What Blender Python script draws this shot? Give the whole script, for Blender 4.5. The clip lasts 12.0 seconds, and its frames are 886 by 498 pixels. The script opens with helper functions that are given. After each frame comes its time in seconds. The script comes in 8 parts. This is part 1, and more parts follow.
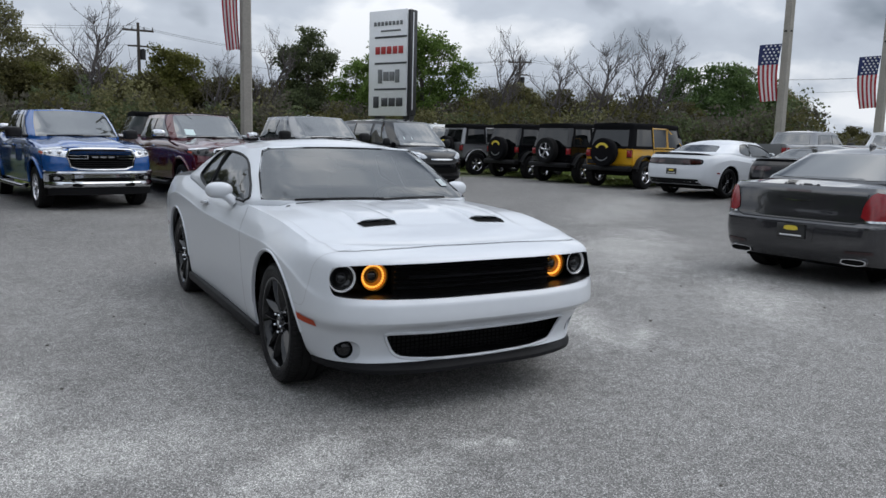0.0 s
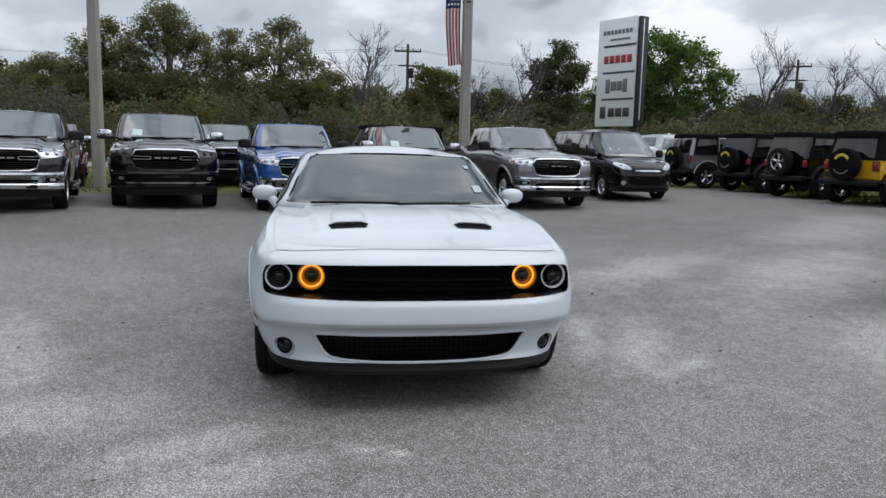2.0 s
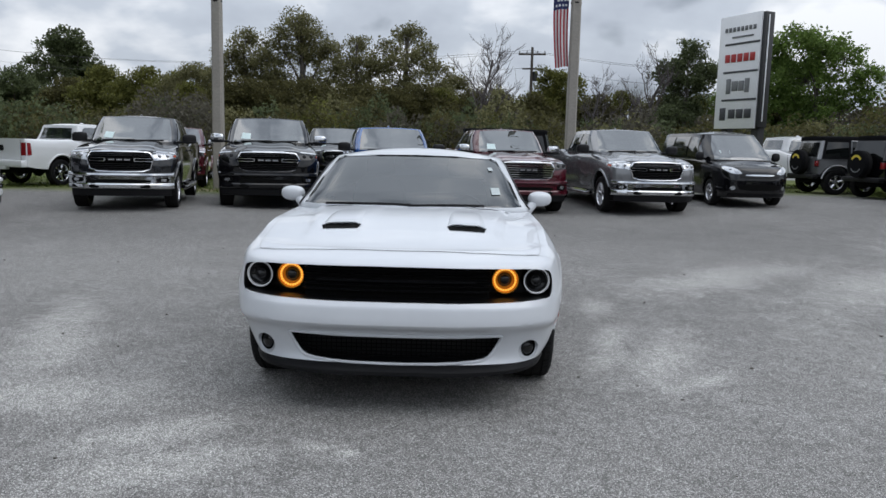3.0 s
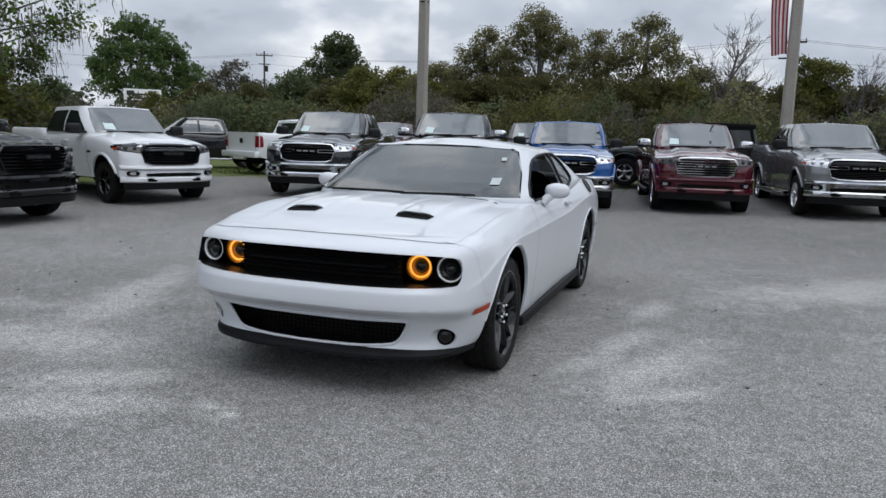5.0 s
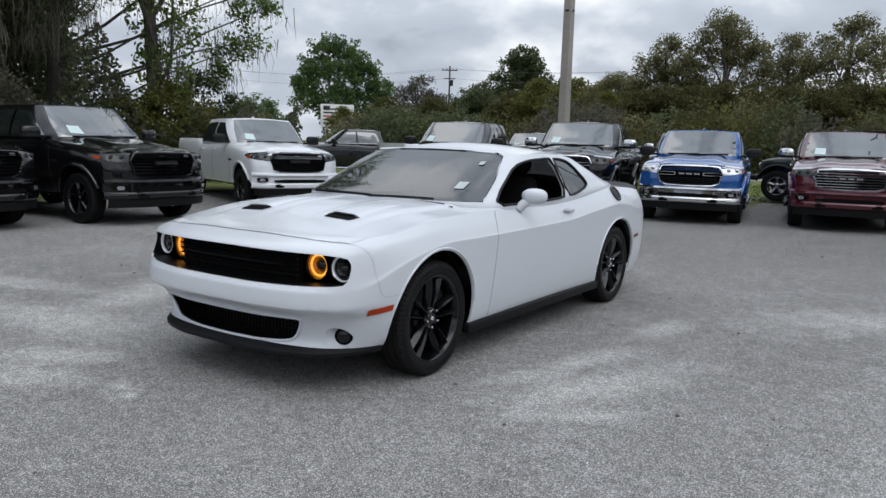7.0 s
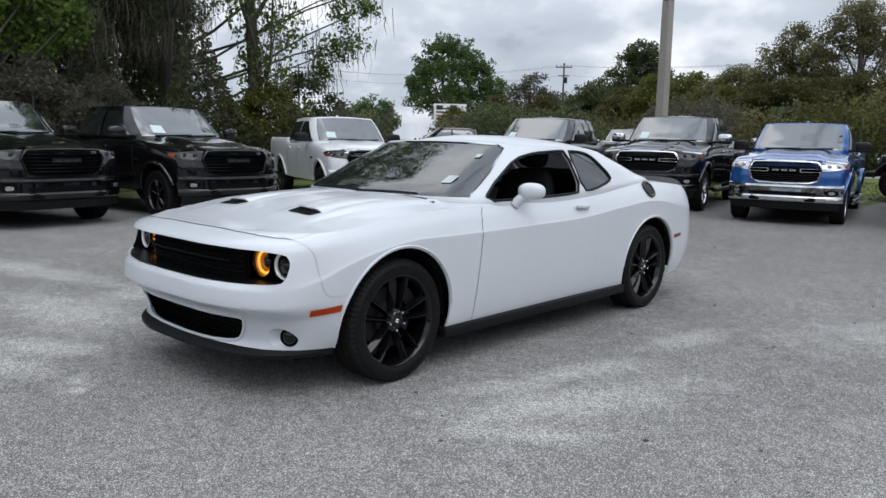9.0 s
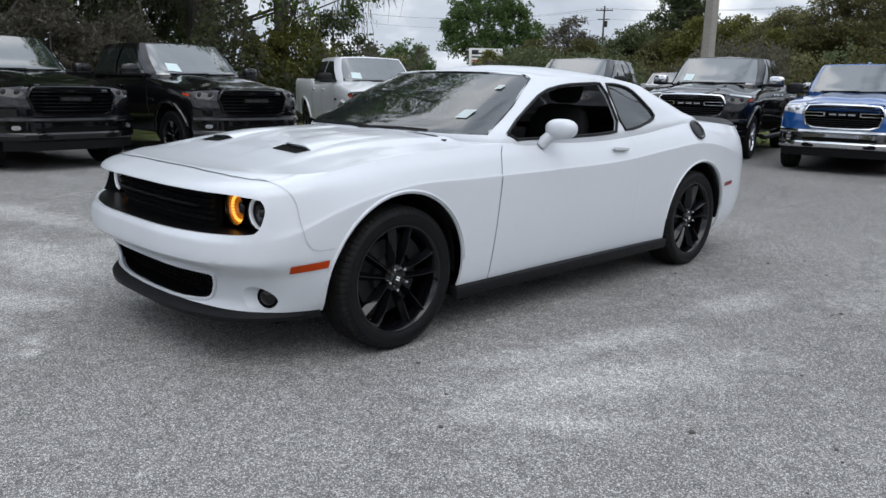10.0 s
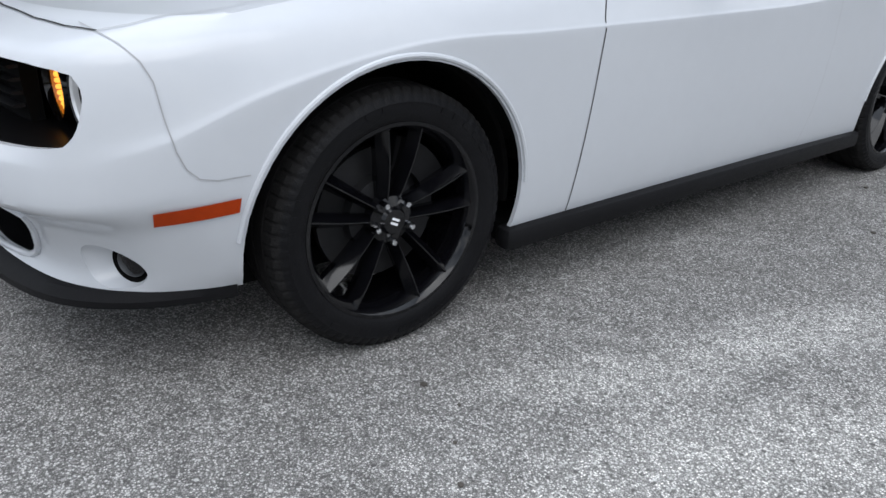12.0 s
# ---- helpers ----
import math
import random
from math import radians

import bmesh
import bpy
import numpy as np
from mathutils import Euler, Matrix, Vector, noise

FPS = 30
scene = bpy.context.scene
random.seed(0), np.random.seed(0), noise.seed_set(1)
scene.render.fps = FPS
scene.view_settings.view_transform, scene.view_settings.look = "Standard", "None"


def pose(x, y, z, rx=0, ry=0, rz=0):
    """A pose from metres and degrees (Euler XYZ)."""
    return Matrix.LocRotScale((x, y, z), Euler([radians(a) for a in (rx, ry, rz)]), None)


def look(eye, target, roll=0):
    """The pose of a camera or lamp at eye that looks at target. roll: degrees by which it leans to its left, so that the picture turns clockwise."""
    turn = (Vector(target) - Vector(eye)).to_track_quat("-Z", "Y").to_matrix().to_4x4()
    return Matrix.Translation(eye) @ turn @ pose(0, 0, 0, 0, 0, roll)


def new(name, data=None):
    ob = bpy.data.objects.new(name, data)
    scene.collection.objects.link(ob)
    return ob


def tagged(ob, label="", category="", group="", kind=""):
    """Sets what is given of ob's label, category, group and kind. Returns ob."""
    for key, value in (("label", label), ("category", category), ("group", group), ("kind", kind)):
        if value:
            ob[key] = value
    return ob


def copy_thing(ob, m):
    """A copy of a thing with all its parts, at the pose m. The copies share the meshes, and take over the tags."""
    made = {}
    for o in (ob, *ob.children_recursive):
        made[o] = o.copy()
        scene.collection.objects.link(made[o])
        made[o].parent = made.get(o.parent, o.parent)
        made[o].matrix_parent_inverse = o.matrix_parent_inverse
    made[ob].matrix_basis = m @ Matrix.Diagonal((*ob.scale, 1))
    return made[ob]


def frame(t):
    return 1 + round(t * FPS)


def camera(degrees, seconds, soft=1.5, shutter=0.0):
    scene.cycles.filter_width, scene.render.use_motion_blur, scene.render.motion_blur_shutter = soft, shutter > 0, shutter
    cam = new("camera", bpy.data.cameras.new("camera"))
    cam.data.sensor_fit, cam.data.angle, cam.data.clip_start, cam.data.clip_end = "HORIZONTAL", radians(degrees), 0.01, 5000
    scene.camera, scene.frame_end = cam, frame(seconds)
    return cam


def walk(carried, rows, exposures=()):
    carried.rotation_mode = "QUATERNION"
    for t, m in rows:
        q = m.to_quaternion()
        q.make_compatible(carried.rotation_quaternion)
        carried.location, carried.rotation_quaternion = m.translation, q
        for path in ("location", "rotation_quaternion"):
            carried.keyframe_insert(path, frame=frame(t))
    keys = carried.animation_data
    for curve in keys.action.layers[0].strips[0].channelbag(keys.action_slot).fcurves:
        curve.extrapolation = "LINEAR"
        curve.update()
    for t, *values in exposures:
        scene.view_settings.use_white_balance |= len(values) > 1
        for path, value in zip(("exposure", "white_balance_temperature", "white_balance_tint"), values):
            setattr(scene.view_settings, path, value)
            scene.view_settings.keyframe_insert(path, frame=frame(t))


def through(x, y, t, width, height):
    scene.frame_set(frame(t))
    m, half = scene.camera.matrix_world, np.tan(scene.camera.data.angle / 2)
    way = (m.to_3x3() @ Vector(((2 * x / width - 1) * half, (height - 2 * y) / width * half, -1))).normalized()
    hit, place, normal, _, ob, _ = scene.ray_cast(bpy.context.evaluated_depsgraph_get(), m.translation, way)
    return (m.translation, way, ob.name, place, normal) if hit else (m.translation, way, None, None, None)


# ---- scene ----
cam = camera(61.1, 12.0)
PATH = [
    (0, (-2.183, -5.792, 1.468), (-1.211, -4.067, 1.184), 1.5),
    (0.5, (-1.739, -5.958, 1.465), (-0.915, -4.156, 1.189), 1.8),
    (1, (-1.288, -6.13, 1.464), (-0.63, -4.261, 1.192), 1.8),
    (1.5, (-0.894, -6.21, 1.454), (-0.406, -4.289, 1.182), 1.7),
    (2, (-0.499, -6.288, 1.461), (-0.184, -4.331, 1.192), 1.4),
    (2.5, (-0.087, -6.338, 1.471), (0.058, -4.361, 1.204), 1.3),
    (3, (0.336, -6.305, 1.468), (0.311, -4.323, 1.2), 1.4),
    (3.2, (0.521, -6.311, 1.452), (0.427, -4.332, 1.183), 1.4),
    (4.8, (1.983, -6.074, 1.472), (1.373, -4.193, 1.177), 1.8),
    (5, (2.142, -6.014, 1.462), (1.477, -4.151, 1.167), 1.7),
    (5.5, (2.536, -5.856, 1.47), (1.743, -4.043, 1.183), 1.7),
    (6, (2.905, -5.702, 1.468), (2.002, -3.939, 1.186), 1.7),
    (6.5, (3.216, -5.475, 1.454), (2.208, -3.77, 1.174), 1.8),
    (7, (3.548, -5.242, 1.441), (2.442, -3.599, 1.164), 1.7),
    (7.2, (3.649, -5.137, 1.449), (2.506, -3.519, 1.175), 1.6),
    (8.8, (4.067, -4.501, 1.425), (2.728, -3.04, 1.153), 1.2),
    (9, (4.041, -4.425, 1.41), (2.694, -2.975, 1.123), 1.2),
    (9.5, (3.873, -4.171, 1.37), (2.504, -2.753, 1.03), 1.2),
    (10, (3.675, -3.855, 1.306), (2.283, -2.483, 0.881), 1.5),
    (10.5, (3.416, -3.529, 1.246), (2.002, -2.217, 0.717), 2.0),
    (11, (3.098, -3.184, 1.181), (1.668, -1.942, 0.54), 2.2),
    (11.5, (2.803, -2.84, 1.14), (1.362, -1.667, 0.4), 2.2),
    (12, (2.49, -2.521, 1.11), (1.051, -1.391, 0.302), 1.8),
]
walk(cam, [(t, look(eye, target, roll)) for t, eye, target, roll in PATH], [(0, 0.10, 6400, 11), (6, 0.10, 6400, 11), (9, 0.24, 6400, 11), (12, 0.36, 6400, 11)])

# ---- world, sun, exposure ----
world = bpy.data.worlds.new("sky")
scene.world = world
world.use_nodes = True
wt = world.node_tree
wt.nodes.clear()


def wn(kind, **kw):
    n = wt.nodes.new(kind)
    for k, v in kw.items():
        n.inputs[k].default_value = v
    return n


SUN_EL, SUN_AZ = radians(56), radians(112)
sky = wt.nodes.new("ShaderNodeTexSky")
sky.sky_type, sky.sun_disc, sky.sun_elevation, sky.sun_rotation = "NISHITA", False, SUN_EL, SUN_AZ
wtc = wt.nodes.new("ShaderNodeTexCoord")
# cloud sheet: direction divided by its height, so that clouds shrink towards the horizon
sep = wt.nodes.new("ShaderNodeSeparateXYZ")
wt.links.new(wtc.outputs["Generated"], sep.inputs[0])
zmax = wt.nodes.new("ShaderNodeMath")
zmax.operation = "MAXIMUM"
wt.links.new(sep.outputs[2], zmax.inputs[0])
zmax.inputs[1].default_value = 0.02
zadd = wt.nodes.new("ShaderNodeMath")
zadd.operation = "ADD"
wt.links.new(zmax.outputs[0], zadd.inputs[0])
zadd.inputs[1].default_value = 0.42
comb = wt.nodes.new("ShaderNodeCombineXYZ")
for k in (0, 1):
    dv = wt.nodes.new("ShaderNodeMath")
    dv.operation = "DIVIDE"
    wt.links.new(sep.outputs[k], dv.inputs[0])
    wt.links.new(zadd.outputs[0], dv.inputs[1])
    wt.links.new(dv.outputs[0], comb.inputs[k])
c1 = wn("ShaderNodeTexNoise", Scale=1.9, Detail=5.0, Roughness=0.45, Distortion=0.15)
c2 = wn("ShaderNodeTexNoise", Scale=5.0, Detail=5.0, Roughness=0.5, Distortion=0.1)
wt.links.new(comb.outputs[0], c1.inputs["Vector"])
wt.links.new(comb.outputs[0], c2.inputs["Vector"])
ramp = wt.nodes.new("ShaderNodeValToRGB")
ramp.color_ramp.elements[0].position, ramp.color_ramp.elements[0].color = 0.40, (0.54, 0.60, 0.69, 1)
ramp.color_ramp.elements[1].position, ramp.color_ramp.elements[1].color = 0.585, (1.10, 1.14, 1.18, 1)
mid = ramp.color_ramp.elements.new(0.5)
mid.color = (0.67, 0.74, 0.83, 1)
cm = wt.nodes.new("ShaderNodeMix")
cm.data_type = "FLOAT"
cm.inputs[0].default_value = 0.30
wt.links.new(c1.outputs[0], cm.inputs[2])
wt.links.new(c2.outputs[0], cm.inputs[3])
wt.links.new(cm.outputs[0], ramp.inputs[0])
cover = wt.nodes.new("ShaderNodeValToRGB")
cover.color_ramp.elements[0].position, cover.color_ramp.elements[1].position = 0.30, 0.42
wt.links.new(c1.outputs[0], cover.inputs[0])
skyb = wt.nodes.new("ShaderNodeMix")
skyb.data_type = "RGBA"
skyb.blend_type = "MULTIPLY"
skyb.inputs[0].default_value = 1.0
wt.links.new(sky.outputs[0], skyb.inputs[6])
skyb.inputs[7].default_value = (0.035, 0.035, 0.035, 1)
mixs = wt.nodes.new("ShaderNodeMix")
mixs.data_type = "RGBA"
wt.links.new(cover.outputs[0], mixs.inputs[0])
wt.links.new(skyb.outputs[2], mixs.inputs[6])
wt.links.new(ramp.outputs[0], mixs.inputs[7])
# an overcast dome: about twice as bright overhead as at the horizon
dome = wt.nodes.new("ShaderNodeMapRange")
dome.inputs[1].default_value, dome.inputs[2].default_value, dome.inputs[3].default_value, dome.inputs[4].default_value = 0.08, 0.95, 0.86, 1.85
wt.links.new(sep.outputs[2], dome.inputs[0])
domem = wt.nodes.new("ShaderNodeVectorMath")
domem.operation = "SCALE"
wt.links.new(mixs.outputs[2], domem.inputs[0])
wt.links.new(dome.outputs[0], domem.inputs["Scale"])
bg = wn("ShaderNodeBackground", Strength=0.84)
wt.links.new(domem.outputs[0], bg.inputs[0])
wo = wt.nodes.new("ShaderNodeOutputWorld")
wt.links.new(bg.outputs[0], wo.inputs[0])

sun = new("sun", bpy.data.lights.new("sun", "SUN"))
sun.data.energy, sun.data.angle, sun.data.color = 0.7, radians(50), (1.0, 0.98, 0.95)
sun.matrix_world = look((0, 0, 40), (40 * math.sin(SUN_AZ) * -1 / math.tan(SUN_EL), -40 * math.cos(SUN_AZ) / math.tan(SUN_EL), 0))
scene.view_settings.exposure = 0.10


# ---- materials ----
def mat(name, color, rough=0.5, metal=0.0, coat=0.0, vary=0.08, scale=6.0, bump=0.0, bscale=60.0, ior=1.5, emit=None, per_object=0.0, per_island=0.0, color2=None, alpha=1.0, trans=0.0):
    m = bpy.data.materials.new(name)
    m.use_nodes = True
    t = m.node_tree
    p = t.nodes["Principled BSDF"]
    p.inputs["Roughness"].default_value = rough
    p.inputs["Metallic"].default_value = metal
    p.inputs["Coat Weight"].default_value = coat
    p.inputs["Coat Roughness"].default_value = 0.03
    p.inputs["IOR"].default_value = ior
    p.inputs["Transmission Weight"].default_value = trans
    p.inputs["Alpha"].default_value = alpha
    tc = t.nodes.new("ShaderNodeTexCoord")
    n1 = t.nodes.new("ShaderNodeTexNoise")
    n1.inputs["Scale"].default_value, n1.inputs["Detail"].default_value = scale, 5.0
    n2 = t.nodes.new("ShaderNodeTexNoise")
    n2.inputs["Scale"].default_value, n2.inputs["Detail"].default_value = scale * 9, 3.0
    for n in (n1, n2):
        t.links.new(tc.outputs["Object"], n.inputs["Vector"])
    ad = t.nodes.new("ShaderNodeMath")
    ad.operation = "ADD"
    t.links.new(n1.outputs[0], ad.inputs[0])
    t.links.new(n2.outputs[0], ad.inputs[1])
    src = ad.outputs[0]
    if per_object or per_island:
        rnd = t.nodes.new("ShaderNodeObjectInfo") if per_object else t.nodes.new("ShaderNodeNewGeometry")
        ml = t.nodes.new("ShaderNodeMath")
        ml.operation = "MULTIPLY_ADD"
        t.links.new(rnd.outputs["Random" if per_object else "Random Per Island"], ml.inputs[0])
        ml.inputs[1].default_value = per_object or per_island
        t.links.new(ad.outputs[0], ml.inputs[2])
        src = ml.outputs[0]
    mr = t.nodes.new("ShaderNodeMapRange")
    mr.inputs[1].default_value, mr.inputs[2].default_value = 0.6, 1.4 + (per_object or per_island)
    t.links.new(src, mr.inputs[0])
    mx = t.nodes.new("ShaderNodeMix")
    mx.data_type = "RGBA"
    t.links.new(mr.outputs[0], mx.inputs[0])
    lo = tuple(c * (1 - vary) for c in color)
    hi = color2 or tuple(min(1, c * (1 + vary)) for c in color)
    mx.inputs[6].default_value, mx.inputs[7].default_value = (*lo, 1), (*hi, 1)
    t.links.new(mx.outputs[2], p.inputs["Base Color"])
    if bump:
        n3 = t.nodes.new("ShaderNodeTexNoise")
        n3.inputs["Scale"].default_value, n3.inputs["Detail"].default_value = bscale, 4.0
        t.links.new(tc.outputs["Object"], n3.inputs["Vector"])
        b = t.nodes.new("ShaderNodeBump")
        b.inputs["Strength"].default_value, b.inputs["Distance"].default_value = bump, 0.01
        t.links.new(n3.outputs[0], b.inputs["Height"])
        t.links.new(b.outputs[0], p.inputs["Normal"])
    if emit:
        p.inputs["Emission Color"].default_value, p.inputs["Emission Strength"].default_value = (*emit[:3], 1), emit[3]
    return m


WHITE = mat("white_paint", (0.60, 0.622, 0.655), 0.45, coat=0.75, vary=0.015, scale=2)
WHITE2 = mat("white_truck_paint", (0.70, 0.715, 0.735), 0.35, coat=0.8, vary=0.03)
BLUE = mat("blue_paint", (0.010, 0.080, 0.28), 0.22, 0.25, 1.0, 0.08, 2)
MAROON = mat("maroon_paint", (0.075, 0.006, 0.014), 0.18, 0.25, 1.0, 0.1, 2)
GREY = mat("granite_grey_paint", (0.20, 0.205, 0.215), 0.26, 0.55, 0.9, 0.08, 2)
DKGREY = mat("dark_grey_paint", (0.016, 0.017, 0.020), 0.14, 0.3, 0.9, 0.08, 2)
BLACKP = mat("black_paint", (0.004, 0.004, 0.005), 0.10, 0.0, 0.55, 0.1, 2)
GREENBLK = mat("dark_green_paint", (0.012, 0.018, 0.015), 0.25, 0.1, 0.55, 0.1, 2)
YELLOW = mat("yellow_paint", (0.62, 0.33, 0.012), 0.3, 0, 1.0, 0.05, 2)
GREY300 = mat("metallic_charcoal_paint", (0.036, 0.036, 0.039), 0.18, 0.4, 1.0, 0.08, 2)
SILVERG = mat("silver_grey_paint", (0.22, 0.225, 0.235), 0.3, 0.5, 1.0, 0.05, 2)
CHROME = mat("chrome", (0.66, 0.67, 0.69), 0.09, 1.0, 0, 0.04)
ALLOY = mat("machined_alloy", (0.5, 0.5, 0.52), 0.25, 1.0, 0, 0.06)
GLOSSBLACK = mat("gloss_black", (0.003, 0.003, 0.004), 0.09, 0, 0.2, 0.2)
SATIN = mat("satin_black_trim", (0.007, 0.007, 0.008), 0.5, 0, 0, 0.25, 12)
PLASTIC = mat("grey_black_plastic", (0.008, 0.008, 0.009), 0.5, 0, 0, 0.15, 20, 0.15, 300)
CAVITY = mat("satin_black_liner", (0.003, 0.003, 0.0035), 0.36, 0, 0, 0.2, ior=1.4)
# black of liners and undersides, and painted shade inside openings
VOID = mat("black_and_cavity_shade", (0.004, 0.004, 0.004), 0.9, 0, 0, 0.2)
SEAM = mat("panel_gap", (0.015, 0.015, 0.016), 0.8, 0, 0, 0.2)
TREAD = mat("dusty_tread_rubber", (0.015, 0.0145, 0.0145), 0.8, 0, 0, 0.35, 20, 0.3, 240, ior=1.3)
TOPCLOTH = mat("black_soft_top_cloth", (0.008, 0.008, 0.009), 0.95, 0, 0, 0.25, 30, 0.2, 400)
RUBBER = mat("tyre_rubber", (0.007, 0.007, 0.008), 0.42, 0, 0, 0.3, 14, 0.25, 220, ior=1.32)
# faint emission brightens the headlight rings and the wheel-cap marks
BEZEL = mat("bright_lamp_ring", (0.85, 0.86, 0.88), 0.25, 0.3, 0.5, 0.03, emit=(0.9, 0.95, 1.0, 0.10))
BRAKE = mat("brake_steel", (0.035, 0.035, 0.037), 0.5, 0.4, 0, 0.15, 30)
GLASS = mat("tinted_glass", (0.010, 0.015, 0.015), 0.03, 0, 0, 0.1, ior=2.7)
DARKGLASS = mat("black_privacy_glass", (0.004, 0.005, 0.005), 0.04, 0, 0, 0.1, ior=1.6)
LENS = mat("clear_lens", (0.50, 0.51, 0.53), 0.2, 0.75, 1.0, 0.45, 30)
LENSDK = mat("smoked_lens", (0.012, 0.012, 0.013), 0.05, 0.0, 0.4, 0.1, 30)
AMBER = mat("amber_lit_ring", (0.9, 0.35, 0.02), 0.3, 0, 0.5, 0.05, emit=(1.0, 0.55, 0.08, 0.95))
MARKER = mat("orange_marker_lens", (0.40, 0.040, 0.002), 0.4, 0, 0.0, 0.1, 60)
REDLENS = mat("red_tail_lens", (0.22, 0.010, 0.014), 0.2, 0, 0.5, 0.2, 40)
DARKRED = mat("dark_red_lens", (0.025, 0.002, 0.003), 0.12, 0, 0.6, 0.2, 40)
CABIN = mat("dark_cabin_trim", (0.012, 0.012, 0.013), 0.7, 0, 0, 0.3, 20, 0.2, 200)
PAPER = mat("price_sheet_paper", (0.55, 0.66, 0.66), 0.6, 0, 0, 0.1, 40)
STICKER = mat("faded_glass_sticker", (0.42, 0.47, 0.47), 0.5, 0, 0, 0.2, 40)
PLATEM = mat("dealer_plate_black", (0.012, 0.012, 0.012), 0.35, 0, 0.4, 0.1)
PLATEY = mat("dealer_plate_yellow", (0.65, 0.5, 0.05), 0.4, 0, 0.3, 0.1)
BARK = mat("grey_bark", (0.085, 0.075, 0.065), 0.9, 0, 0, 0.4, 3, 0.6, 12)
BARKB = mat("pale_bare_bark", (0.10, 0.088, 0.085), 0.9, 0, 0, 0.35, 3, 0.5, 12)
CONC = mat("weathered_concrete_pole", (0.30, 0.28, 0.25), 0.85, 0, 0, 0.18, 2, 0.4, 30)
WOODP = mat("weathered_pole_wood", (0.07, 0.06, 0.052), 0.9, 0, 0, 0.3, 4, 0.5, 20)
SIGNW = mat("sign_panel_silver", (0.72, 0.73, 0.75), 0.42, 0.2, 0.2, 0.05, 1.5)
SIGND = mat("sign_dark_return", (0.02, 0.02, 0.022), 0.5, 0, 0, 0.15, 3)
SIGNR = mat("sign_red", (0.35, 0.02, 0.02), 0.45, 0, 0, 0.1)
SIGNB = mat("sign_charcoal", (0.03, 0.032, 0.036), 0.45, 0, 0, 0.1)
SIGNG = mat("sign_grey_letter", (0.14, 0.145, 0.15), 0.45, 0, 0, 0.1)
FLAGR = mat("flag_red", (0.36, 0.02, 0.03), 0.8, 0, 0, 0.08, 3)
FLAGW = mat("flag_white", (0.68, 0.68, 0.68), 0.8, 0, 0, 0.05, 3)
FLAGB = mat("flag_blue", (0.02, 0.03, 0.11), 0.8, 0, 0, 0.1, 3)


def leafmat(name, lo, hi, through=0.5):
    """Leaf blades that also let some light through."""
    m = mat(name, lo, 0.55, 0, 0, 0.25, 0.35, 0, per_island=0.9, color2=hi)
    t = m.node_tree
    p = t.nodes["Principled BSDF"]
    p.inputs["Specular IOR Level"].default_value = 0.15
    col = p.inputs["Base Color"].links[0].from_socket
    tr, mx = t.nodes.new("ShaderNodeBsdfTranslucent"), t.nodes.new("ShaderNodeMixShader")
    t.links.new(col, tr.inputs[0])
    mx.inputs[0].default_value = through
    t.links.new(p.outputs[0], mx.inputs[1])
    t.links.new(tr.outputs[0], mx.inputs[2])
    t.links.new(mx.outputs[0], t.nodes["Material Output"].inputs[0])
    return m


OAKLEAF = leafmat("oak_leaf", (0.082, 0.083, 0.038), (0.285, 0.27, 0.132))
GREENLEAF = leafmat("fresh_green_leaf", (0.055, 0.10, 0.022), (0.23, 0.33, 0.085), 0.5)
DARKLEAF = leafmat("dark_evergreen_leaf", (0.042, 0.058, 0.030), (0.16, 0.19, 0.09))
MIDGREEN = leafmat("cool_green_leaf", (0.045, 0.085, 0.030), (0.16, 0.235, 0.085), 0.45)
BRUSH = leafmat("olive_brush_leaf", (0.042, 0.044, 0.018), (0.16, 0.147, 0.058))
YELLEAF = leafmat("yellow_green_leaf", (0.058, 0.066, 0.018), (0.215, 0.215, 0.06), 0.45)
GREYBRUSH = leafmat("grey_twig_brush", (0.065, 0.060, 0.046), (0.165, 0.152, 0.115))
MOSS = leafmat("grey_hanging_moss", (0.12, 0.112, 0.085), (0.31, 0.29, 0.225))
GRASSM = leafmat("lawn_grass_blade", (0.05, 0.08, 0.018), (0.19, 0.24, 0.06))
TINT = mat("dark_windscreen_glass", (0.010, 0.014, 0.014), 0.02, 0, 0, 0.1, ior=2.15, alpha=0.92)
AMBERG = mat("amber_glow_ring", (0.6, 0.2, 0.01), 0.3, 0, 0.5, 0.05, emit=(1.0, 0.30, 0.010, 0.09))
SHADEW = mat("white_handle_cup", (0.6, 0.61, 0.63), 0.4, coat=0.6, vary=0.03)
SEAMW = mat("hairline_gap", (0.40, 0.405, 0.415), 0.6, 0, 0, 0.1)
for m_, level in ((RUBBER, 0.3), (TREAD, 0.2), (TOPCLOTH, 0.05), (MARKER, 0.2), (SATIN, 0.25), (PLASTIC, 0.15), (GLOSSBLACK, 0.35), (LENSDK, 0.3), (BRAKE, 0.3), (CABIN, 0.2), (VOID, 0.1), (BLACKP, 0.3), (DKGREY, 0.35), (GREENBLK, 0.3), (MAROON, 0.4)):
    m_.node_tree.nodes["Principled BSDF"].inputs["Specular IOR Level"].default_value = level


# ---- mesh tools ----
def part(name, bm, material, parent=None, label="", sharp=32, smooth=True):
    me = bpy.data.meshes.new(name)
    bm.normal_update()
    bm.to_mesh(me)
    bm.free()
    for p in me.polygons:
        p.use_smooth = smooth
    if smooth and sharp:
        me.set_sharp_from_angle(angle=radians(sharp))
    for m in material if isinstance(material, (list, tuple)) else [material]:
        me.materials.append(m)
    ob = new(name, me)
    if parent:
        ob.parent = parent
    if label:
        ob["label"] = label
    return ob


def thing(name, label, category, group="", kind=""):
    return tagged(new(name), label, category, group, kind)


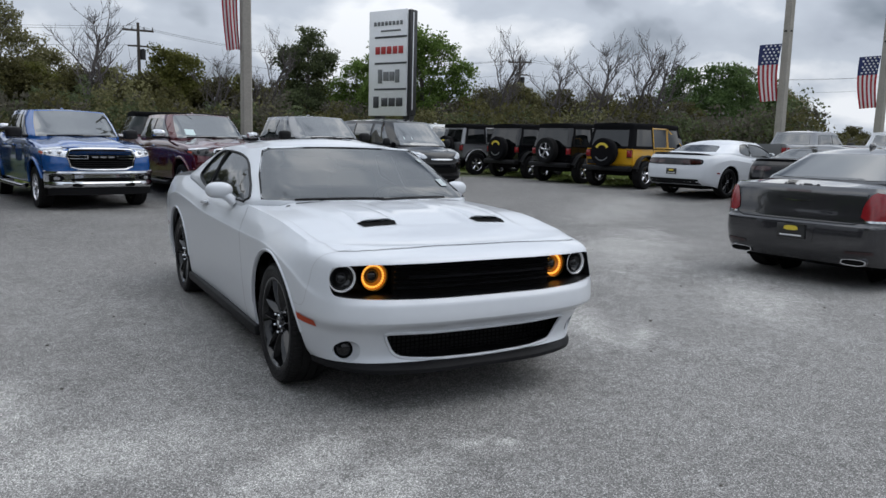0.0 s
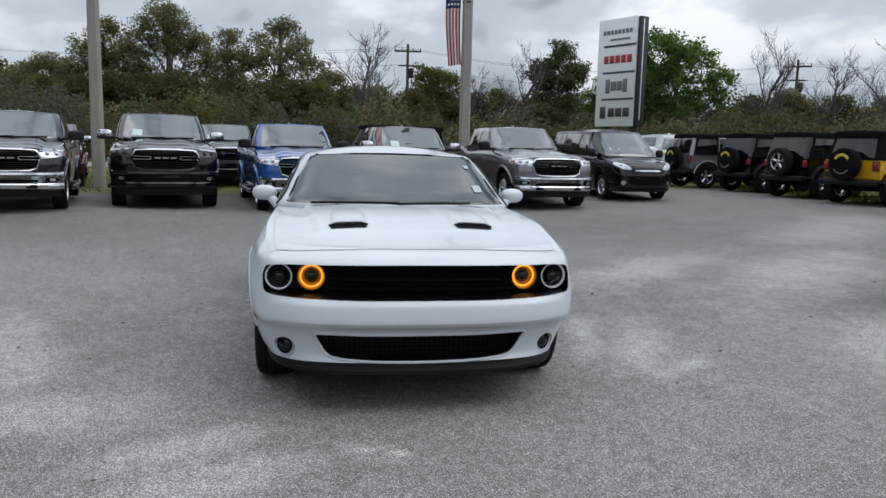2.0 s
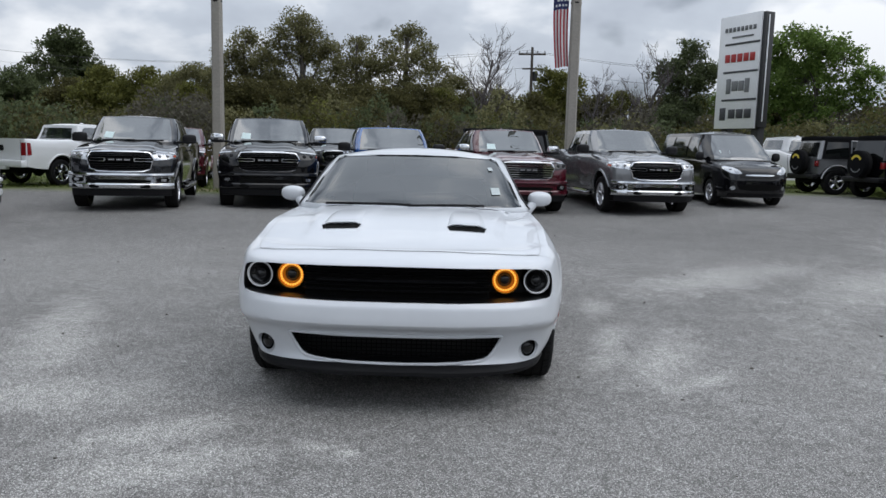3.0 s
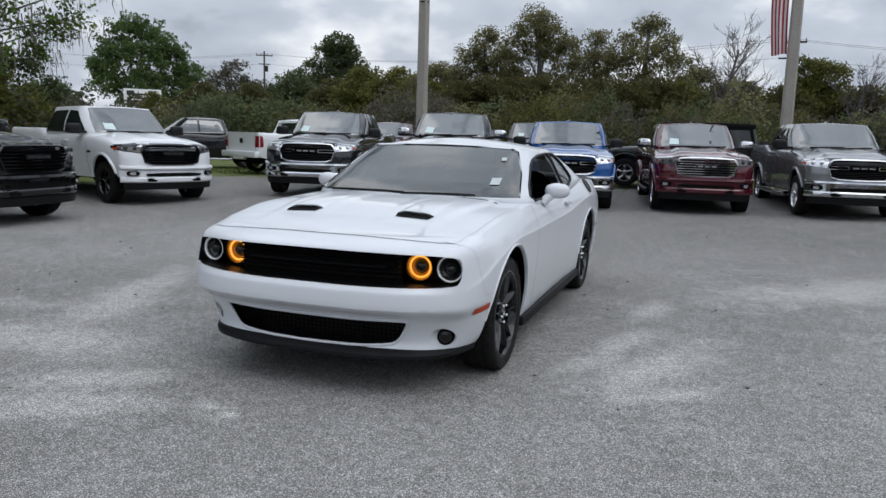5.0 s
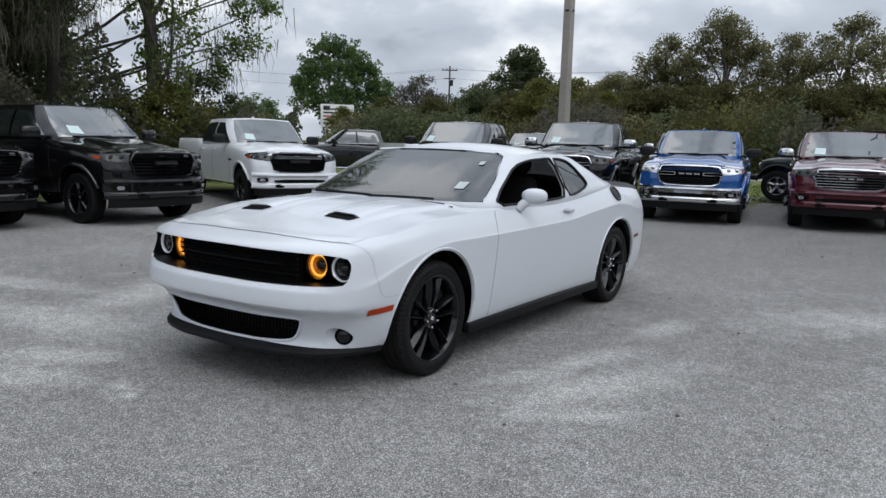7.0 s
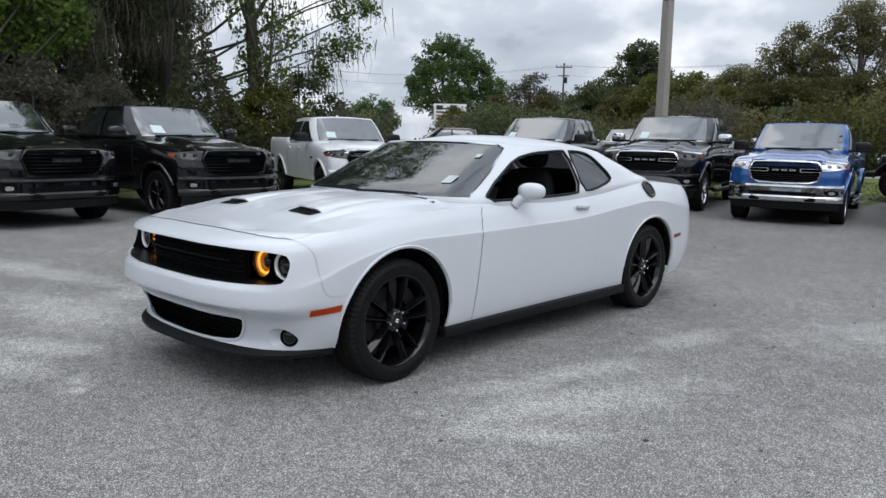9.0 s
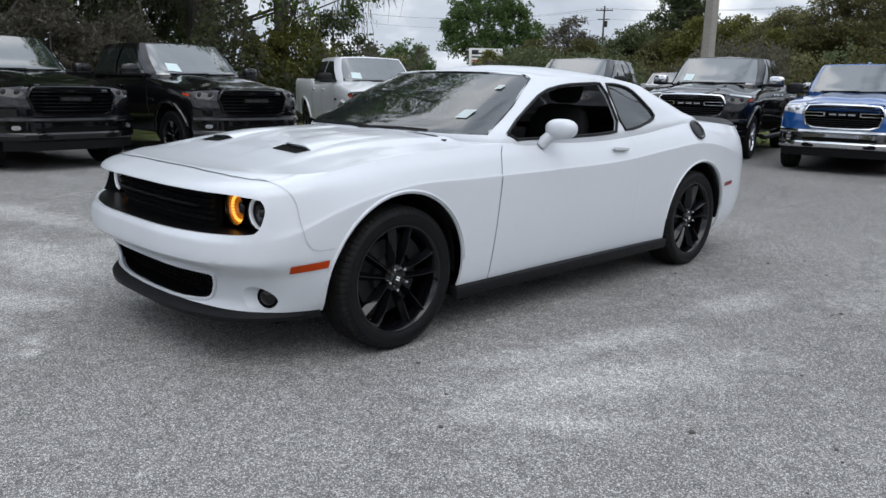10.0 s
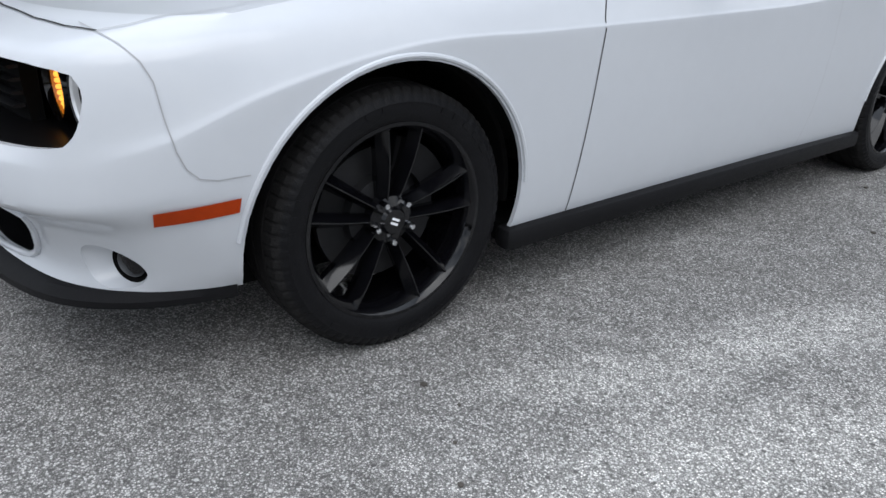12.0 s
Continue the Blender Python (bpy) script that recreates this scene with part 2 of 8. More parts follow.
def pchip(t, Y, tq):
    t, Y, tq = np.asarray(t, float), np.asarray(Y, float), np.asarray(tq, float)
    h = np.diff(t)
    hs = h.reshape((-1,) + (1,) * (Y.ndim - 1))
    d = np.diff(Y, axis=0) / hs
    m = np.zeros_like(Y)
    a, b = d[:-1], d[1:]
    w1, w2 = 2 * hs[1:] + hs[:-1], hs[1:] + 2 * hs[:-1]
    ok = a * b > 0
    with np.errstate(divide="ignore", invalid="ignore"):
        m[1:-1] = np.where(ok, (w1 + w2) / (w1 / np.where(ok, a, 1) + w2 / np.where(ok, b, 1)), 0)
    m[0], m[-1] = d[0], d[-1]
    k = np.clip(np.searchsorted(t, tq, side="right") - 1, 0, len(t) - 2)
    s = ((tq - t[k]) / h[k]).reshape((-1,) + (1,) * (Y.ndim - 1))
    hk = hs[k]
    return ((2 * s**3 - 3 * s**2 + 1) * Y[k] + (s**3 - 2 * s**2 + s) * hk * m[k] + (-2 * s**3 + 3 * s**2) * Y[k + 1] + (s**3 - s**2) * hk * m[k + 1])


def catmull(t, Y, tq):
    t, Y, tq = np.asarray(t, float), np.asarray(Y, float), np.asarray(tq, float)
    hs = np.diff(t).reshape((-1,) + (1,) * (Y.ndim - 1))
    d = np.diff(Y, axis=0) / hs
    m = np.zeros_like(Y)
    m[0], m[-1] = d[0], d[-1]
    m[1:-1] = (d[:-1] * hs[1:] + d[1:] * hs[:-1]) / (hs[1:] + hs[:-1])
    k = np.clip(np.searchsorted(t, tq, side="right") - 1, 0, len(t) - 2)
    s = ((tq - t[k]) / np.diff(t)[k]).reshape((-1,) + (1,) * (Y.ndim - 1))
    hk = hs[k]
    return ((2 * s**3 - 3 * s**2 + 1) * Y[k] + (s**3 - 2 * s**2 + s) * hk * m[k] + (-2 * s**3 + 3 * s**2) * Y[k + 1] + (s**3 - s**2) * hk * m[k + 1])


def dense(net, nu, nv):
    """A smooth grid through a net of levels x stations."""
    net = np.asarray(net, float)
    u = np.concatenate([[0], np.cumsum(np.linalg.norm(np.diff(net, axis=1), axis=2).mean(0))])
    v = np.concatenate([[0], np.cumsum(np.linalg.norm(np.diff(net, axis=0), axis=2).mean(1))])
    uq = np.interp(np.linspace(0, len(u) - 1, nu), np.arange(len(u)), u)
    vq = np.interp(np.linspace(0, len(v) - 1, nv), np.arange(len(v)), v)
    a = catmull(u, net.transpose(1, 0, 2), uq).transpose(1, 0, 2)
    a[:, 0, 0] = a[:, -1, 0] = 0
    return pchip(v, a, vq)


def shell(net, crown, nu=120, nv=30, nx=20, lid=True, thick=0.0, keep=None):
    """A band of levels that wraps round from the front's middle to the rear's, mirrored, and a crowned lid on its top edge."""
    g = dense(net, nu, nv)
    bm = bmesh.new()
    ring = [(i, 1) for i in range(nu)] + [(i, -1) for i in range(nu - 2, 0, -1)]
    rows = [[bm.verts.new((g[j, i, 0] * s, g[j, i, 1], g[j, i, 2])) for i, s in ring] for j in range(nv)]
    n = len(ring)
    for j in range(nv - 1):
        for i in range(n):
            k = (i + 1) % n
            bm.faces.new((rows[j][i], rows[j][k], rows[j + 1][k], rows[j + 1][i]))
    if lid:
        us = np.linspace(-1, 1, nx + 1)
        top = []
        for i in range(nu):
            x, y, z = g[-1, i]
            top.append([bm.verts.new((x * u, y, z + crown(x * u, y, u))) for u in us])
        # the flat stretch at the front's middle is one face
        m = next(i for i in range(1, nu) if g[-1, i, 1] - g[-1, 0, 1] > 0.012)
        bm.faces.new([rows[-1][i] for i in range(m)] + top[m][::-1] + [rows[-1][n - i] for i in range(m - 1, 0, -1)])
        for i in range(m, nu - 1):
            if keep and not keep(g[-1, i, 1]):
                continue
            for k in range(nx):
                try:
                    bm.faces.new((top[i][k], top[i][k + 1], top[i + 1][k + 1], top[i + 1][k]))
                except ValueError:
                    pass
    bmesh.ops.remove_doubles(bm, verts=bm.verts, dist=0.0008)
    bmesh.ops.delete(bm, geom=[v for v in bm.verts if not v.link_faces], context="VERTS")
    bmesh.ops.recalc_face_normals(bm, faces=bm.faces)
    if thick:
        thicken(bm, thick)
    return bm


def thicken(bm, th):
    """Gives a skin an inner face and a rim."""
    bmesh.ops.dissolve_degenerate(bm, dist=1e-4, edges=bm.edges[:])
    bm.normal_update()
    faces, edges = bm.faces[:], [e for e in bm.edges if len(e.link_faces) == 1]
    inner = {v: bm.verts.new(v.co - v.normal * th) for v in bm.verts[:]}
    for f in faces:
        bm.faces.new([inner[v] for v in reversed(f.verts)])
    for e in edges:
        a, b = e.verts
        bm.faces.new((a, b, inner[b], inner[a]))
    bmesh.ops.recalc_face_normals(bm, faces=bm.faces)
    return bm


def in_poly(q, poly):
    c = False
    for i in range(len(poly)):
        a, b = poly[i], poly[i - 1]
        if (a[1] > q[1]) != (b[1] > q[1]) and q[0] < (b[0] - a[0]) * (q[1] - a[1]) / (b[1] - a[1]) + a[0]:
            c = not c
    return c


def open_hole(bm, axis, poly, where):
    """Cuts an outline through a skin along an axis; where(centre) picks the side."""
    flat = {"x": lambda v: (v.y, v.z), "y": lambda v: (v.x, v.z)}[axis]
    deep = {"x": lambda a, b: Vector((0, a, b)), "y": lambda a, b: Vector((a, 0, b))}[axis]
    lo = (min(p[0] for p in poly) - 0.06, min(p[1] for p in poly) - 0.06)
    hi = (max(p[0] for p in poly) + 0.06, max(p[1] for p in poly) + 0.06)
    for i in range(len(poly)):
        a, b = Vector(poly[i - 1]), Vector(poly[i])
        d = (b - a).normalized()
        fs = []
        for f in bm.faces:
            c = f.calc_center_median()
            q = flat(c)
            if where(c) and lo[0] < q[0] < hi[0] and lo[1] < q[1] < hi[1]:
                s = (Vector(q) - a).dot(d)
                if -0.1 < s < (b - a).length + 0.1:
                    fs.append(f)
        geom = set(fs)
        for f in fs:
            geom.update(f.edges)
            geom.update(f.verts)
        bmesh.ops.bisect_plane(bm, geom=list(geom), plane_co=deep(a.x, a.y), plane_no=deep(-d.y, d.x), dist=1e-5)
    dead = [f for f in bm.faces if where(f.calc_center_median()) and in_poly(flat(f.calc_center_median()), poly)]
    bmesh.ops.delete(bm, geom=dead, context="FACES")
    return bm


def prism(poly, axis, a, b):
    """A polygon pulled along an axis: 'x' takes (y, z), 'y' takes (x, z), 'z' takes (x, y)."""
    bm = bmesh.new()
    put = {"x": lambda p, d: (d, p[0], p[1]), "y": lambda p, d: (p[0], d, p[1]), "z": lambda p, d: (p[0], p[1], d)}[axis]
    lo = [bm.verts.new(put(p, a)) for p in poly]
    hi = [bm.verts.new(put(p, b)) for p in poly]
    n = len(poly)
    bm.faces.new(lo)
    bm.faces.new(hi[::-1])
    for i in range(n):
        bm.faces.new((lo[i], hi[i], hi[(i + 1) % n], lo[(i + 1) % n]))
    bmesh.ops.recalc_face_normals(bm, faces=bm.faces)
    return bm


def smooth_poly(poly, n=4):
    """A closed polygon with rounded corners (Chaikin)."""
    p = [tuple(q) for q in poly]
    for _ in range(n):
        q = []
        for i in range(len(p)):
            a, b = p[i], p[(i + 1) % len(p)]
            q += [(a[0] * 0.78 + b[0] * 0.22, a[1] * 0.78 + b[1] * 0.22), (a[0] * 0.22 + b[0] * 0.78, a[1] * 0.22 + b[1] * 0.78)]
        p = q
        if len(p) > 60:
            break
    return p


def carve(ob, cutters, op="DIFFERENCE"):
    for bm in cutters:
        me = bpy.data.meshes.new("cutter")
        bm.to_mesh(me)
        bm.free()
        c = new("cutter", me)
        md = ob.modifiers.new("cut", "BOOLEAN")
        md.operation, md.object, md.solver = op, c, "EXACT"
        dg = bpy.context.evaluated_depsgraph_get()
        res = bpy.data.meshes.new_from_object(ob.evaluated_get(dg))
        ob.modifiers.clear()
        old = ob.data
        ob.data = res
        bpy.data.meshes.remove(old)
        bpy.data.objects.remove(c)
    ob.data.set_sharp_from_angle(angle=radians(32))
    return ob


def bvh_of(bm):
    from mathutils.bvhtree import BVHTree
    return BVHTree.FromBMesh(bm)


def cast(tree, axis, side, p):
    """The surface point seen along an axis from outside: side +1 looks from the positive end."""
    far = 20 * side
    o, d = {"x": ((far, p[0], p[1]), (-side, 0, 0)), "y": ((p[0], far, p[1]), (0, -side, 0)), "z": ((p[0], p[1], far), (0, 0, -side))}[axis]
    loc, nor, _, _ = tree.ray_cast(Vector(o), Vector(d))
    if loc is None:
        return None, None
    if nor.dot(Vector(d)) > 0:
        nor = -nor
    return loc, nor


def patch(tree, axis, side, poly, off=0.004, step=0.06, thick=0.0):
    """A piece of skin that lies on a surface within an outline."""
    from mathutils.geometry import delaunay_2d_cdt
    pts, n = [], len(poly)
    for i in range(n):
        a, b = Vector(poly[i]), Vector(poly[(i + 1) % n])
        k = max(1, int((b - a).length / step))
        pts += [a.lerp(b, j / k) for j in range(k)]
    nb = len(pts)
    edges = [(i, (i + 1) % nb) for i in range(nb)]
    lo = Vector((min(p.x for p in pts), min(p.y for p in pts)))
    hi = Vector((max(p.x for p in pts), max(p.y for p in pts)))

    def inside(q):
        c = False
        for i in range(nb):
            a, b = pts[i], pts[i - 1]
            if (a.y > q.y) != (b.y > q.y) and q.x < (b.x - a.x) * (q.y - a.y) / (b.y - a.y) + a.x:
                c = not c
        return c
    gx = np.arange(lo.x + step / 2, hi.x, step)
    gy = np.arange(lo.y + step / 2, hi.y, step)
    bnd = list(pts)
    for x in gx:
        for y in gy:
            q = Vector((x, y))
            if inside(q) and min((q - e).length for e in bnd) > step * 0.4:
                pts.append(q)
    vs, _, fs, _, _, _ = delaunay_2d_cdt([p.to_2d() for p in pts], edges, [], 1, 1e-6)
    bm = bmesh.new()
    out = []
    for v in vs:
        loc, nor = cast(tree, axis, side, v)
        out.append(bm.verts.new(loc + nor * off) if loc else None)
    for f in fs:
        w = [out[i] for i in f]
        if all(w):
            try:
                bm.faces.new(w)
            except ValueError:
                pass
    bmesh.ops.delete(bm, geom=[v for v in bm.verts if not v.link_faces], context="VERTS")
    for f in bm.faces:
        f.normal_update()
        d = {"x": Vector((side, 0, 0)), "y": Vector((0, side, 0)), "z": Vector((0, 0, side))}[axis]
        if f.normal.dot(d) < 0:
            f.normal_flip()
    if thick:
        bmesh.ops.solidify(bm, geom=bm.faces[:], thickness=thick)
    return bm


def seam(tree, axis, side, line, width=0.006, off=0.0015, step=0.03):
    """A thin dark gap along a line on a surface."""
    pts = []
    for a, b in zip(line[:-1], line[1:]):
        a, b = Vector(a), Vector(b)
        k = max(1, int((b - a).length / step))
        pts += [a.lerp(b, j / k) for j in range(k)]
    pts.append(Vector(line[-1]))
    bm = bmesh.new()
    prev = None
    for i, p in enumerate(pts):
        t = (pts[min(i + 1, len(pts) - 1)] - pts[max(i - 1, 0)]).normalized()
        nrm = Vector((-t.y, t.x)) * width / 2
        row = []
        for q in (p - nrm, p + nrm):
            loc, nor = cast(tree, axis, side, q)
            row.append(loc + nor * off if loc else None)
        if None in row:
            prev = None
            continue
        row = [bm.verts.new(r) for r in row]
        if prev:
            bm.faces.new((prev[0], prev[1], row[1], row[0]))
        prev = row
    return bm


def box(x0, x1, y0, y1, z0, z1, bevel=0.0, seg=2, bm=None):
    bm2 = bmesh.new()
    bmesh.ops.create_cube(bm2, size=1.0, matrix=Matrix.LocRotScale(((x0 + x1) / 2, (y0 + y1) / 2, (z0 + z1) / 2), None, (abs(x1 - x0), abs(y1 - y0), abs(z1 - z0))))
    if bevel:
        bmesh.ops.bevel(bm2, geom=bm2.edges[:], offset=bevel, segments=seg, affect="EDGES", profile=0.5)
    return bm2


def moved(bm, m):
    bmesh.ops.transform(bm, matrix=m, verts=bm.verts)
    return bm


def join(*bms):
    out = bms[0]
    for b in bms[1:]:
        me = bpy.data.meshes.new("tmp")
        b.to_mesh(me)
        b.free()
        out.from_mesh(me)
        bpy.data.meshes.remove(me)
    return out


def lathe(profile, n=48, axis="x", centre=(0, 0, 0), wobble=None, closed=False):
    """A profile of (along, radius) turned about an axis through a centre."""
    bm = bmesh.new()
    rings = []
    for k in range(n):
        a = 2 * math.pi * k / n
        row = []
        for i, (d, r) in enumerate(profile):
            rr = r + (wobble(i, k) if wobble else 0)
            c, s = rr * math.cos(a), rr * math.sin(a)
            v = {"x": (d, c, s), "y": (c, d, s), "z": (c, s, d)}[axis]
            row.append(bm.verts.new(Vector(v) + Vector(centre)))
        rings.append(row)
    m = len(profile)
    for k in range(n):
        a, b = rings[k], rings[(k + 1) % n]
        for i in range(m if closed else m - 1):
            j = (i + 1) % m
            bm.faces.new((a[i], b[i], b[j], a[j]))
    bmesh.ops.remove_doubles(bm, verts=bm.verts, dist=1e-5)
    bmesh.ops.recalc_face_normals(bm, faces=bm.faces)
    return bm


def tube(points, radii, n=8, caps=True):
    """A round bar along points with a radius at each."""
    bm = bmesh.new()
    P = [Vector(p) for p in points]
    if not isinstance(radii, (list, tuple)):
        radii = [radii] * len(P)
    up, rings = None, []
    for i, p in enumerate(P):
        t = (P[min(i + 1, len(P) - 1)] - P[max(i - 1, 0)]).normalized()
        if up is None:
            up = Vector((0, 0, 1)) if abs(t.z) < 0.9 else Vector((1, 0, 0))
        s = t.cross(up).normalized()
        up = s.cross(t).normalized()
        rings.append([bm.verts.new(p + radii[i] * (math.cos(2 * math.pi * k / n) * s + math.sin(2 * math.pi * k / n) * up)) for k in range(n)])
    for a, b in zip(rings[:-1], rings[1:]):
        for k in range(n):
            bm.faces.new((a[k], a[(k + 1) % n], b[(k + 1) % n], b[k]))
    if caps and n > 2:
        bm.faces.new(rings[0][::-1])
        bm.faces.new(rings[-1])
    return bm


def blob(centre, size, power=2.6, n=20):
    """A rounded, boxy lump."""
    bm = bmesh.new()
    bmesh.ops.create_uvsphere(bm, u_segments=n, v_segments=n // 2 + 2, radius=1)
    for v in bm.verts:
        c = v.co.normalized()
        k = (abs(c.x) ** power + abs(c.y) ** power + abs(c.z) ** power) ** (-1 / power)
        v.co = Vector((c.x * k * size[0], c.y * k * size[1], c.z * k * size[2])) + Vector(centre)
    return bm


def ring_sector(r0, r1, x0, x1, centre, a0, a1, n=40, lip=0.0):
    """A curved strip about the x axis, for arches and wheel liners."""
    prof = [(x0, r0), (x1, r0 + lip), (x1, r1 + lip), (x0, r1)]
    bm = bmesh.new()
    rows = []
    for k in range(n + 1):
        a = a0 + (a1 - a0) * k / n
        rows.append([bm.verts.new((centre[0] + x, centre[1] + r * math.cos(a), centre[2] + r * math.sin(a))) for x, r in prof])
    for a, b in zip(rows[:-1], rows[1:]):
        for i in range(4):
            bm.faces.new((a[i], b[i], b[(i + 1) % 4], a[(i + 1) % 4]))
    bm.faces.new(rows[0])
    bm.faces.new(rows[-1][::-1])
    bmesh.ops.recalc_face_normals(bm, faces=bm.faces)
    return bm


def circle(cx, cy, rx, ry=None, n=28, a0=0, a1=2 * math.pi):
    ry = ry or rx
    return [(cx + rx * math.cos(a0 + (a1 - a0) * k / n), cy + ry * math.sin(a0 + (a1 - a0) * k / n)) for k in range(n)]


def repaint(ob, swaps):
    for o in (ob, *ob.children_recursive):
        for s in o.material_slots:
            if s.material in swaps:
                m = swaps[s.material]
                s.link = "OBJECT"
                s.material = m
    return ob


def wheel(parent, x, y, r, width, rim_r, rim_mat, spokes="v", n_tread=60, side=1, name="wheel", detail=True, face=None):
    """A tyre with a blocked tread, a rim with spokes, nuts and a brake disc; its face looks along side * x."""
    hub = new(name)
    hub.parent = parent
    hub.matrix_basis = pose(x, y, r, 0, 0, 0 if side > 0 else 180)
    w = width / 2
    prof = [(-w * 0.80, rim_r), (-w * 0.97, rim_r + (r - rim_r) * 0.3), (-w, rim_r + (r - rim_r) * 0.6), (-w * 0.93, r - 0.018), (-w * 0.8, r - 0.004),
            (-w * 0.50, r), (-w * 0.49, r - 0.008), (-w * 0.43, r - 0.008), (-w * 0.42, r), (-w * 0.04, r + 0.001), (-w * 0.03, r - 0.008), (w * 0.03, r - 0.008), (w * 0.04, r + 0.001),
            (w * 0.42, r), (w * 0.43, r - 0.008), (w * 0.49, r - 0.008), (w * 0.50, r), (w * 0.8, r - 0.004), (w * 0.93, r - 0.018),
            (w, rim_r + (r - rim_r) * 0.6), (w * 0.985, rim_r + (r - rim_r) * 0.5), (w * 0.995, rim_r + (r - rim_r) * 0.45), (w * 0.96, rim_r + (r - rim_r) * 0.25), (w * 0.93, rim_r + 0.012), (w * 0.86, rim_r)]
    shoulder = {3, 4, 5, 16, 17, 18}
    tyre = part("tyre", lathe(prof, n_tread * 5, wobble=lambda i, k: -0.006 if (i in shoulder and k % 5 == 4) else 0.0), [RUBBER, TREAD], hub, "black rubber tyre with a blocked tread")
    for p_ in tyre.data.polygons:
        if math.hypot(p_.center.y, p_.center.z) > r - 0.022:
            p_.material_index = 1
    if detail:
        # raised moulding on the sidewall, too small to read
        for a0, a1 in ((35, 75), (100, 118), (155, 200), (225, 240), (275, 325)):
            mid_r = rim_r + (r - rim_r) * 0.52
            n_ = max(2, int((a1 - a0) / 7))
            for q in range(n_):
                b0 = a0 + (a1 - a0) * q / n_
                part("sidewall_bar", ring_sector(mid_r - 0.008, mid_r + 0.008, w * 0.97, w * 1.006, (0, 0, 0), radians(b0), radians(b0 + 0.7 * (a1 - a0) / n_), 3), RUBBER, tyre)
    f = w * 0.86
    rim = lathe([(f - 0.004, rim_r - 0.012), (f + 0.006, rim_r - 0.004), (f + 0.006, rim_r + 0.006), (f - 0.012, rim_r + 0.004), (-w * 0.8, rim_r), (-w * 0.8, rim_r - 0.02), (-w * 0.2, rim_r - 0.028), (f - 0.035, rim_r - 0.024)], 64, closed=True)
    hubp = lathe([(f - 0.06, 0.0001), (f - 0.06, 0.070), (f - 0.032, 0.066), (f - 0.022, 0.040), (f - 0.012, 0.033), (f - 0.012, 0.0001)], 30)
    rim = join(rim, hubp)

    def spoke(a_in, a_out, r_in, r_out, w_in, w_out, d_in, d_out, ridge):
        bm = bmesh.new()
        rows = []
        # a blade: sharp ridge in front, sloping flanks behind
        section = [(-1, -0.030), (ridge - 0.10, 0.003), (ridge + 0.10, 0.003), (1, -0.030), (0.75, -0.058), (-0.75, -0.058)]
        p, q_ = Vector((0, math.cos(a_in), math.sin(a_in))) * r_in, Vector((0, math.cos(a_out), math.sin(a_out))) * r_out
        tt = Vector((1, 0, 0)).cross((q_ - p).normalized())
        for k in range(6):
            s = k / 5
            ww = w_in + (w_out - w_in) * s
            d = d_in + (d_out - d_in) * s + 0.010 * math.sin(math.pi * s)
            rows.append([bm.verts.new(p.lerp(q_, s) + tt * ww * q + Vector((d + dd, 0, 0))) for q, dd in section])
        for a, b in zip(rows[:-1], rows[1:]):
            for i in range(6):
                bm.faces.new((a[i], b[i], b[(i + 1) % 6], a[(i + 1) % 6]))
        bmesh.ops.recalc_face_normals(bm, faces=bm.faces)
        return bm
    arms = []
    if spokes == "v":
        for k in range(5):
            c = radians(90 + 72 * k)
            for s in (-1, 1):
                arms.append(spoke(c + s * radians(21), c + s * radians(12.5), 0.05, rim_r - 0.008, 0.015, 0.022, f - 0.034, f - 0.006, -0.12 * s))
    elif spokes == "five":
        for k in range(5):
            c = radians(90 + 72 * k)
            arms.append(spoke(c, c, 0.05, rim_r - 0.012, 0.03, 0.045, f - 0.03, f - 0.018, 0))
    else:
        for k in range(6):
            c = radians(90 + 60 * k)
            for s in (-1, 1):
                arms.append(spoke(c + s * radians(12), c + s * radians(10), 0.06, rim_r - 0.012, 0.016, 0.02, f - 0.035, f - 0.015, 0.3 * s))
    part("rim", join(rim, *arms), rim_mat, hub, "", 28)
    if detail:
        for k in range(5):
            a = radians(90 + 36 + 72 * k)
            part("wheel_nut", lathe([(f - 0.03, 0.0105), (f - 0.008, 0.0105), (f - 0.002, 0.007), (f - 0.001, 0.0001)], 8, centre=(0, 0.058 * math.cos(a), 0.058 * math.sin(a))), CHROME, hub)
        # cap marks glow a little, since the lamp ring material emits
        for z in (-0.006, 0.006):
            part("cap_mark", moved(box(f - 0.012, f - 0.0105, -0.012, 0.012, z - 0.0035, z + 0.0035), pose(0, 0, 0, -20)), BEZEL, hub)
    part("brake_disc", lathe([(-0.02, 0.0001), (-0.02, rim_r * 0.7), (0.0, rim_r * 0.7), (0.0, rim_r * 0.42), (0.03, rim_r * 0.4), (0.03, 0.0001)], 32), BRAKE, hub)
    part("brake_caliper", join(ring_sector(rim_r * 0.52, rim_r * 0.82, -0.05, 0.035, (0, 0, 0), radians(20), radians(85), 10)), SATIN, hub)
    return hub


def roof_crown(h, y0, y1, run=0.4):
    """A roof that swells from its edges."""
    def crown(x, y, u):
        a, b = min(1, max(0, (y - y0) / run)), min(1, max(0, (y1 - y) / run))
        return h * (1 - u * u) * math.sin(a * math.pi / 2) * math.sin(b * math.pi / 2)
    return crown


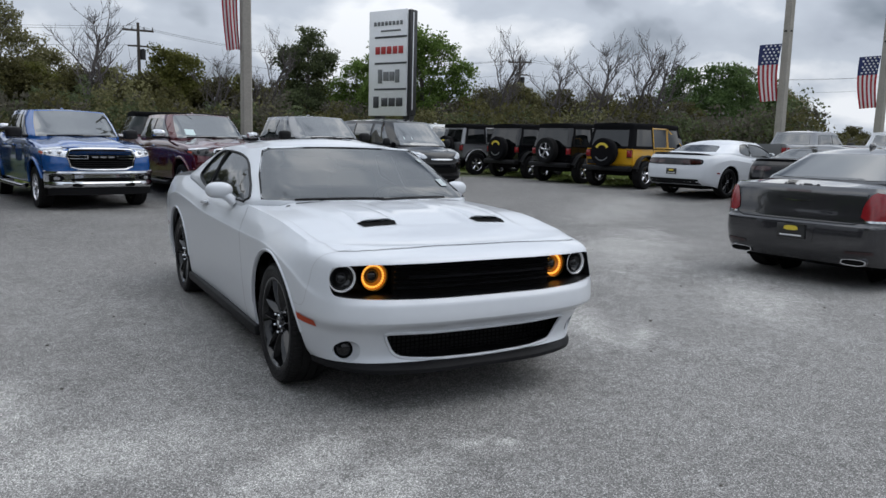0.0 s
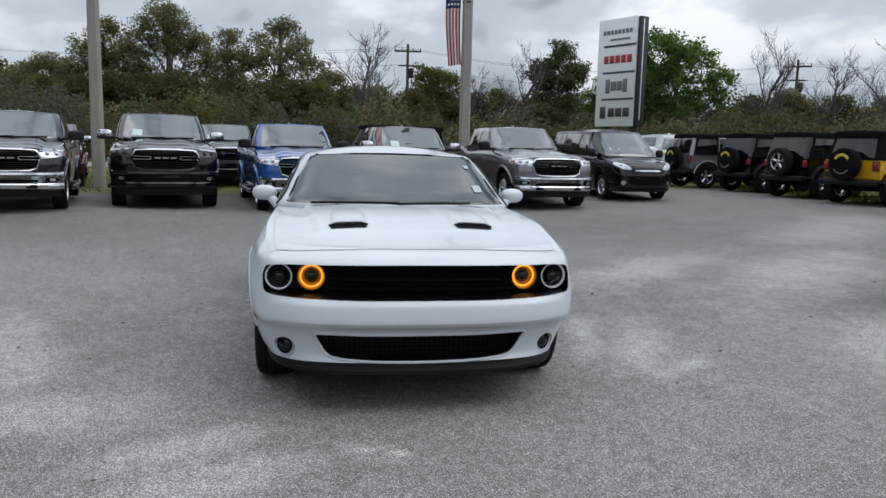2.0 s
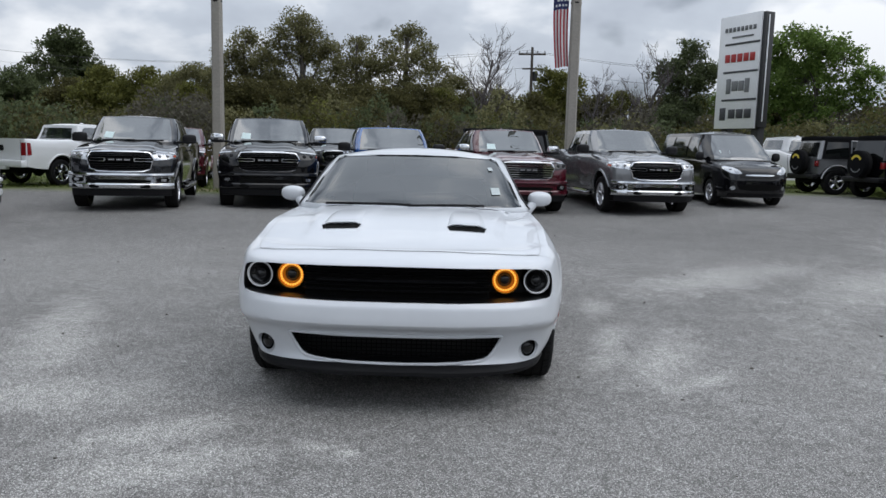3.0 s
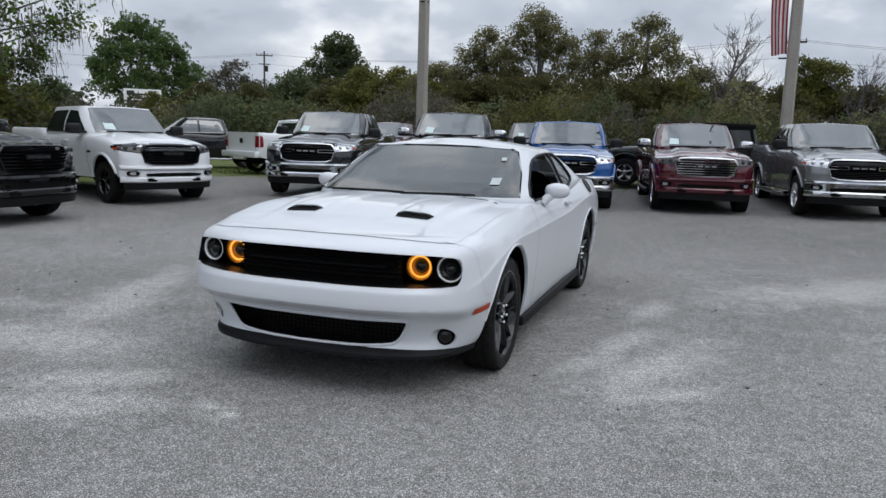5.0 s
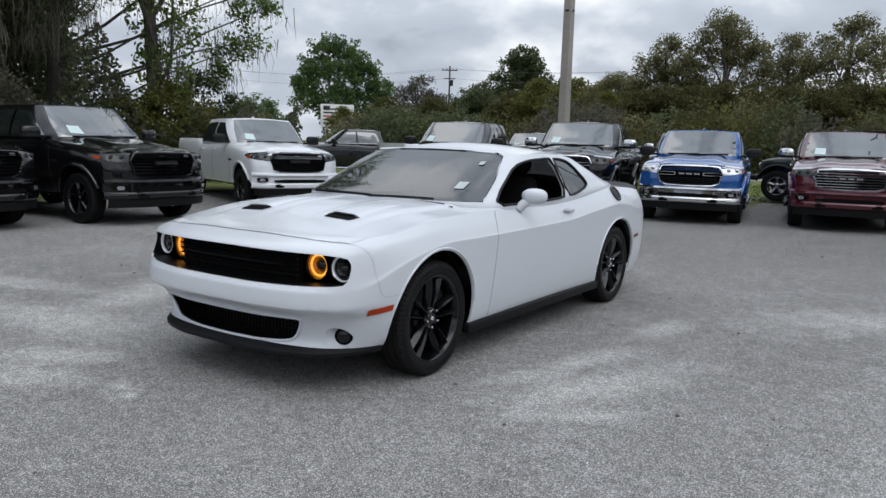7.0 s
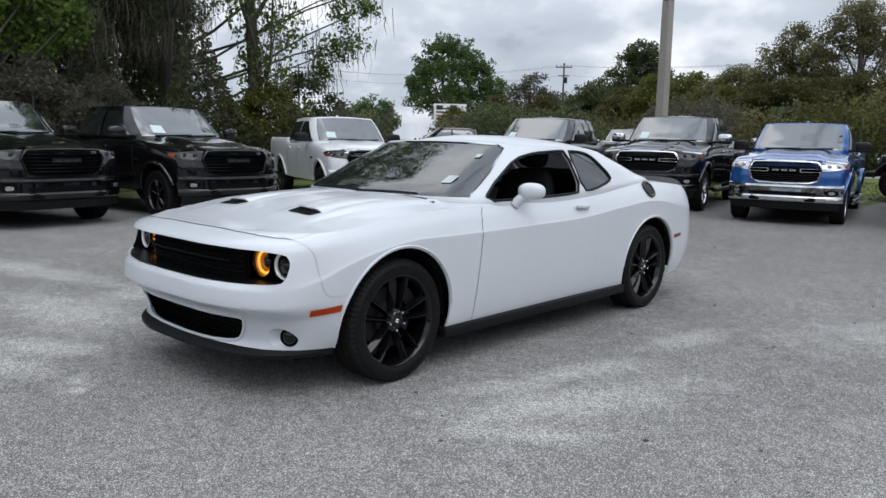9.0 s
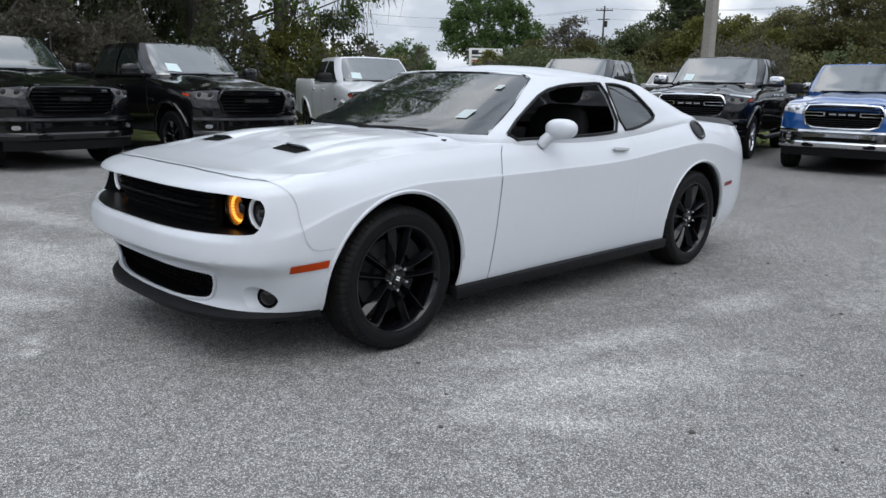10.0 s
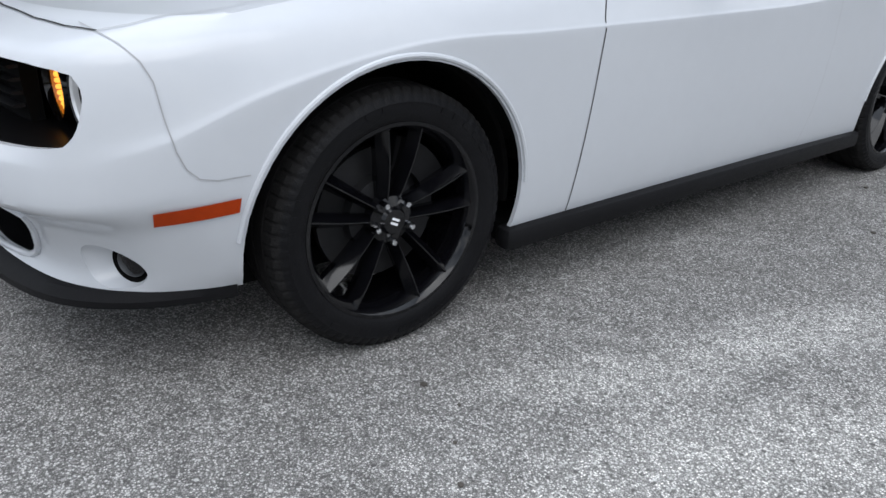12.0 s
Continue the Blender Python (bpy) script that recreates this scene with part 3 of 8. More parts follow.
# ---- ground ----
def rise(x, y):
    """The lot climbs gently to the far corner and dips a little beside the wood."""
    s = 0.6 * x + 0.8 * y
    t = min(1, max(0, (s - 8.5) / 8.5))
    h = 0.26 * t * t * (3 - 2 * t)
    a = min(1, max(0, (-4 - x) / 4))
    b = min(1, max(0, (9 - y) / 3))
    h += 0.085 * math.exp(-((x + 6.2) ** 2 + (y - 9.8) ** 2) / 4.0)
    return h - 0.08 * a * a * (3 - 2 * a) * b * b * (3 - 2 * b)


def spread(lo, f0, f1, hi, fine, coarse):
    mid_ = list(np.arange(f0, f1 + 1e-6, fine))
    out, d, v = [], coarse, f1
    while v < hi:
        v += d
        d *= 1.22
        out.append(min(v, hi))
    left, d, v = [], coarse, f0
    while v > lo:
        v -= d
        d *= 1.22
        left.append(max(v, lo))
    return left[::-1] + mid_ + out


def soft(d, a, b):
    t = min(1, max(0, (d - a) / (b - a)))
    return 1 - t * t * (3 - 2 * t)


WORN = [(-2.6, -0.9, 0.28, 1.25, 20), (-2.15, -2.2, 0.9, 0.35, 10), (-0.18, -2.86, 0.10, 0.07, 0), (-0.32, -2.80, 0.09, 0.04, 0), (1.95, -1.60, 0.55, 0.11, 40), (1.62, -0.5, 0.55, 0.13, 75), (1.9, -1.0, 0.9, 0.22, 65),
        (1.45, -1.1, 0.35, 0.10, 60), (4.2, -0.9, 1.3, 0.45, 50), (5.6, 2.4, 2.6, 0.7, 45), (9.5, 7.0, 3.2, 0.9, 40), (-0.95, -3.1, 0.5, 0.25, 20), (-1.2, -2.7, 0.45, 0.16, 35), (3.6, 2.6, 1.6, 0.5, 40), (-4.5, -1.8, 1.6, 0.25, 12), (1.7, 0.7, 0.5, 0.15, 80)]


def build_ground():
    xs = spread(-2500, -6.5, 9.0, 2500, 0.09, 0.2)
    ys = spread(-2500, -6.5, 5.0, 2500, 0.09, 0.2)
    nx, ny = len(xs), len(ys)
    verts, wear, green = [], [], []
    for y in ys:
        for x in xs:
            verts.append((x, y, rise(x, y)))
            w = 0.0
            if -12 < x < 20 and -10 < y < 20:
                nz = noise.noise((x * 1.3, y * 1.3, 3.0)) * 0.5 + noise.noise((x * 5, y * 5, 1.0)) * 0.5 + noise.noise((x * 13, y * 13, 7.0)) * 0.35
                for cx, cy, rx, ry, a in WORN:
                    ca, sa = math.cos(radians(a)), math.sin(radians(a))
                    u, v = ((x - cx) * ca + (y - cy) * sa) / rx, (-(x - cx) * sa + (y - cy) * ca) / ry
                    d = math.hypot(u, v)
                    if d < 2.2:
                        w = max(w, soft(d + nz * 0.9, 0.15, 1.5))
            wear.append(w)
            edge = noise.noise((x * 0.7, y * 0.7, 9)) * 0.6 + noise.noise((x * 3, y * 3, 2)) * 0.25
            g = 0.0
            if y > 16.2 + 0.16 * x + edge or x < -13.0 + edge:
                g = 1.0
            if x > 13.2 + edge * 0.5 and 11.0 < y:
                g = 1.0
            if x > 21 + edge:
                g = 1.0
            green.append(g)
    faces = [(j * nx + i, j * nx + i + 1, (j + 1) * nx + i + 1, (j + 1) * nx + i) for j in range(ny - 1) for i in range(nx - 1)]
    me = bpy.data.meshes.new("ground")
    me.from_pydata(verts, [], faces)
    for nm, vals in (("wear", wear), ("green", green)):
        at = me.attributes.new(nm, "FLOAT", "POINT")
        at.data.foreach_set("value", vals)
    for p in me.polygons:
        p.use_smooth = True
    me.materials.append(ASPHALT)
    return tagged(new("ground", me), "worn grey asphalt car lot with pale patches and grassy verges", "ground", kind="structure")


def asphalt():
    m = bpy.data.materials.new("asphalt")
    m.use_nodes = True
    t = m.node_tree
    p = t.nodes["Principled BSDF"]

    def nd(kind, **kw):
        n = t.nodes.new(kind)
        for k, v in kw.items():
            n.inputs[k].default_value = v
        return n

    def math_(op, a, b=None, c=None):
        n = t.nodes.new("ShaderNodeMath")
        n.operation = op
        for k, v in enumerate((a, b, c)):
            if v is None:
                continue
            if isinstance(v, (int, float)):
                n.inputs[k].default_value = v
            else:
                t.links.new(v, n.inputs[k])
        return n.outputs[0]

    def mixc(f, a, b):
        n = t.nodes.new("ShaderNodeMix")
        n.data_type = "RGBA"
        if isinstance(f, (int, float)):
            n.inputs[0].default_value = f
        else:
            t.links.new(f, n.inputs[0])
        for k, v in ((6, a), (7, b)):
            if isinstance(v, tuple):
                n.inputs[k].default_value = (*v, 1)
            else:
                t.links.new(v, n.inputs[k])
        return n.outputs[2]

    def rng(v, a, b, lo=0.0, hi=1.0):
        n = t.nodes.new("ShaderNodeMapRange")
        n.interpolation_type = "SMOOTHSTEP"
        for k, q in ((1, a), (2, b), (3, lo), (4, hi)):
            n.inputs[k].default_value = q
        t.links.new(v, n.inputs[0])
        return n.outputs[0]
    tc = t.nodes.new("ShaderNodeTexCoord")
    obj = tc.outputs["Object"]
    big = nd("ShaderNodeTexNoise", Scale=0.22, Detail=5.0, Roughness=0.6)
    midn = nd("ShaderNodeTexNoise", Scale=1.6, Detail=6.0, Roughness=0.65)
    fine = nd("ShaderNodeTexNoise", Scale=45.0, Detail=4.0, Roughness=0.7)
    st1 = nd("ShaderNodeTexVoronoi", Scale=230.0)
    st2 = nd("ShaderNodeTexVoronoi", Scale=120.0)
    st3 = nd("ShaderNodeTexVoronoi", Scale=62.0)
    for n in (big, midn, fine, st1, st2, st3):
        t.links.new(obj, n.inputs["Vector"])
    wear = t.nodes.new("ShaderNodeAttribute")
    wear.attribute_name = "wear"
    green = t.nodes.new("ShaderNodeAttribute")
    green.attribute_name = "green"
    base = mixc(rng(big.outputs[0], 0.35, 0.68), (0.319, 0.3095, 0.298), (0.410, 0.398, 0.383))
    base = mixc(math_("MULTIPLY", rng(midn.outputs[0], 0.42, 0.72), 0.42), base, (0.506, 0.496, 0.482))
    w = math_("MULTIPLY", wear.outputs["Fac"], rng(fine.outputs[0], 0.3, 0.6, 0.35, 1.0))
    # two small chipped spots in front of the coupe
    for sx, sy, rx, ry in ((-0.15, -2.865, 0.075, 0.055), (-0.30, -2.80, 0.085, 0.028)):
        away = t.nodes.new("ShaderNodeVectorMath")
        away.operation = "SUBTRACT"
        t.links.new(obj, away.inputs[0])
        away.inputs[1].default_value = (sx, sy, 0)
        unit = t.nodes.new("ShaderNodeVectorMath")
        unit.operation = "MULTIPLY"
        t.links.new(away.outputs[0], unit.inputs[0])
        unit.inputs[1].default_value = (1 / rx, 1 / ry, 0)
        ln = t.nodes.new("ShaderNodeVectorMath")
        ln.operation = "LENGTH"
        t.links.new(unit.outputs[0], ln.inputs[0])
        d = math_("MULTIPLY_ADD", fine.outputs[0], 1.6, ln.outputs["Value"])
        w = math_("MAXIMUM", w, rng(d, 1.3, 1.9, 1.0, 0.0))
    base = mixc(math_("MULTIPLY", w, 0.92), base, (0.68, 0.665, 0.635))
    # asphalt base made darker towards the parked rows, along an uneven edge
    where = t.nodes.new("ShaderNodeSeparateXYZ")
    t.links.new(obj, where.inputs[0])
    row = math_("ADD", where.outputs[1], math_("MULTIPLY", big.outputs[0], 6.0))
    row_tone = t.nodes.new("ShaderNodeVectorMath")
    row_tone.operation = "SCALE"
    t.links.new(base, row_tone.inputs[0])
    t.links.new(rng(row, 5.0, 10.5, 1.0, 0.78), row_tone.inputs["Scale"])
    base = row_tone.outputs[0]
    # mottling a hand's width across
    mott = nd("ShaderNodeTexNoise", Scale=11.0, Detail=7.0, Roughness=0.75)
    t.links.new(obj, mott.inputs["Vector"])
    mo = t.nodes.new("ShaderNodeVectorMath")
    mo.operation = "SCALE"
    t.links.new(base, mo.inputs[0])
    t.links.new(rng(mott.outputs[0], 0.33, 0.67, 0.83, 1.17), mo.inputs["Scale"])
    base = mo.outputs[0]
    # stones of their own grey in dark binder
    s1 = t.nodes.new("ShaderNodeSeparateColor")
    t.links.new(st1.outputs["Color"], s1.inputs[0])
    stone = rng(s1.outputs[0], 0.5, 1.0, 0.66, 1.76)
    gap = rng(st1.outputs["Distance"], 0.25, 0.6, 1.0, 0.45)
    s2 = t.nodes.new("ShaderNodeSeparateColor")
    t.links.new(st2.outputs["Color"], s2.inputs[0])
    pale = rng(s2.outputs[1], 0.82, 0.90, 0.0, 0.80)
    k = math_("MULTIPLY", stone, gap)
    hs = t.nodes.new("ShaderNodeVectorMath")
    hs.operation = "SCALE"
    t.links.new(base, hs.inputs[0])
    t.links.new(k, hs.inputs["Scale"])
    col = mixc(math_("MULTIPLY", pale, rng(st2.outputs["Distance"], 0.25, 0.5, 1.0, 0.0)), hs.outputs[0], (0.66, 0.65, 0.63))
    # larger single stones, some pale, some dark
    s3 = t.nodes.new("ShaderNodeSeparateColor")
    t.links.new(st3.outputs["Color"], s3.inputs[0])
    lump = rng(st3.outputs["Distance"], 0.22, 0.42, 1.0, 0.0)
    col = mixc(math_("MULTIPLY", lump, rng(s3.outputs[1], 0.84, 0.93, 0.0, 0.7)), col, (0.62, 0.61, 0.59))
    col = mixc(math_("MULTIPLY", lump, rng(s3.outputs[2], 0.84, 0.93, 0.0, 0.8)), col, (0.09, 0.088, 0.085))
    grass = mixc(rng(midn.outputs[0], 0.3, 0.7), (0.055, 0.075, 0.022), (0.15, 0.165, 0.06))
    grass = mixc(rng(big.outputs[0], 0.55, 0.75), grass, (0.20, 0.17, 0.11))
    col = mixc(green.outputs["Fac"], col, grass)
    t.links.new(col, p.inputs["Base Color"])
    p.inputs["Roughness"].default_value = 0.95
    p.inputs["Specular IOR Level"].default_value = 0.12
    hgt = math_("MULTIPLY_ADD", st1.outputs["Distance"], -0.6, fine.outputs[0])
    b = nd("ShaderNodeBump", Strength=0.55, Distance=0.006)
    t.links.new(hgt, b.inputs["Height"])
    t.links.new(b.outputs[0], p.inputs["Normal"])
    return m


ASPHALT = asphalt()
ground = build_ground()


def debris():
    """Small dark pebbles and bits of bark lying about on the asphalt."""
    rnd = random.Random(77)
    bm = bmesh.new()
    for k in range(420):
        x, y = rnd.uniform(-6, 8), rnd.uniform(-5.6, 9)
        if abs(x) < 1.05 and abs(y) < 2.6:
            continue
        r = rnd.choice((0.004, 0.005, 0.006, 0.008, 0.011)) * rnd.uniform(0.7, 1.3)
        g = bmesh.ops.create_icosphere(bm, subdivisions=1, radius=r)
        for v in g["verts"]:
            v.co = Vector((v.co.x * rnd.uniform(0.8, 1.5) + x, v.co.y * rnd.uniform(0.8, 1.3) + y, v.co.z * 0.55 + r * 0.4 + rise(x, y)))
    tagged(part("pebbles", bm, BARK), "small dark pebbles and bark bits on asphalt", "debris", kind="stuff")


debris()


# ---- the white coupe ----
def coupe_net():
    st = [(0, -2.45), (0.41, -2.43), (0.69, -2.355), (0.85, -2.238), (0.92, -2.07), (0.952, -1.86), (0.966, -1.475), (0.960, -1.0), (0.952, -0.3),
          (0.952, 0.5), (0.962, 1.0), (0.972, 1.475), (0.962, 1.9), (0.925, 2.25), (0.83, 2.45), (0.58, 2.54), (0, 2.57)]
    front = [1, 1, 1, 1, 0.75, 0.35, 0, 0, 0, 0, 0, 0, 0, 0, 0, 0, 0]
    rear = [0, 0, 0, 0, 0, 0, 0, 0, 0, 0, 0, 0, 0.3, 0.8, 1, 1, 1]
    # level heights: front, side, rear
    zf = [0.265, 0.33, 0.45, 0.535, 0.62, 0.665, 0.835, 0.905]
    zr = [0.30, 0.38, 0.50, 0.64, 0.74, 0.80, 0.93, 1.04]
    top = [0.905, 0.905, 0.905, 0.905, 0.918, 0.935, 0.968, 0.992, 1.006, 1.018, 1.056, 1.085, 1.085, 1.065, 1.05, 1.045, 1.045]
    crease = [0.68, 0.68, 0.69, 0.73, 0.785, 0.812, 0.832, 0.840, 0.846, 0.868, 0.915, 0.945, 0.94, 0.92, 0.85, 0.80, 0.80]
    dx = [0.94, 0.968, 0.99, 1.0, 1.006, 1.0, 0.966, 0.912]
    dyf = [0.095, 0.135, 0.10, 0.0, 0.008, 0.035, 0.065, 0.235]
    dyr = [-0.12, -0.04, 0.0, 0.0, -0.01, -0.02, -0.045, -0.10]
    net = []
    for j in range(8):
        row = []
        for i, (x, y) in enumerate(st):
            f, r, s = front[i], rear[i], 1 - front[i] - rear[i]
            zs = [0.265 if 3 < i < 6 else 0.205, 0.31 if 3 < i < 6 else 0.29, 0.46, 0.62, crease[i] - 0.009, crease[i] + 0.005, crease[i] + (top[i] - crease[i]) * 0.5, top[i]][j]
            z = f * zf[j] + r * zr[j] + s * zs
            kx = dx[j] if s > 0.5 else 1 + (dx[j] - 1) * (0.55 if j < 6 else 0.75)
            if i in (2, 3, 4, 5):
                kx *= [[0.98, 0.99, 1, 1], [0.93, 0.965, 0.99, 1], [0.93, 0.96, 0.99, 1], [0.96, 0.975, 0.99, 1]][i - 2][min(j, 3)]
            if r > 0.5 and j == 7:
                kx = 0.93
            if i == 3 and j in (5, 6):
                y -= 0.02
            low = 0.02 * f * (1 if i in (2, 3, 4) else 0) * max(0, 1 - j / 3)
            row.append((x * kx, y + f * dyf[j] + low + r * dyr[j], z))
        net.append(row)
    return net


def coupe_crown(x, y, u):
    e = 1 - u * u
    z = 0.042 * e
    if y < -0.6:
        f = min(1, max(0, (y + 2.08) / 0.5))
        # broad raised middle of the bonnet with a soft shoulder
        z += 0.016 * f / (1 + math.exp((abs(x) - 0.58 - 0.12 * max(0, y + 1.7)) * 110))
        z -= 0.008 * f / (1 + math.exp((abs(x) - 0.20) * 90))
        q = min(1, max(0, (y + 2.20) / 0.42))
        z *= q * q * (3 - 2 * q)
    if y > 2.2:
        z *= min(1, max(0, (2.465 - y) / 0.25))
    return z


def cabin_net():
    base = [(0, -1.0, 1.035), (0.42, -0.96, 1.035), (0.72, -0.86, 1.03), (0.848, -0.68, 1.000), (0.880, -0.2, 1.005), (0.884, 0.5, 1.015), (0.885, 0.98, 1.050), (0.86, 1.42, 1.08), (0.74, 1.76, 1.085), (0.42, 1.92, 1.085), (0, 1.96, 1.085)]
    roof = [(0, -0.20, 1.408), (0.36, -0.19, 1.405), (0.595, -0.155, 1.392), (0.655, -0.06, 1.380), (0.69, 0.18, 1.382), (0.695, 0.5, 1.382), (0.675, 0.86, 1.362), (0.635, 1.10, 1.332), (0.545, 1.20, 1.330), (0.30, 1.23, 1.348), (0, 1.24, 1.354)]
    net = []
    for j, v in enumerate((0, 0.3, 0.62, 0.9, 1.0)):
        row = []
        for i, (b, r) in enumerate(zip(base, roof)):
            p = np.array(b) * (1 - v) + np.array(r) * v
            bow = 0.028 * math.sin(math.pi * v)
            if 3 <= i <= 7:
                p[0] += bow
            elif i < 3:
                p[1] -= bow * 0.7
                p[2] += bow * 0.5
            else:
                p[1] += bow * 0.6
            row.append(p)
        net.append(row)
    low = [(x * 0.99, y, z - 0.07) for x, y, z in base]
    return [low] + net


SIDE_WINDOW = [(-0.67, 1.018), (-0.44, 1.155), (-0.18, 1.289), (0.05, 1.331), (0.36, 1.347), (0.445, 1.347), (0.470, 1.046), (0.27, 1.030), (-0.2, 1.020)]
QUARTER = [(0.500, 1.049), (0.475, 1.346), (0.62, 1.345), (0.745, 1.328), (0.815, 1.296), (0.944, 1.145), (0.90, 1.113), (0.66, 1.058)]



def seat(parent, x, y, z, mat_):
    s = new("seat_group")
    s.parent = parent
    s.name = "front_seat"
    part("seat_cushion", blob((x, y, z), (0.25, 0.27, 0.10), 4), mat_, s)
    part("seat_back", moved(blob((0, 0, 0.32), (0.24, 0.08, 0.34), 4), pose(x, y + 0.24, z, -14)), mat_, s)
    part("headrest", moved(blob((0, 0, 0.76), (0.13, 0.05, 0.09), 3.5), pose(x, y + 0.24, z, -14)), mat_, s)
    return s


def coupe():
    car = thing("coupe_car", "white two-door muscle coupe with black wheels on grey asphalt", "car")
    raw = shell(coupe_net(), coupe_crown, 170, 44, 72)
    tree = bvh_of(raw)
    thicken(raw, 0.014)
    bmesh.ops.recalc_face_normals(raw, faces=raw.faces)
    body = part("body", raw, WHITE, car, "glossy white painted bodywork")
    R = 0.424
    cutters = []
    for ya in (-1.475, 1.475):
        for s in (-1, 1):
            cutters.append(lathe([(0.55 * s, 0.0001), (0.55 * s, R), (1.2 * s, R), (1.2 * s, 0.0001)], 56, centre=(0, ya, 0.372)))
    # grille mouth, lower intake, cabin opening
    mouth = smooth_poly([(-0.858, 0.69), (-0.835, 0.655), (-0.4, 0.648), (0, 0.648), (0.4, 0.648), (0.835, 0.655), (0.858, 0.69), (0.859, 0.775), (0.83, 0.823), (0.4, 0.833), (0, 0.835), (-0.4, 0.833), (-0.83, 0.823), (-0.859, 0.775)], 2)
    cutters.append(prism(mouth, "y", -3, -2.1))
    intake = smooth_poly([(-0.585, 0.456), (-0.575, 0.42), (-0.525, 0.332), (-0.48, 0.309), (-0.3, 0.296), (0, 0.290), (0.3, 0.296), (0.48, 0.309), (0.525, 0.332), (0.575, 0.42), (0.585, 0.456), (0.5, 0.456), (0.3, 0.452), (0, 0.450), (-0.3, 0.452), (-0.5, 0.456)], 1)
    cutters.append(prism(intake, "y", -3, -2.05))
    for s in (-1, 1):
        cutters.append(lathe([(-3, 0.0001), (-3, 0.060), (-1.98, 0.060), (-1.98, 0.0001)], 32, "y", (s * 0.745, 0, 0.347)))
    cutters.append(prism([(-0.78, -0.75), (0.78, -0.75), (0.84, -0.5), (0.84, 0.9), (0.6, 1.55), (-0.6, 1.55), (-0.84, 0.9), (-0.84, -0.5)], "z", 0.94, 1.3))
    carve(body, cutters)
    # cabin shell with real openings
    cb = shell(cabin_net(), roof_crown(0.075, -0.2, 1.24), 120, 26, 26)
    ctree = bvh_of(cb)
    screen = [(-0.80, 1.045), (-0.45, 1.05), (0, 1.052), (0.45, 1.05), (0.80, 1.045), (0.735, 1.20), (0.635, 1.362), (0.59, 1.383), (0.3, 1.396), (0, 1.40), (-0.3, 1.396), (-0.59, 1.383), (-0.635, 1.362), (-0.735, 1.20)]
    rearw = [(-0.66, 1.135), (0, 1.125), (0.66, 1.135), (0.55, 1.27), (0.48, 1.295), (0, 1.318), (-0.48, 1.295), (-0.55, 1.27)]
    sw, qw = smooth_poly(SIDE_WINDOW, 1), smooth_poly(QUARTER, 1)
    open_hole(cb, "y", screen, lambda c: c.y < 0.1)
    open_hole(cb, "y", rearw, lambda c: c.y > 1.1)
    for s in (-1, 1):
        open_hole(cb, "x", sw, lambda c: c.x * s > 0.5)
        open_hole(cb, "x", qw, lambda c: c.x * s > 0.5)
    thicken(cb, 0.022)
    part("roof", cb, WHITE, car, "white painted roof and pillars")
    part("windshield", patch(ctree, "y", -1, [(x * 1.005, z) for x, z in screen], -0.004, 0.07), TINT, car, "large raked tinted windshield")
    for x0, x1, z0, z1 in ((0.58, 0.645, 1.13, 1.175), (0.565, 0.60, 1.295, 1.318)):
        part("glass_sticker", patch(ctree, "y", -1, [(x0, z0), (x1, z0), (x1 - 0.008, z1), (x0 - 0.008, z1)], 0.002, 0.05), STICKER, car, "small pale sticker behind the glass")
    part("rear_window", patch(ctree, "y", 1, rearw, -0.004, 0.07), TINT, car, "raked rear window")
    part("side_window", patch(ctree, "x", -1, sw, -0.006, 0.08), TINT, car, "raised door glass")
    for s in (-1, 1):
        part("quarter_window", patch(ctree, "x", s, qw, -0.004, 0.08), TINT, car, "tinted rear quarter glass")
        wb = []
        for P in (sw, qw):
            loc = [cast(ctree, "x", s, p) for p in P]
            pts = [l + n * 0.001 for l, n in loc if l]
            wb.append(tube(pts + pts[:1], 0.010, 6, False))
        part("window_seal", join(*wb), SATIN, car, "black window surround")
    sc = [cast(ctree, "y", -1, p) for p in screen]
    pts = [l for l, n in sc if l]
    part("windshield_seal", tube(pts + pts[:1], 0.004, 6, False), SATIN, car)
    # front: dark mouth with bars, lights
    def tunnel(outline, depth_y, shrink, zc, nm):
        rim_ = [cast(tree, "y", -1, p) for p in outline]
        bm = bmesh.new()
        a = [bm.verts.new(l + Vector((0, 0.004, 0))) for l, n in rim_]
        b = [bm.verts.new((l.x * shrink, max(depth_y, l.y + 0.03), zc + (l.z - zc) * 1.04)) for l, n in rim_]
        c = [bm.verts.new((l.x * shrink, depth_y, zc + (l.z - zc) * 1.04)) for l, n in rim_]
        for i in range(len(a)):
            j = (i + 1) % len(a)
            bm.faces.new((a[i], a[j], b[j], b[i]))
            bm.faces.new((b[i], b[j], c[j], c[i]))
        bm.faces.new(c)
        return part(nm, bm, CAVITY, car, "satin black cavity")
    tunnel(mouth, -2.02, 0.985, 0.74, "grille_cavity")
    tunnel(intake, -2.12, 0.99, 0.38, "intake_cavity")
    def bowed(z0, z1, y0, depth, half, m, name, label=""):
        bm = bmesh.new()
        rows = []
        for k in range(25):
            x = -half + 2 * half * k / 24
            y = y0 + 0.17 * (abs(x) / 0.85) ** 3
            rows.append([bm.verts.new(p) for p in ((x, y, z0), (x, y - 0.008, (z0 + z1) / 2), (x, y, z1), (x, y + depth, z1), (x, y + depth, z0))])
        for a, b in zip(rows[:-1], rows[1:]):
            for i in range(5):
                bm.faces.new((a[i], b[i], b[(i + 1) % 5], a[(i + 1) % 5]))
        bm.faces.new(rows[0])
        bm.faces.new(rows[-1][::-1])
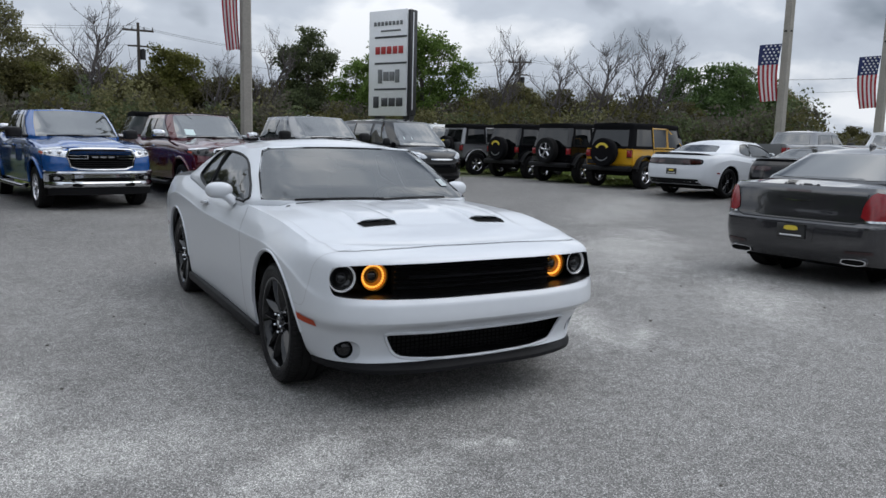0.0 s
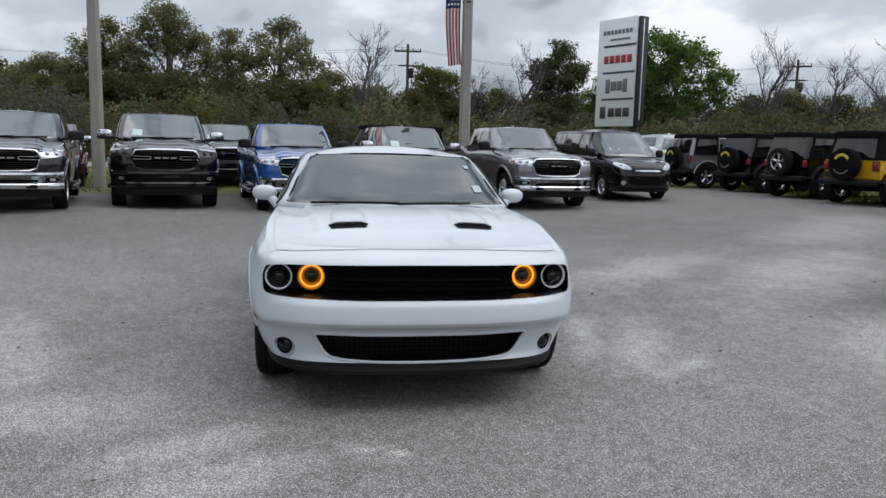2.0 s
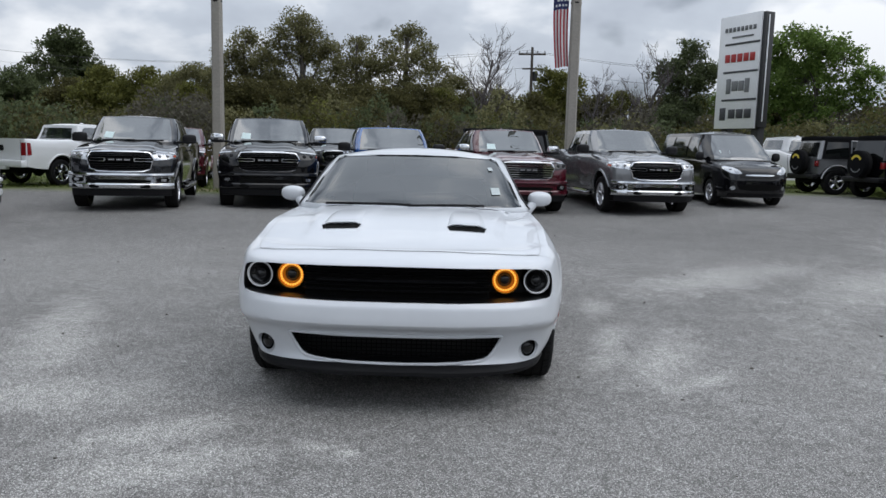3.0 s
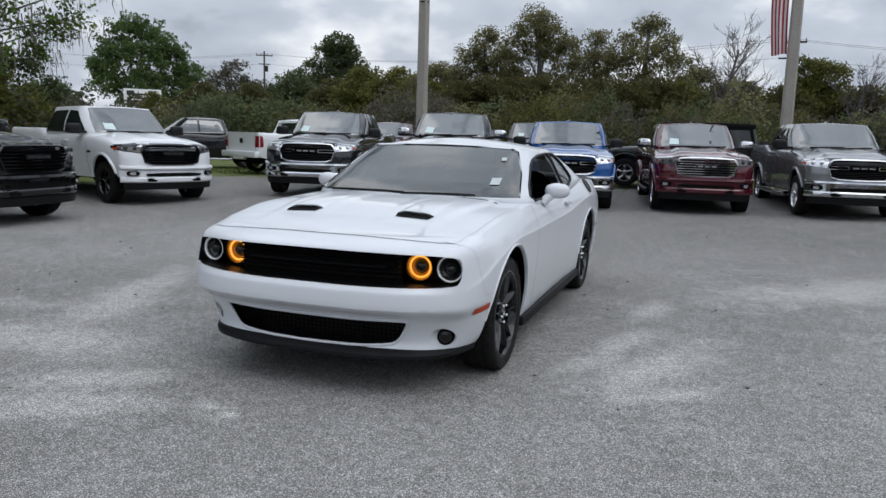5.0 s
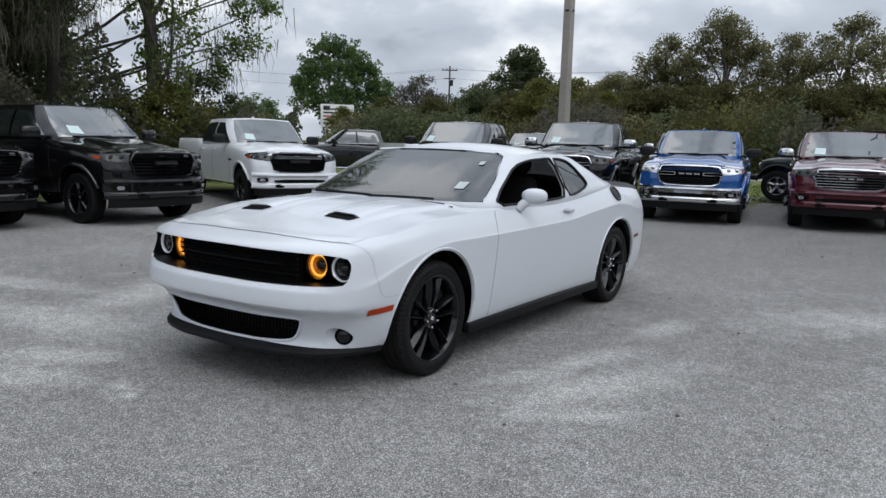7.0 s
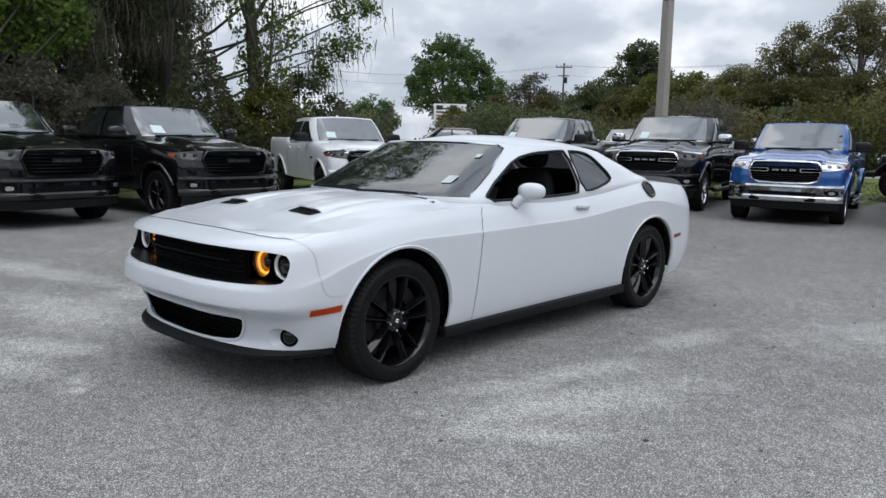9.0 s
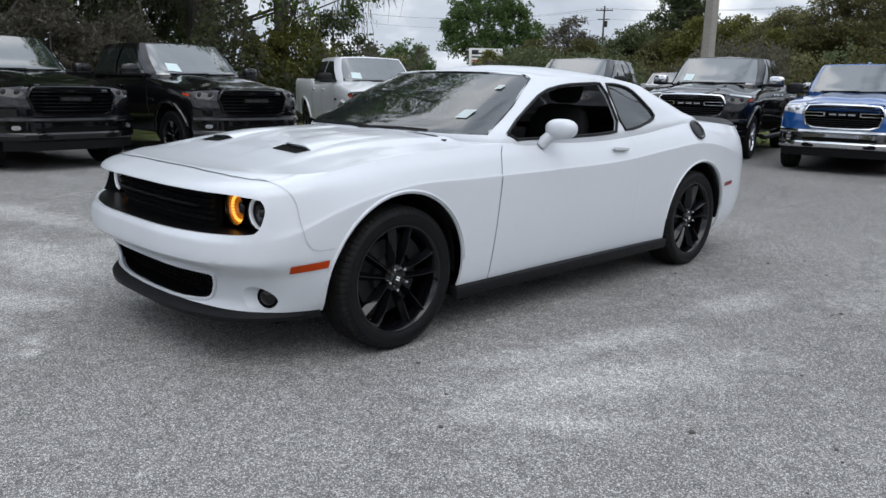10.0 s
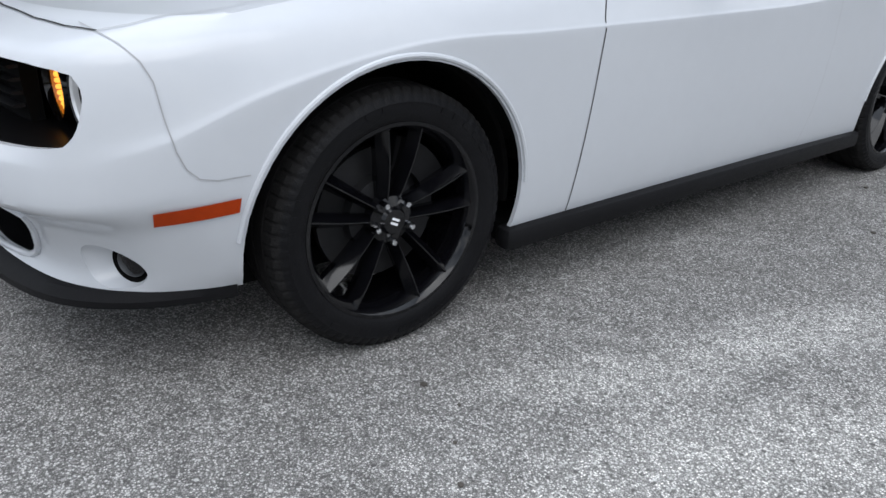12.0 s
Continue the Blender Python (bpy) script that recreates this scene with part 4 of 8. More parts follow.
        bmesh.ops.recalc_face_normals(bm, faces=bm.faces)
        return part(name, bm, m, car, label)
    # black panel, its colour darkened further to carry the deep mouth's shade
    bowed(0.645, 0.84, -2.262, 0.03, 0.51, VOID, "grille_panel", "black grille panel, darkened for the mouth's shade")
    for z in (0.685, 0.715, 0.745, 0.775, 0.805):
        bowed(z - 0.004, z + 0.004, -2.289, 0.02, 0.51, SATIN, "grille_bar")
    bowed(0.735, 0.75, -2.305, 0.03, 0.44, SATIN, "grille_bar")
    for s in (-1, 1):
        for x, kind in ((0.776, "headlight"), (0.600, "halo_light")):
            y = -2.158 if kind == "headlight" else -2.17
            yaw = 6 if kind == "headlight" else 3
            h = new(kind)
            h.parent = car
            h.matrix_basis = pose(s * x, y, 0.742, 0, 0, s * yaw)
            if kind == "headlight":
                h["label"] = "round smoked headlight with a thin bright ring"
                part("housing", lathe([(0.06, 0.080), (-0.006, 0.080), (-0.010, 0.078), (-0.006, 0.0745), (0.0, 0.074)], 40, "y"), GLOSSBLACK, h)
                part("bezel", lathe([(0.01, 0.0745), (-0.006, 0.074), (-0.008, 0.071), (-0.003, 0.0665), (0.008, 0.065)], 40, "y"), BEZEL, h, "bright lamp ring")
                part("inner_ring", lathe([(0.016, 0.061), (0.008, 0.060), (0.007, 0.0575), (0.016, 0.056)], 36, "y"), BRAKE, h)
                part("lamp_bowl", lathe([(0.034, 0.0001), (0.032, 0.035), (0.022, 0.052), (0.008, 0.066)], 32, "y"), LENSDK, h)
                part("projector_lens", lathe([(-0.004, 0.0001), (-0.001, 0.016), (0.008, 0.028), (0.018, 0.035), (0.03, 0.036)], 28, "y"), LENSDK, h)
            else:
                # a sunk cup whose sloping inner wall carries the lit ring
                h["label"] = "round dark light with a lit amber LED halo"
                part("bezel", lathe([(0.06, 0.079), (-0.012, 0.079), (-0.016, 0.0765), (-0.012, 0.074), (0.002, 0.073)], 36, "y"), GLOSSBLACK, h)
                part("amber_halo", lathe([(0.0, 0.0735), (0.004, 0.0715), (0.012, 0.062), (0.028, 0.047), (0.034, 0.040)], 40, "y"), AMBERG, h)
                for k in range(26):
                    a = 2 * math.pi * k / 26
                    part("amber_led", moved(blob((0, 0, 0), (0.0062, 0.009, 0.0062), 2.5, 8), pose(0.059 * math.cos(a), 0.012, 0.059 * math.sin(a), 0, -math.degrees(a) + 90, 0)), AMBER, h)
                part("dark_projector", lathe([(0.012, 0.0001), (0.014, 0.02), (0.022, 0.034), (0.036, 0.042)], 24, "y"), LENSDK, h)
    # lower intake mesh, trim, lip
    mesh = []
    for k in range(7):
        z = 0.305 + 0.022 * k
        mesh.append(box(-0.56, 0.56, -2.215, -2.208, z - 0.002, z + 0.002))
    for k in range(41):
        x = -0.56 + 0.028 * k
        mesh.append(box(x - 0.002, x + 0.002, -2.213, -2.206, 0.30, 0.455))
    part("intake_mesh", join(*mesh), VOID, car, "black hexagonal intake mesh", smooth=False)
    tr = [cast(tree, "y", -1, p) for p in intake]
    pts = [l - Vector((0, 0.002, 0)) for l, n in tr if l]
    part("intake_surround", tube(pts + pts[:1], 0.009, 8, False), WHITE, car, "white rolled intake surround")
    g0 = dense(coupe_net(), 170, 44)[0]
    half = [Vector(p) for p in g0 if p[1] < -1.885]
    outl = [Vector((-p.x, p.y, p.z)) for p in half[::-1]] + half[1:]
    bm = bmesh.new()
    rows = []
    for i, c in enumerate(outl):
        t = (outl[min(i + 1, len(outl) - 1)] - outl[max(i - 1, 0)]).normalized()
        o = Vector((t.y, -t.x, 0)).normalized()
        z = 0.265
        k = min(1, (c.y + 2.45) / 0.5)
        rows.append([bm.verts.new(Vector((c.x, c.y, 0)) + o * d + Vector((0, 0, zz))) for d, zz in ((-0.03, z + 0.03), (0.004, z + 0.016), (0.028 - 0.02 * k, z - 0.008), (0.030 - 0.03 * k, z - 0.028), (-0.01, z - 0.042 + 0.01 * k), (-0.10, 0.215))])
    for a, b in zip(rows[:-1], rows[1:]):
        for i in range(5):
            bm.faces.new((a[i], b[i], b[i + 1], a[i + 1]))
    bmesh.ops.recalc_face_normals(bm, faces=bm.faces)
    part("front_lip", bm, PLASTIC, car, "dark grey plastic chin spoiler")
    for s in (-1, 1):
        fz = new("fog_light")
        fz.parent = car
        fz["label"] = "round smoked fog lamp sunk in the bumper"
        hole = [(s * 0.745 + 0.0605 * math.cos(k * math.pi / 16), 0.347 + 0.0605 * math.sin(k * math.pi / 16)) for k in range(32)]
        edge = [cast(tree, "y", -1, p)[0] for p in hole]
        # the lamp looks forward and a little outward
        mid_, _ = cast(tree, "y", -1, (s * 0.75, 0.347))
        face = Matrix.Translation(mid_ + Vector((0, 0.036, 0))) @ pose(0, 0, 0, 0, 0, s * 33)
        bm = bmesh.new()
        a = [bm.verts.new(p + Vector((0, 0.001, 0))) for p in edge]
        b = [bm.verts.new(face @ Vector((0.052 * math.cos(k * math.pi / 16), 0.004, 0.052 * math.sin(k * math.pi / 16)))) for k in range(32)]
        for k in range(32):
            bm.faces.new((a[k], a[(k + 1) % 32], b[(k + 1) % 32], b[k]))
        bmesh.ops.recalc_face_normals(bm, faces=bm.faces)
        part("fog_bezel", bm, WHITE, fz)
        part("fog_housing", moved(lathe([(0.003, 0.054), (0.012, 0.046), (0.03, 0.0001)], 28, "y"), face), VOID, fz)
        part("fog_lens", moved(lathe([(-0.006, 0.0001), (-0.003, 0.030), (0.004, 0.040), (0.010, 0.043)], 28, "y"), face), GLOSSBLACK, fz, "round smoked fog lamp")
        # side markers
        part("side_marker", patch(tree, "x", s, [(-2.088, 0.481), (-1.912, 0.492), (-1.908, 0.528), (-2.092, 0.517)], 0.006, 0.03), MARKER, car, "orange side marker lamp")
        part("rear_marker", patch(tree, "x", s, [(1.90, 0.585), (2.03, 0.595), (2.03, 0.625), (1.90, 0.615)], 0.006, 0.03), REDLENS, car, "red side marker lamp")
        # arch lips, liners
        for ya in (-1.475, 1.475):
            pts = []
            for k in range(41):
                a = radians(5 + 170 * k / 40)
                py, pz = ya + (R + 0.012) * math.cos(a), 0.372 + (R + 0.012) * math.sin(a)
                l, n = cast(tree, "x", s, (py, pz))
                if l:
                    pts.append(l + n * 0.002)
            part("arch_lip", tube(pts, 0.0075, 8), WHITE, car)
            part("wheel_liner", ring_sector(R - 0.004, R + 0.012, s * 0.52, s * (0.875 if ya < 0 else 0.92), (0, ya, 0.372), radians(-6), radians(186), 36), VOID, car)
            part("liner_wall", ring_sector(0.02, R, s * 0.515, s * 0.52, (0, ya, 0.372), 0, math.pi, 24), VOID, car)
        # seams
        part("door_seam", seam(tree, "x", s, [(-0.70, 0.985), (-0.735, 0.95), (-0.772, 0.86), (-0.795, 0.60), (-0.820, 0.34), (-0.826, 0.255)], 0.0042), SEAM, car)
        part("door_seam", seam(tree, "x", s, [(0.60, 0.99), (0.62, 0.7), (0.60, 0.42), (0.56, 0.26)], 0.0013), SEAMW, car)
        part("bumper_seam", seam(tree, "x", s, [(-2.135, 0.888), (-2.10, 0.862), (-2.072, 0.83), (-2.055, 0.79), (-2.048, 0.72), (-2.036, 0.65), (-2.020, 0.61), (-1.995, 0.585), (-1.955, 0.576), (-1.885, 0.578)], 0.0028, 0.003, 0.015), SEAMW, car)
        part("bonnet_seam", seam(tree, "z", 1, [(s * 0.0, -2.232), (s * 0.40, -2.222), (s * 0.60, -2.198), (s * 0.71, -2.163), (s * 0.785, -2.12)], 0.005, 0.003), SEAM, car)
        part("bonnet_seam", seam(tree, "z", 1, [(s * 0.785, -2.117), (s * 0.80, -2.06), (s * 0.817, -1.9), (s * 0.835, -1.5), (s * 0.84, -1.1), (s * 0.825, -0.82)], 0.0026, 0.003), SEAMW, car)
        # sill
        part("sill", join(box(s * 0.88, s * 0.95, -1.092, 1.092, 0.19, 0.262, 0.018, 2), box(s * 0.5, s * 0.9, -1.05, 1.05, 0.19, 0.25)), PLASTIC, car, "dark grey plastic side sill")
        # mirror
        mr = new("door_mirror")
        mr.parent = car
        mr["label"] = "rounded white door mirror on a stalk"
        shellm = blob((0, 0, 0), (0.096, 0.06, 0.058), 2.4, 28)
        for v in shellm.verts:
            if v.co.y > 0.035:
                v.co.y = 0.035
        part("mirror_shell", moved(shellm, pose(s * 0.985, -0.305, 1.080, 0, 0, s * 14)), WHITE, mr)
        part("mirror_glass", moved(lathe([(0.0365, 0.0001), (0.0365, 0.8), ], 28, "y"), Matrix.Translation((s * 0.985, -0.305, 1.080)) @ pose(0, 0, 0, 0, 0, s * 14) @ Matrix.Diagonal((0.096, 1, 0.055, 1))), CHROME, mr)
        st = moved(tube([(0.885, -0.36, 0.985), (0.91, -0.35, 1.015), (0.945, -0.32, 1.055), (0.97, -0.30, 1.075)], [0.036, 0.034, 0.036, 0.04], 12), Matrix.Diagonal((s, 1, 1, 1)))
        if s < 0:
            bmesh.ops.reverse_faces(st, faces=st.faces)
        part("mirror_stalk", st, WHITE, mr)
        # door handle
        l, n = cast(tree, "x", s, (0.41, 0.928))
        dh = new("door_handle")
        dh.parent = car
        part("handle_bar", moved(blob((0, 0, 0), (0.014, 0.088, 0.014), 4, 14), Matrix.Translation(l + n * 0.022) @ pose(0, 0, 0, -4 * 1)), WHITE, dh)
        part("handle_cup", moved(blob((0, 0, 0), (0.006, 0.07, 0.03), 3, 14), Matrix.Translation(l + n * 0.0)), SHADEW, dh)
    # bonnet scoops
    for s in (-1, 1):
        l, n = cast(tree, "z", 1, (s * 0.385, -1.70))
        bm = bmesh.new()
        rows = []
        for k in range(9):
            t = k / 8
            y = -1.725 + 0.66 * t
            h = 0.027 * (1 - t) ** 1.3 + 0.0015
            hw = 0.128 - 0.02 * t
            r = []
            for q in range(13):
                u = -1 + 2 * q / 12
                cz, _ = cast(tree, "z", 1, (s * 0.385 + u * hw, y))
                r.append(bm.verts.new((s * 0.385 + u * hw, y + 0.02 * abs(u), cz.z - 0.004 + h * (1 - abs(u) ** 5))))
            rows.append(r)
        for a, b in zip(rows[:-1], rows[1:]):
            for i in range(12):
                bm.faces.new((a[i], a[i + 1], b[i + 1], b[i]))
        bmesh.ops.recalc_face_normals(bm, faces=bm.faces)
        bmesh.ops.solidify(bm, geom=bm.faces[:], thickness=0.006)
        part("bonnet_scoop", bm, WHITE, car, "raised bonnet scoop")
        # the shade inside the scoop is a flat black patch on the bonnet
        mo = patch(tree, "z", 1, [(s * 0.385 - 0.104, -1.785), (s * 0.385 + 0.104, -1.785), (s * 0.385 + 0.122, -1.705), (s * 0.385 - 0.122, -1.705)], 0.004, 0.05)
        part("scoop_opening", mo, VOID, car, "flat black patch for the shaded scoop mouth")
    # wipers, cowl, fuel cap, badge, antenna fin
    part("cowl", patch(tree, "z", 1, [(-0.70, -0.965), (0.70, -0.965), (0.68, -0.93), (-0.68, -0.93)], 0.002, 0.08), SATIN, car)
    for x0, x1 in ((-0.62, 0.0), (-0.02, 0.52)):
        w = new("wiper")
        w.parent = car
        pts = []
        for t in np.linspace(0, 1, 8):
            x = x0 + (x1 - x0) * t
            l, n = cast(ctree, "y", -1, (x, 1.054 + 0.010 * math.sin(t * 2.2)))
            pts.append(l + n * 0.004)
        part("wiper_arm", tube(pts, [0.006, 0.006, 0.006, 0.005, 0.005, 0.005, 0.004, 0.004], 6), SATIN, w)
        part("wiper_blade", tube([p + Vector((0, -0.004, -0.006)) for p in pts], 0.004, 5), RUBBER, w)
    l, n = cast(tree, "x", 1, (1.44, 1.035))
    fc = new("fuel_cap")
    fc.parent = car
    cm_ = Matrix.Translation(l) @ n.to_track_quat("Y", "Z").to_matrix().to_4x4()
    part("fuel_ring", moved(lathe([(0.0, 0.082), (0.008, 0.080), (0.012, 0.070), (0.008, 0.058), (0.0, 0.056)], 32, "y"), cm_), GLOSSBLACK, fc, "black fuel filler ring")
    part("fuel_lid", moved(lathe([(0.004, 0.0001), (0.006, 0.05), (0.002, 0.058)], 32, "y"), cm_), BRAKE, fc)
    # tail: light band, spoiler, plate, lower panel
    band = smooth_poly([(-0.80, 0.80), (0, 0.79), (0.80, 0.80), (0.83, 0.88), (0.79, 0.955), (0, 0.965), (-0.79, 0.955), (-0.83, 0.88)], 2)
    part("tail_panel", patch(tree, "y", 1, band, 0.006, 0.06), GLOSSBLACK, car, "gloss black tail panel")
    for s in (-1, 1):
        part("tail_light", patch(tree, "y", 1, smooth_poly([(s * 0.24, 0.83), (s * 0.77, 0.83), (s * 0.79, 0.88), (s * 0.77, 0.925), (s * 0.24, 0.93)], 1), 0.012, 0.06), DARKRED, car, "dark red tail lamp")
    bm = bmesh.new()
    rows = []
    for k in range(25):
        x = -0.86 + 1.72 * k / 24
        y = 2.40 - 0.28 * (abs(x) / 0.86) ** 4
        l, n = cast(tree, "z", 1, (x, y - 0.02))
        z = l.z if l else 1.04
        e = 0.05 * (1 - (abs(x) / 0.875) ** 8)
        rows.append([bm.verts.new(p) for p in ((x, y - 0.16, z - 0.002), (x, y - 0.02, z + e * 0.7), (x, y + 0.06, z + e), (x, y + 0.065, z + e - 0.012), (x, y + 0.02, z - 0.01))])
    for a, b in zip(rows[:-1], rows[1:]):
        for i in range(4):
            bm.faces.new((a[i], a[i + 1], b[i + 1], b[i]))
    bmesh.ops.recalc_face_normals(bm, faces=bm.faces)
    part("tail_spoiler", bm, SATIN, car, "satin black tail spoiler")
    part("rear_valance", patch(tree, "y", 1, [(-0.78, 0.315), (0.78, 0.315), (0.74, 0.45), (-0.74, 0.45)], 0.006, 0.08), PLASTIC, car, "dark grey rear valance")
    l, n = cast(tree, "y", 1, (0, 0.62))
    pl = new("dealer_plate")
    pl.parent = car
    part("plate_board", box(-0.155, 0.155, l.y + 0.004, l.y + 0.012, 0.555, 0.70, 0.002), PLATEM, pl)
    part("plate_mark", box(-0.07, 0.07, l.y + 0.0125, l.y + 0.016, 0.635, 0.68, 0.001), PLATEY, pl)
    part("plate_line", box(-0.11, 0.11, l.y + 0.0125, l.y + 0.015, 0.58, 0.60), FLAGW, pl)
    # underside and cabin
    part("underbody", box(-0.72, 0.72, -2.05, 2.25, 0.20, 0.26), VOID, car)
    part("cabin_floor", box(-0.8, 0.8, -0.9, 1.5, 0.40, 0.46), CABIN, car)
    part("dashboard", blob((0, -0.72, 0.90), (0.78, 0.26, 0.12), 4, 24), CABIN, car, "dark dashboard")
    for s in (-1, 1):
        seat(car, s * 0.37, 0.12, 0.56, CABIN)
        part("door_trim", box(s * 0.80, s * 0.85, -0.7, 0.66, 0.45, 1.0, 0.02), CABIN, car)
    part("rear_bench", join(blob((0, 0.98, 0.62), (0.6, 0.25, 0.12), 4), moved(blob((0, 0, 0.28), (0.6, 0.09, 0.32), 4), pose(0, 1.22, 0.6, -18))), CABIN, car)
    part("parcel_shelf", box(-0.62, 0.62, 1.2, 1.75, 0.98, 1.02), CABIN, car)
    part("steering_wheel", moved(join(lathe([(0.0, 0.165), (0.014, 0.18), (0.0, 0.195), (-0.014, 0.18)], 36, "y", closed=True), blob((0, 0, 0), (0.07, 0.03, 0.05), 3), box(-0.17, 0.17, -0.012, 0.012, -0.018, 0.018, 0.006)), pose(0.37, -0.36, 0.93, -24)), CABIN, car)
    part("inner_mirror", blob((0, -0.18, 1.34), (0.11, 0.02, 0.035), 3), CABIN, car)
    for s in (-1, 1):
        for ya in (-1.475, 1.475):
            wheel(car, s * 0.822, ya, 0.364, 0.235, 0.268, GLOSSBLACK, "v", 72, s).matrix_basis @= pose(0, 0, 0, -6 * s)
    return car


hero = coupe()
hero.matrix_basis = pose(0.036, 0, 0)


# ---- pickup trucks ----
def truck_net():
    st = [(0, -0.87), (0.5, -0.85), (0.80, -0.78), (0.955, -0.66), (1.0, -0.45), (1.025, 0.0), (1.015, 0.48), (1.005, 0.8), (1.01, 1.7), (1.01, 2.95), (1.01, 3.12), (1.025, 3.67), (1.01, 4.6), (0.985, 4.86), (0.7, 4.9), (0, 4.9)]
    top = [1.175, 1.175, 1.165, 1.16, 1.19, 1.24, 1.285, 1.31, 1.32, 1.335, 1.39, 1.40, 1.41, 1.415, 1.415, 1.415]
    low = [0.55, 0.55, 0.55, 0.55, 0.53, 0.50, 0.47, 0.46, 0.46, 0.46, 0.47, 0.50, 0.55, 0.60, 0.62, 0.62]
    front = [1, 1, 1, 1, 0.6, 0.1, 0, 0, 0, 0, 0, 0, 0, 0, 0, 0]
    net = []
    for v, kx, lean in ((0, 0.955, 0.0), (0.25, 0.985, 0.0), (0.5, 1.0, 0.0), (0.70, 1.0, 0.015), (0.86, 0.985, 0.05), (0.96, 0.955, 0.12), (1.0, 0.915, 0.22)):
        net.append([(x * kx if 3 < i < 13 else x * (1 + (kx - 1) * 0.6), y + f * lean, lo + v * (t - lo)) for i, ((x, y), t, lo, f) in enumerate(zip(st, top, low, front))])
    return net


def truck_crown(x, y, u):
    z = 0.05 * (1 - u * u)
    a = abs(x)
    z += 0.045 / (1 + math.exp((a - 0.56) * 30)) - 0.018 / (1 + math.exp((a - 0.20) * 30))
    return z * min(1, max(0, (y + 0.66) / 0.35)) ** 0.6


def cab_net():
    base = [(0, 0.56, 1.325), (0.45, 0.61, 1.325), (0.76, 0.75, 1.315), (0.89, 0.97, 1.305), (0.925, 1.4, 1.315), (0.925, 2.45, 1.328), (0.905, 2.95, 1.338), (0.5, 3.02, 1.338), (0, 3.02, 1.338)]
    roof = [(0, 1.34, 1.905), (0.43, 1.355, 1.902), (0.665, 1.40, 1.894), (0.745, 1.52, 1.888), (0.765, 1.80, 1.892), (0.765, 2.4, 1.888), (0.745, 2.78, 1.870), (0.45, 2.85, 1.870), (0, 2.86, 1.870)]
    net = [[(x * 0.98, y, z - 0.10) for x, y, z in base]]
    for v in (0, 0.35, 0.7, 0.93, 1.0):
        row = []
        for i, (b, r) in enumerate(zip(base, roof)):
            p = np.array(b) * (1 - v) + np.array(r) * v
            bow = 0.035 * math.sin(math.pi * v)
            if 3 <= i <= 5:
                p[0] += bow
            elif i < 3:
                p[1] -= bow * 0.8
            row.append(p)
        net.append(row)
    return net


TRUCK_SKIN = {}


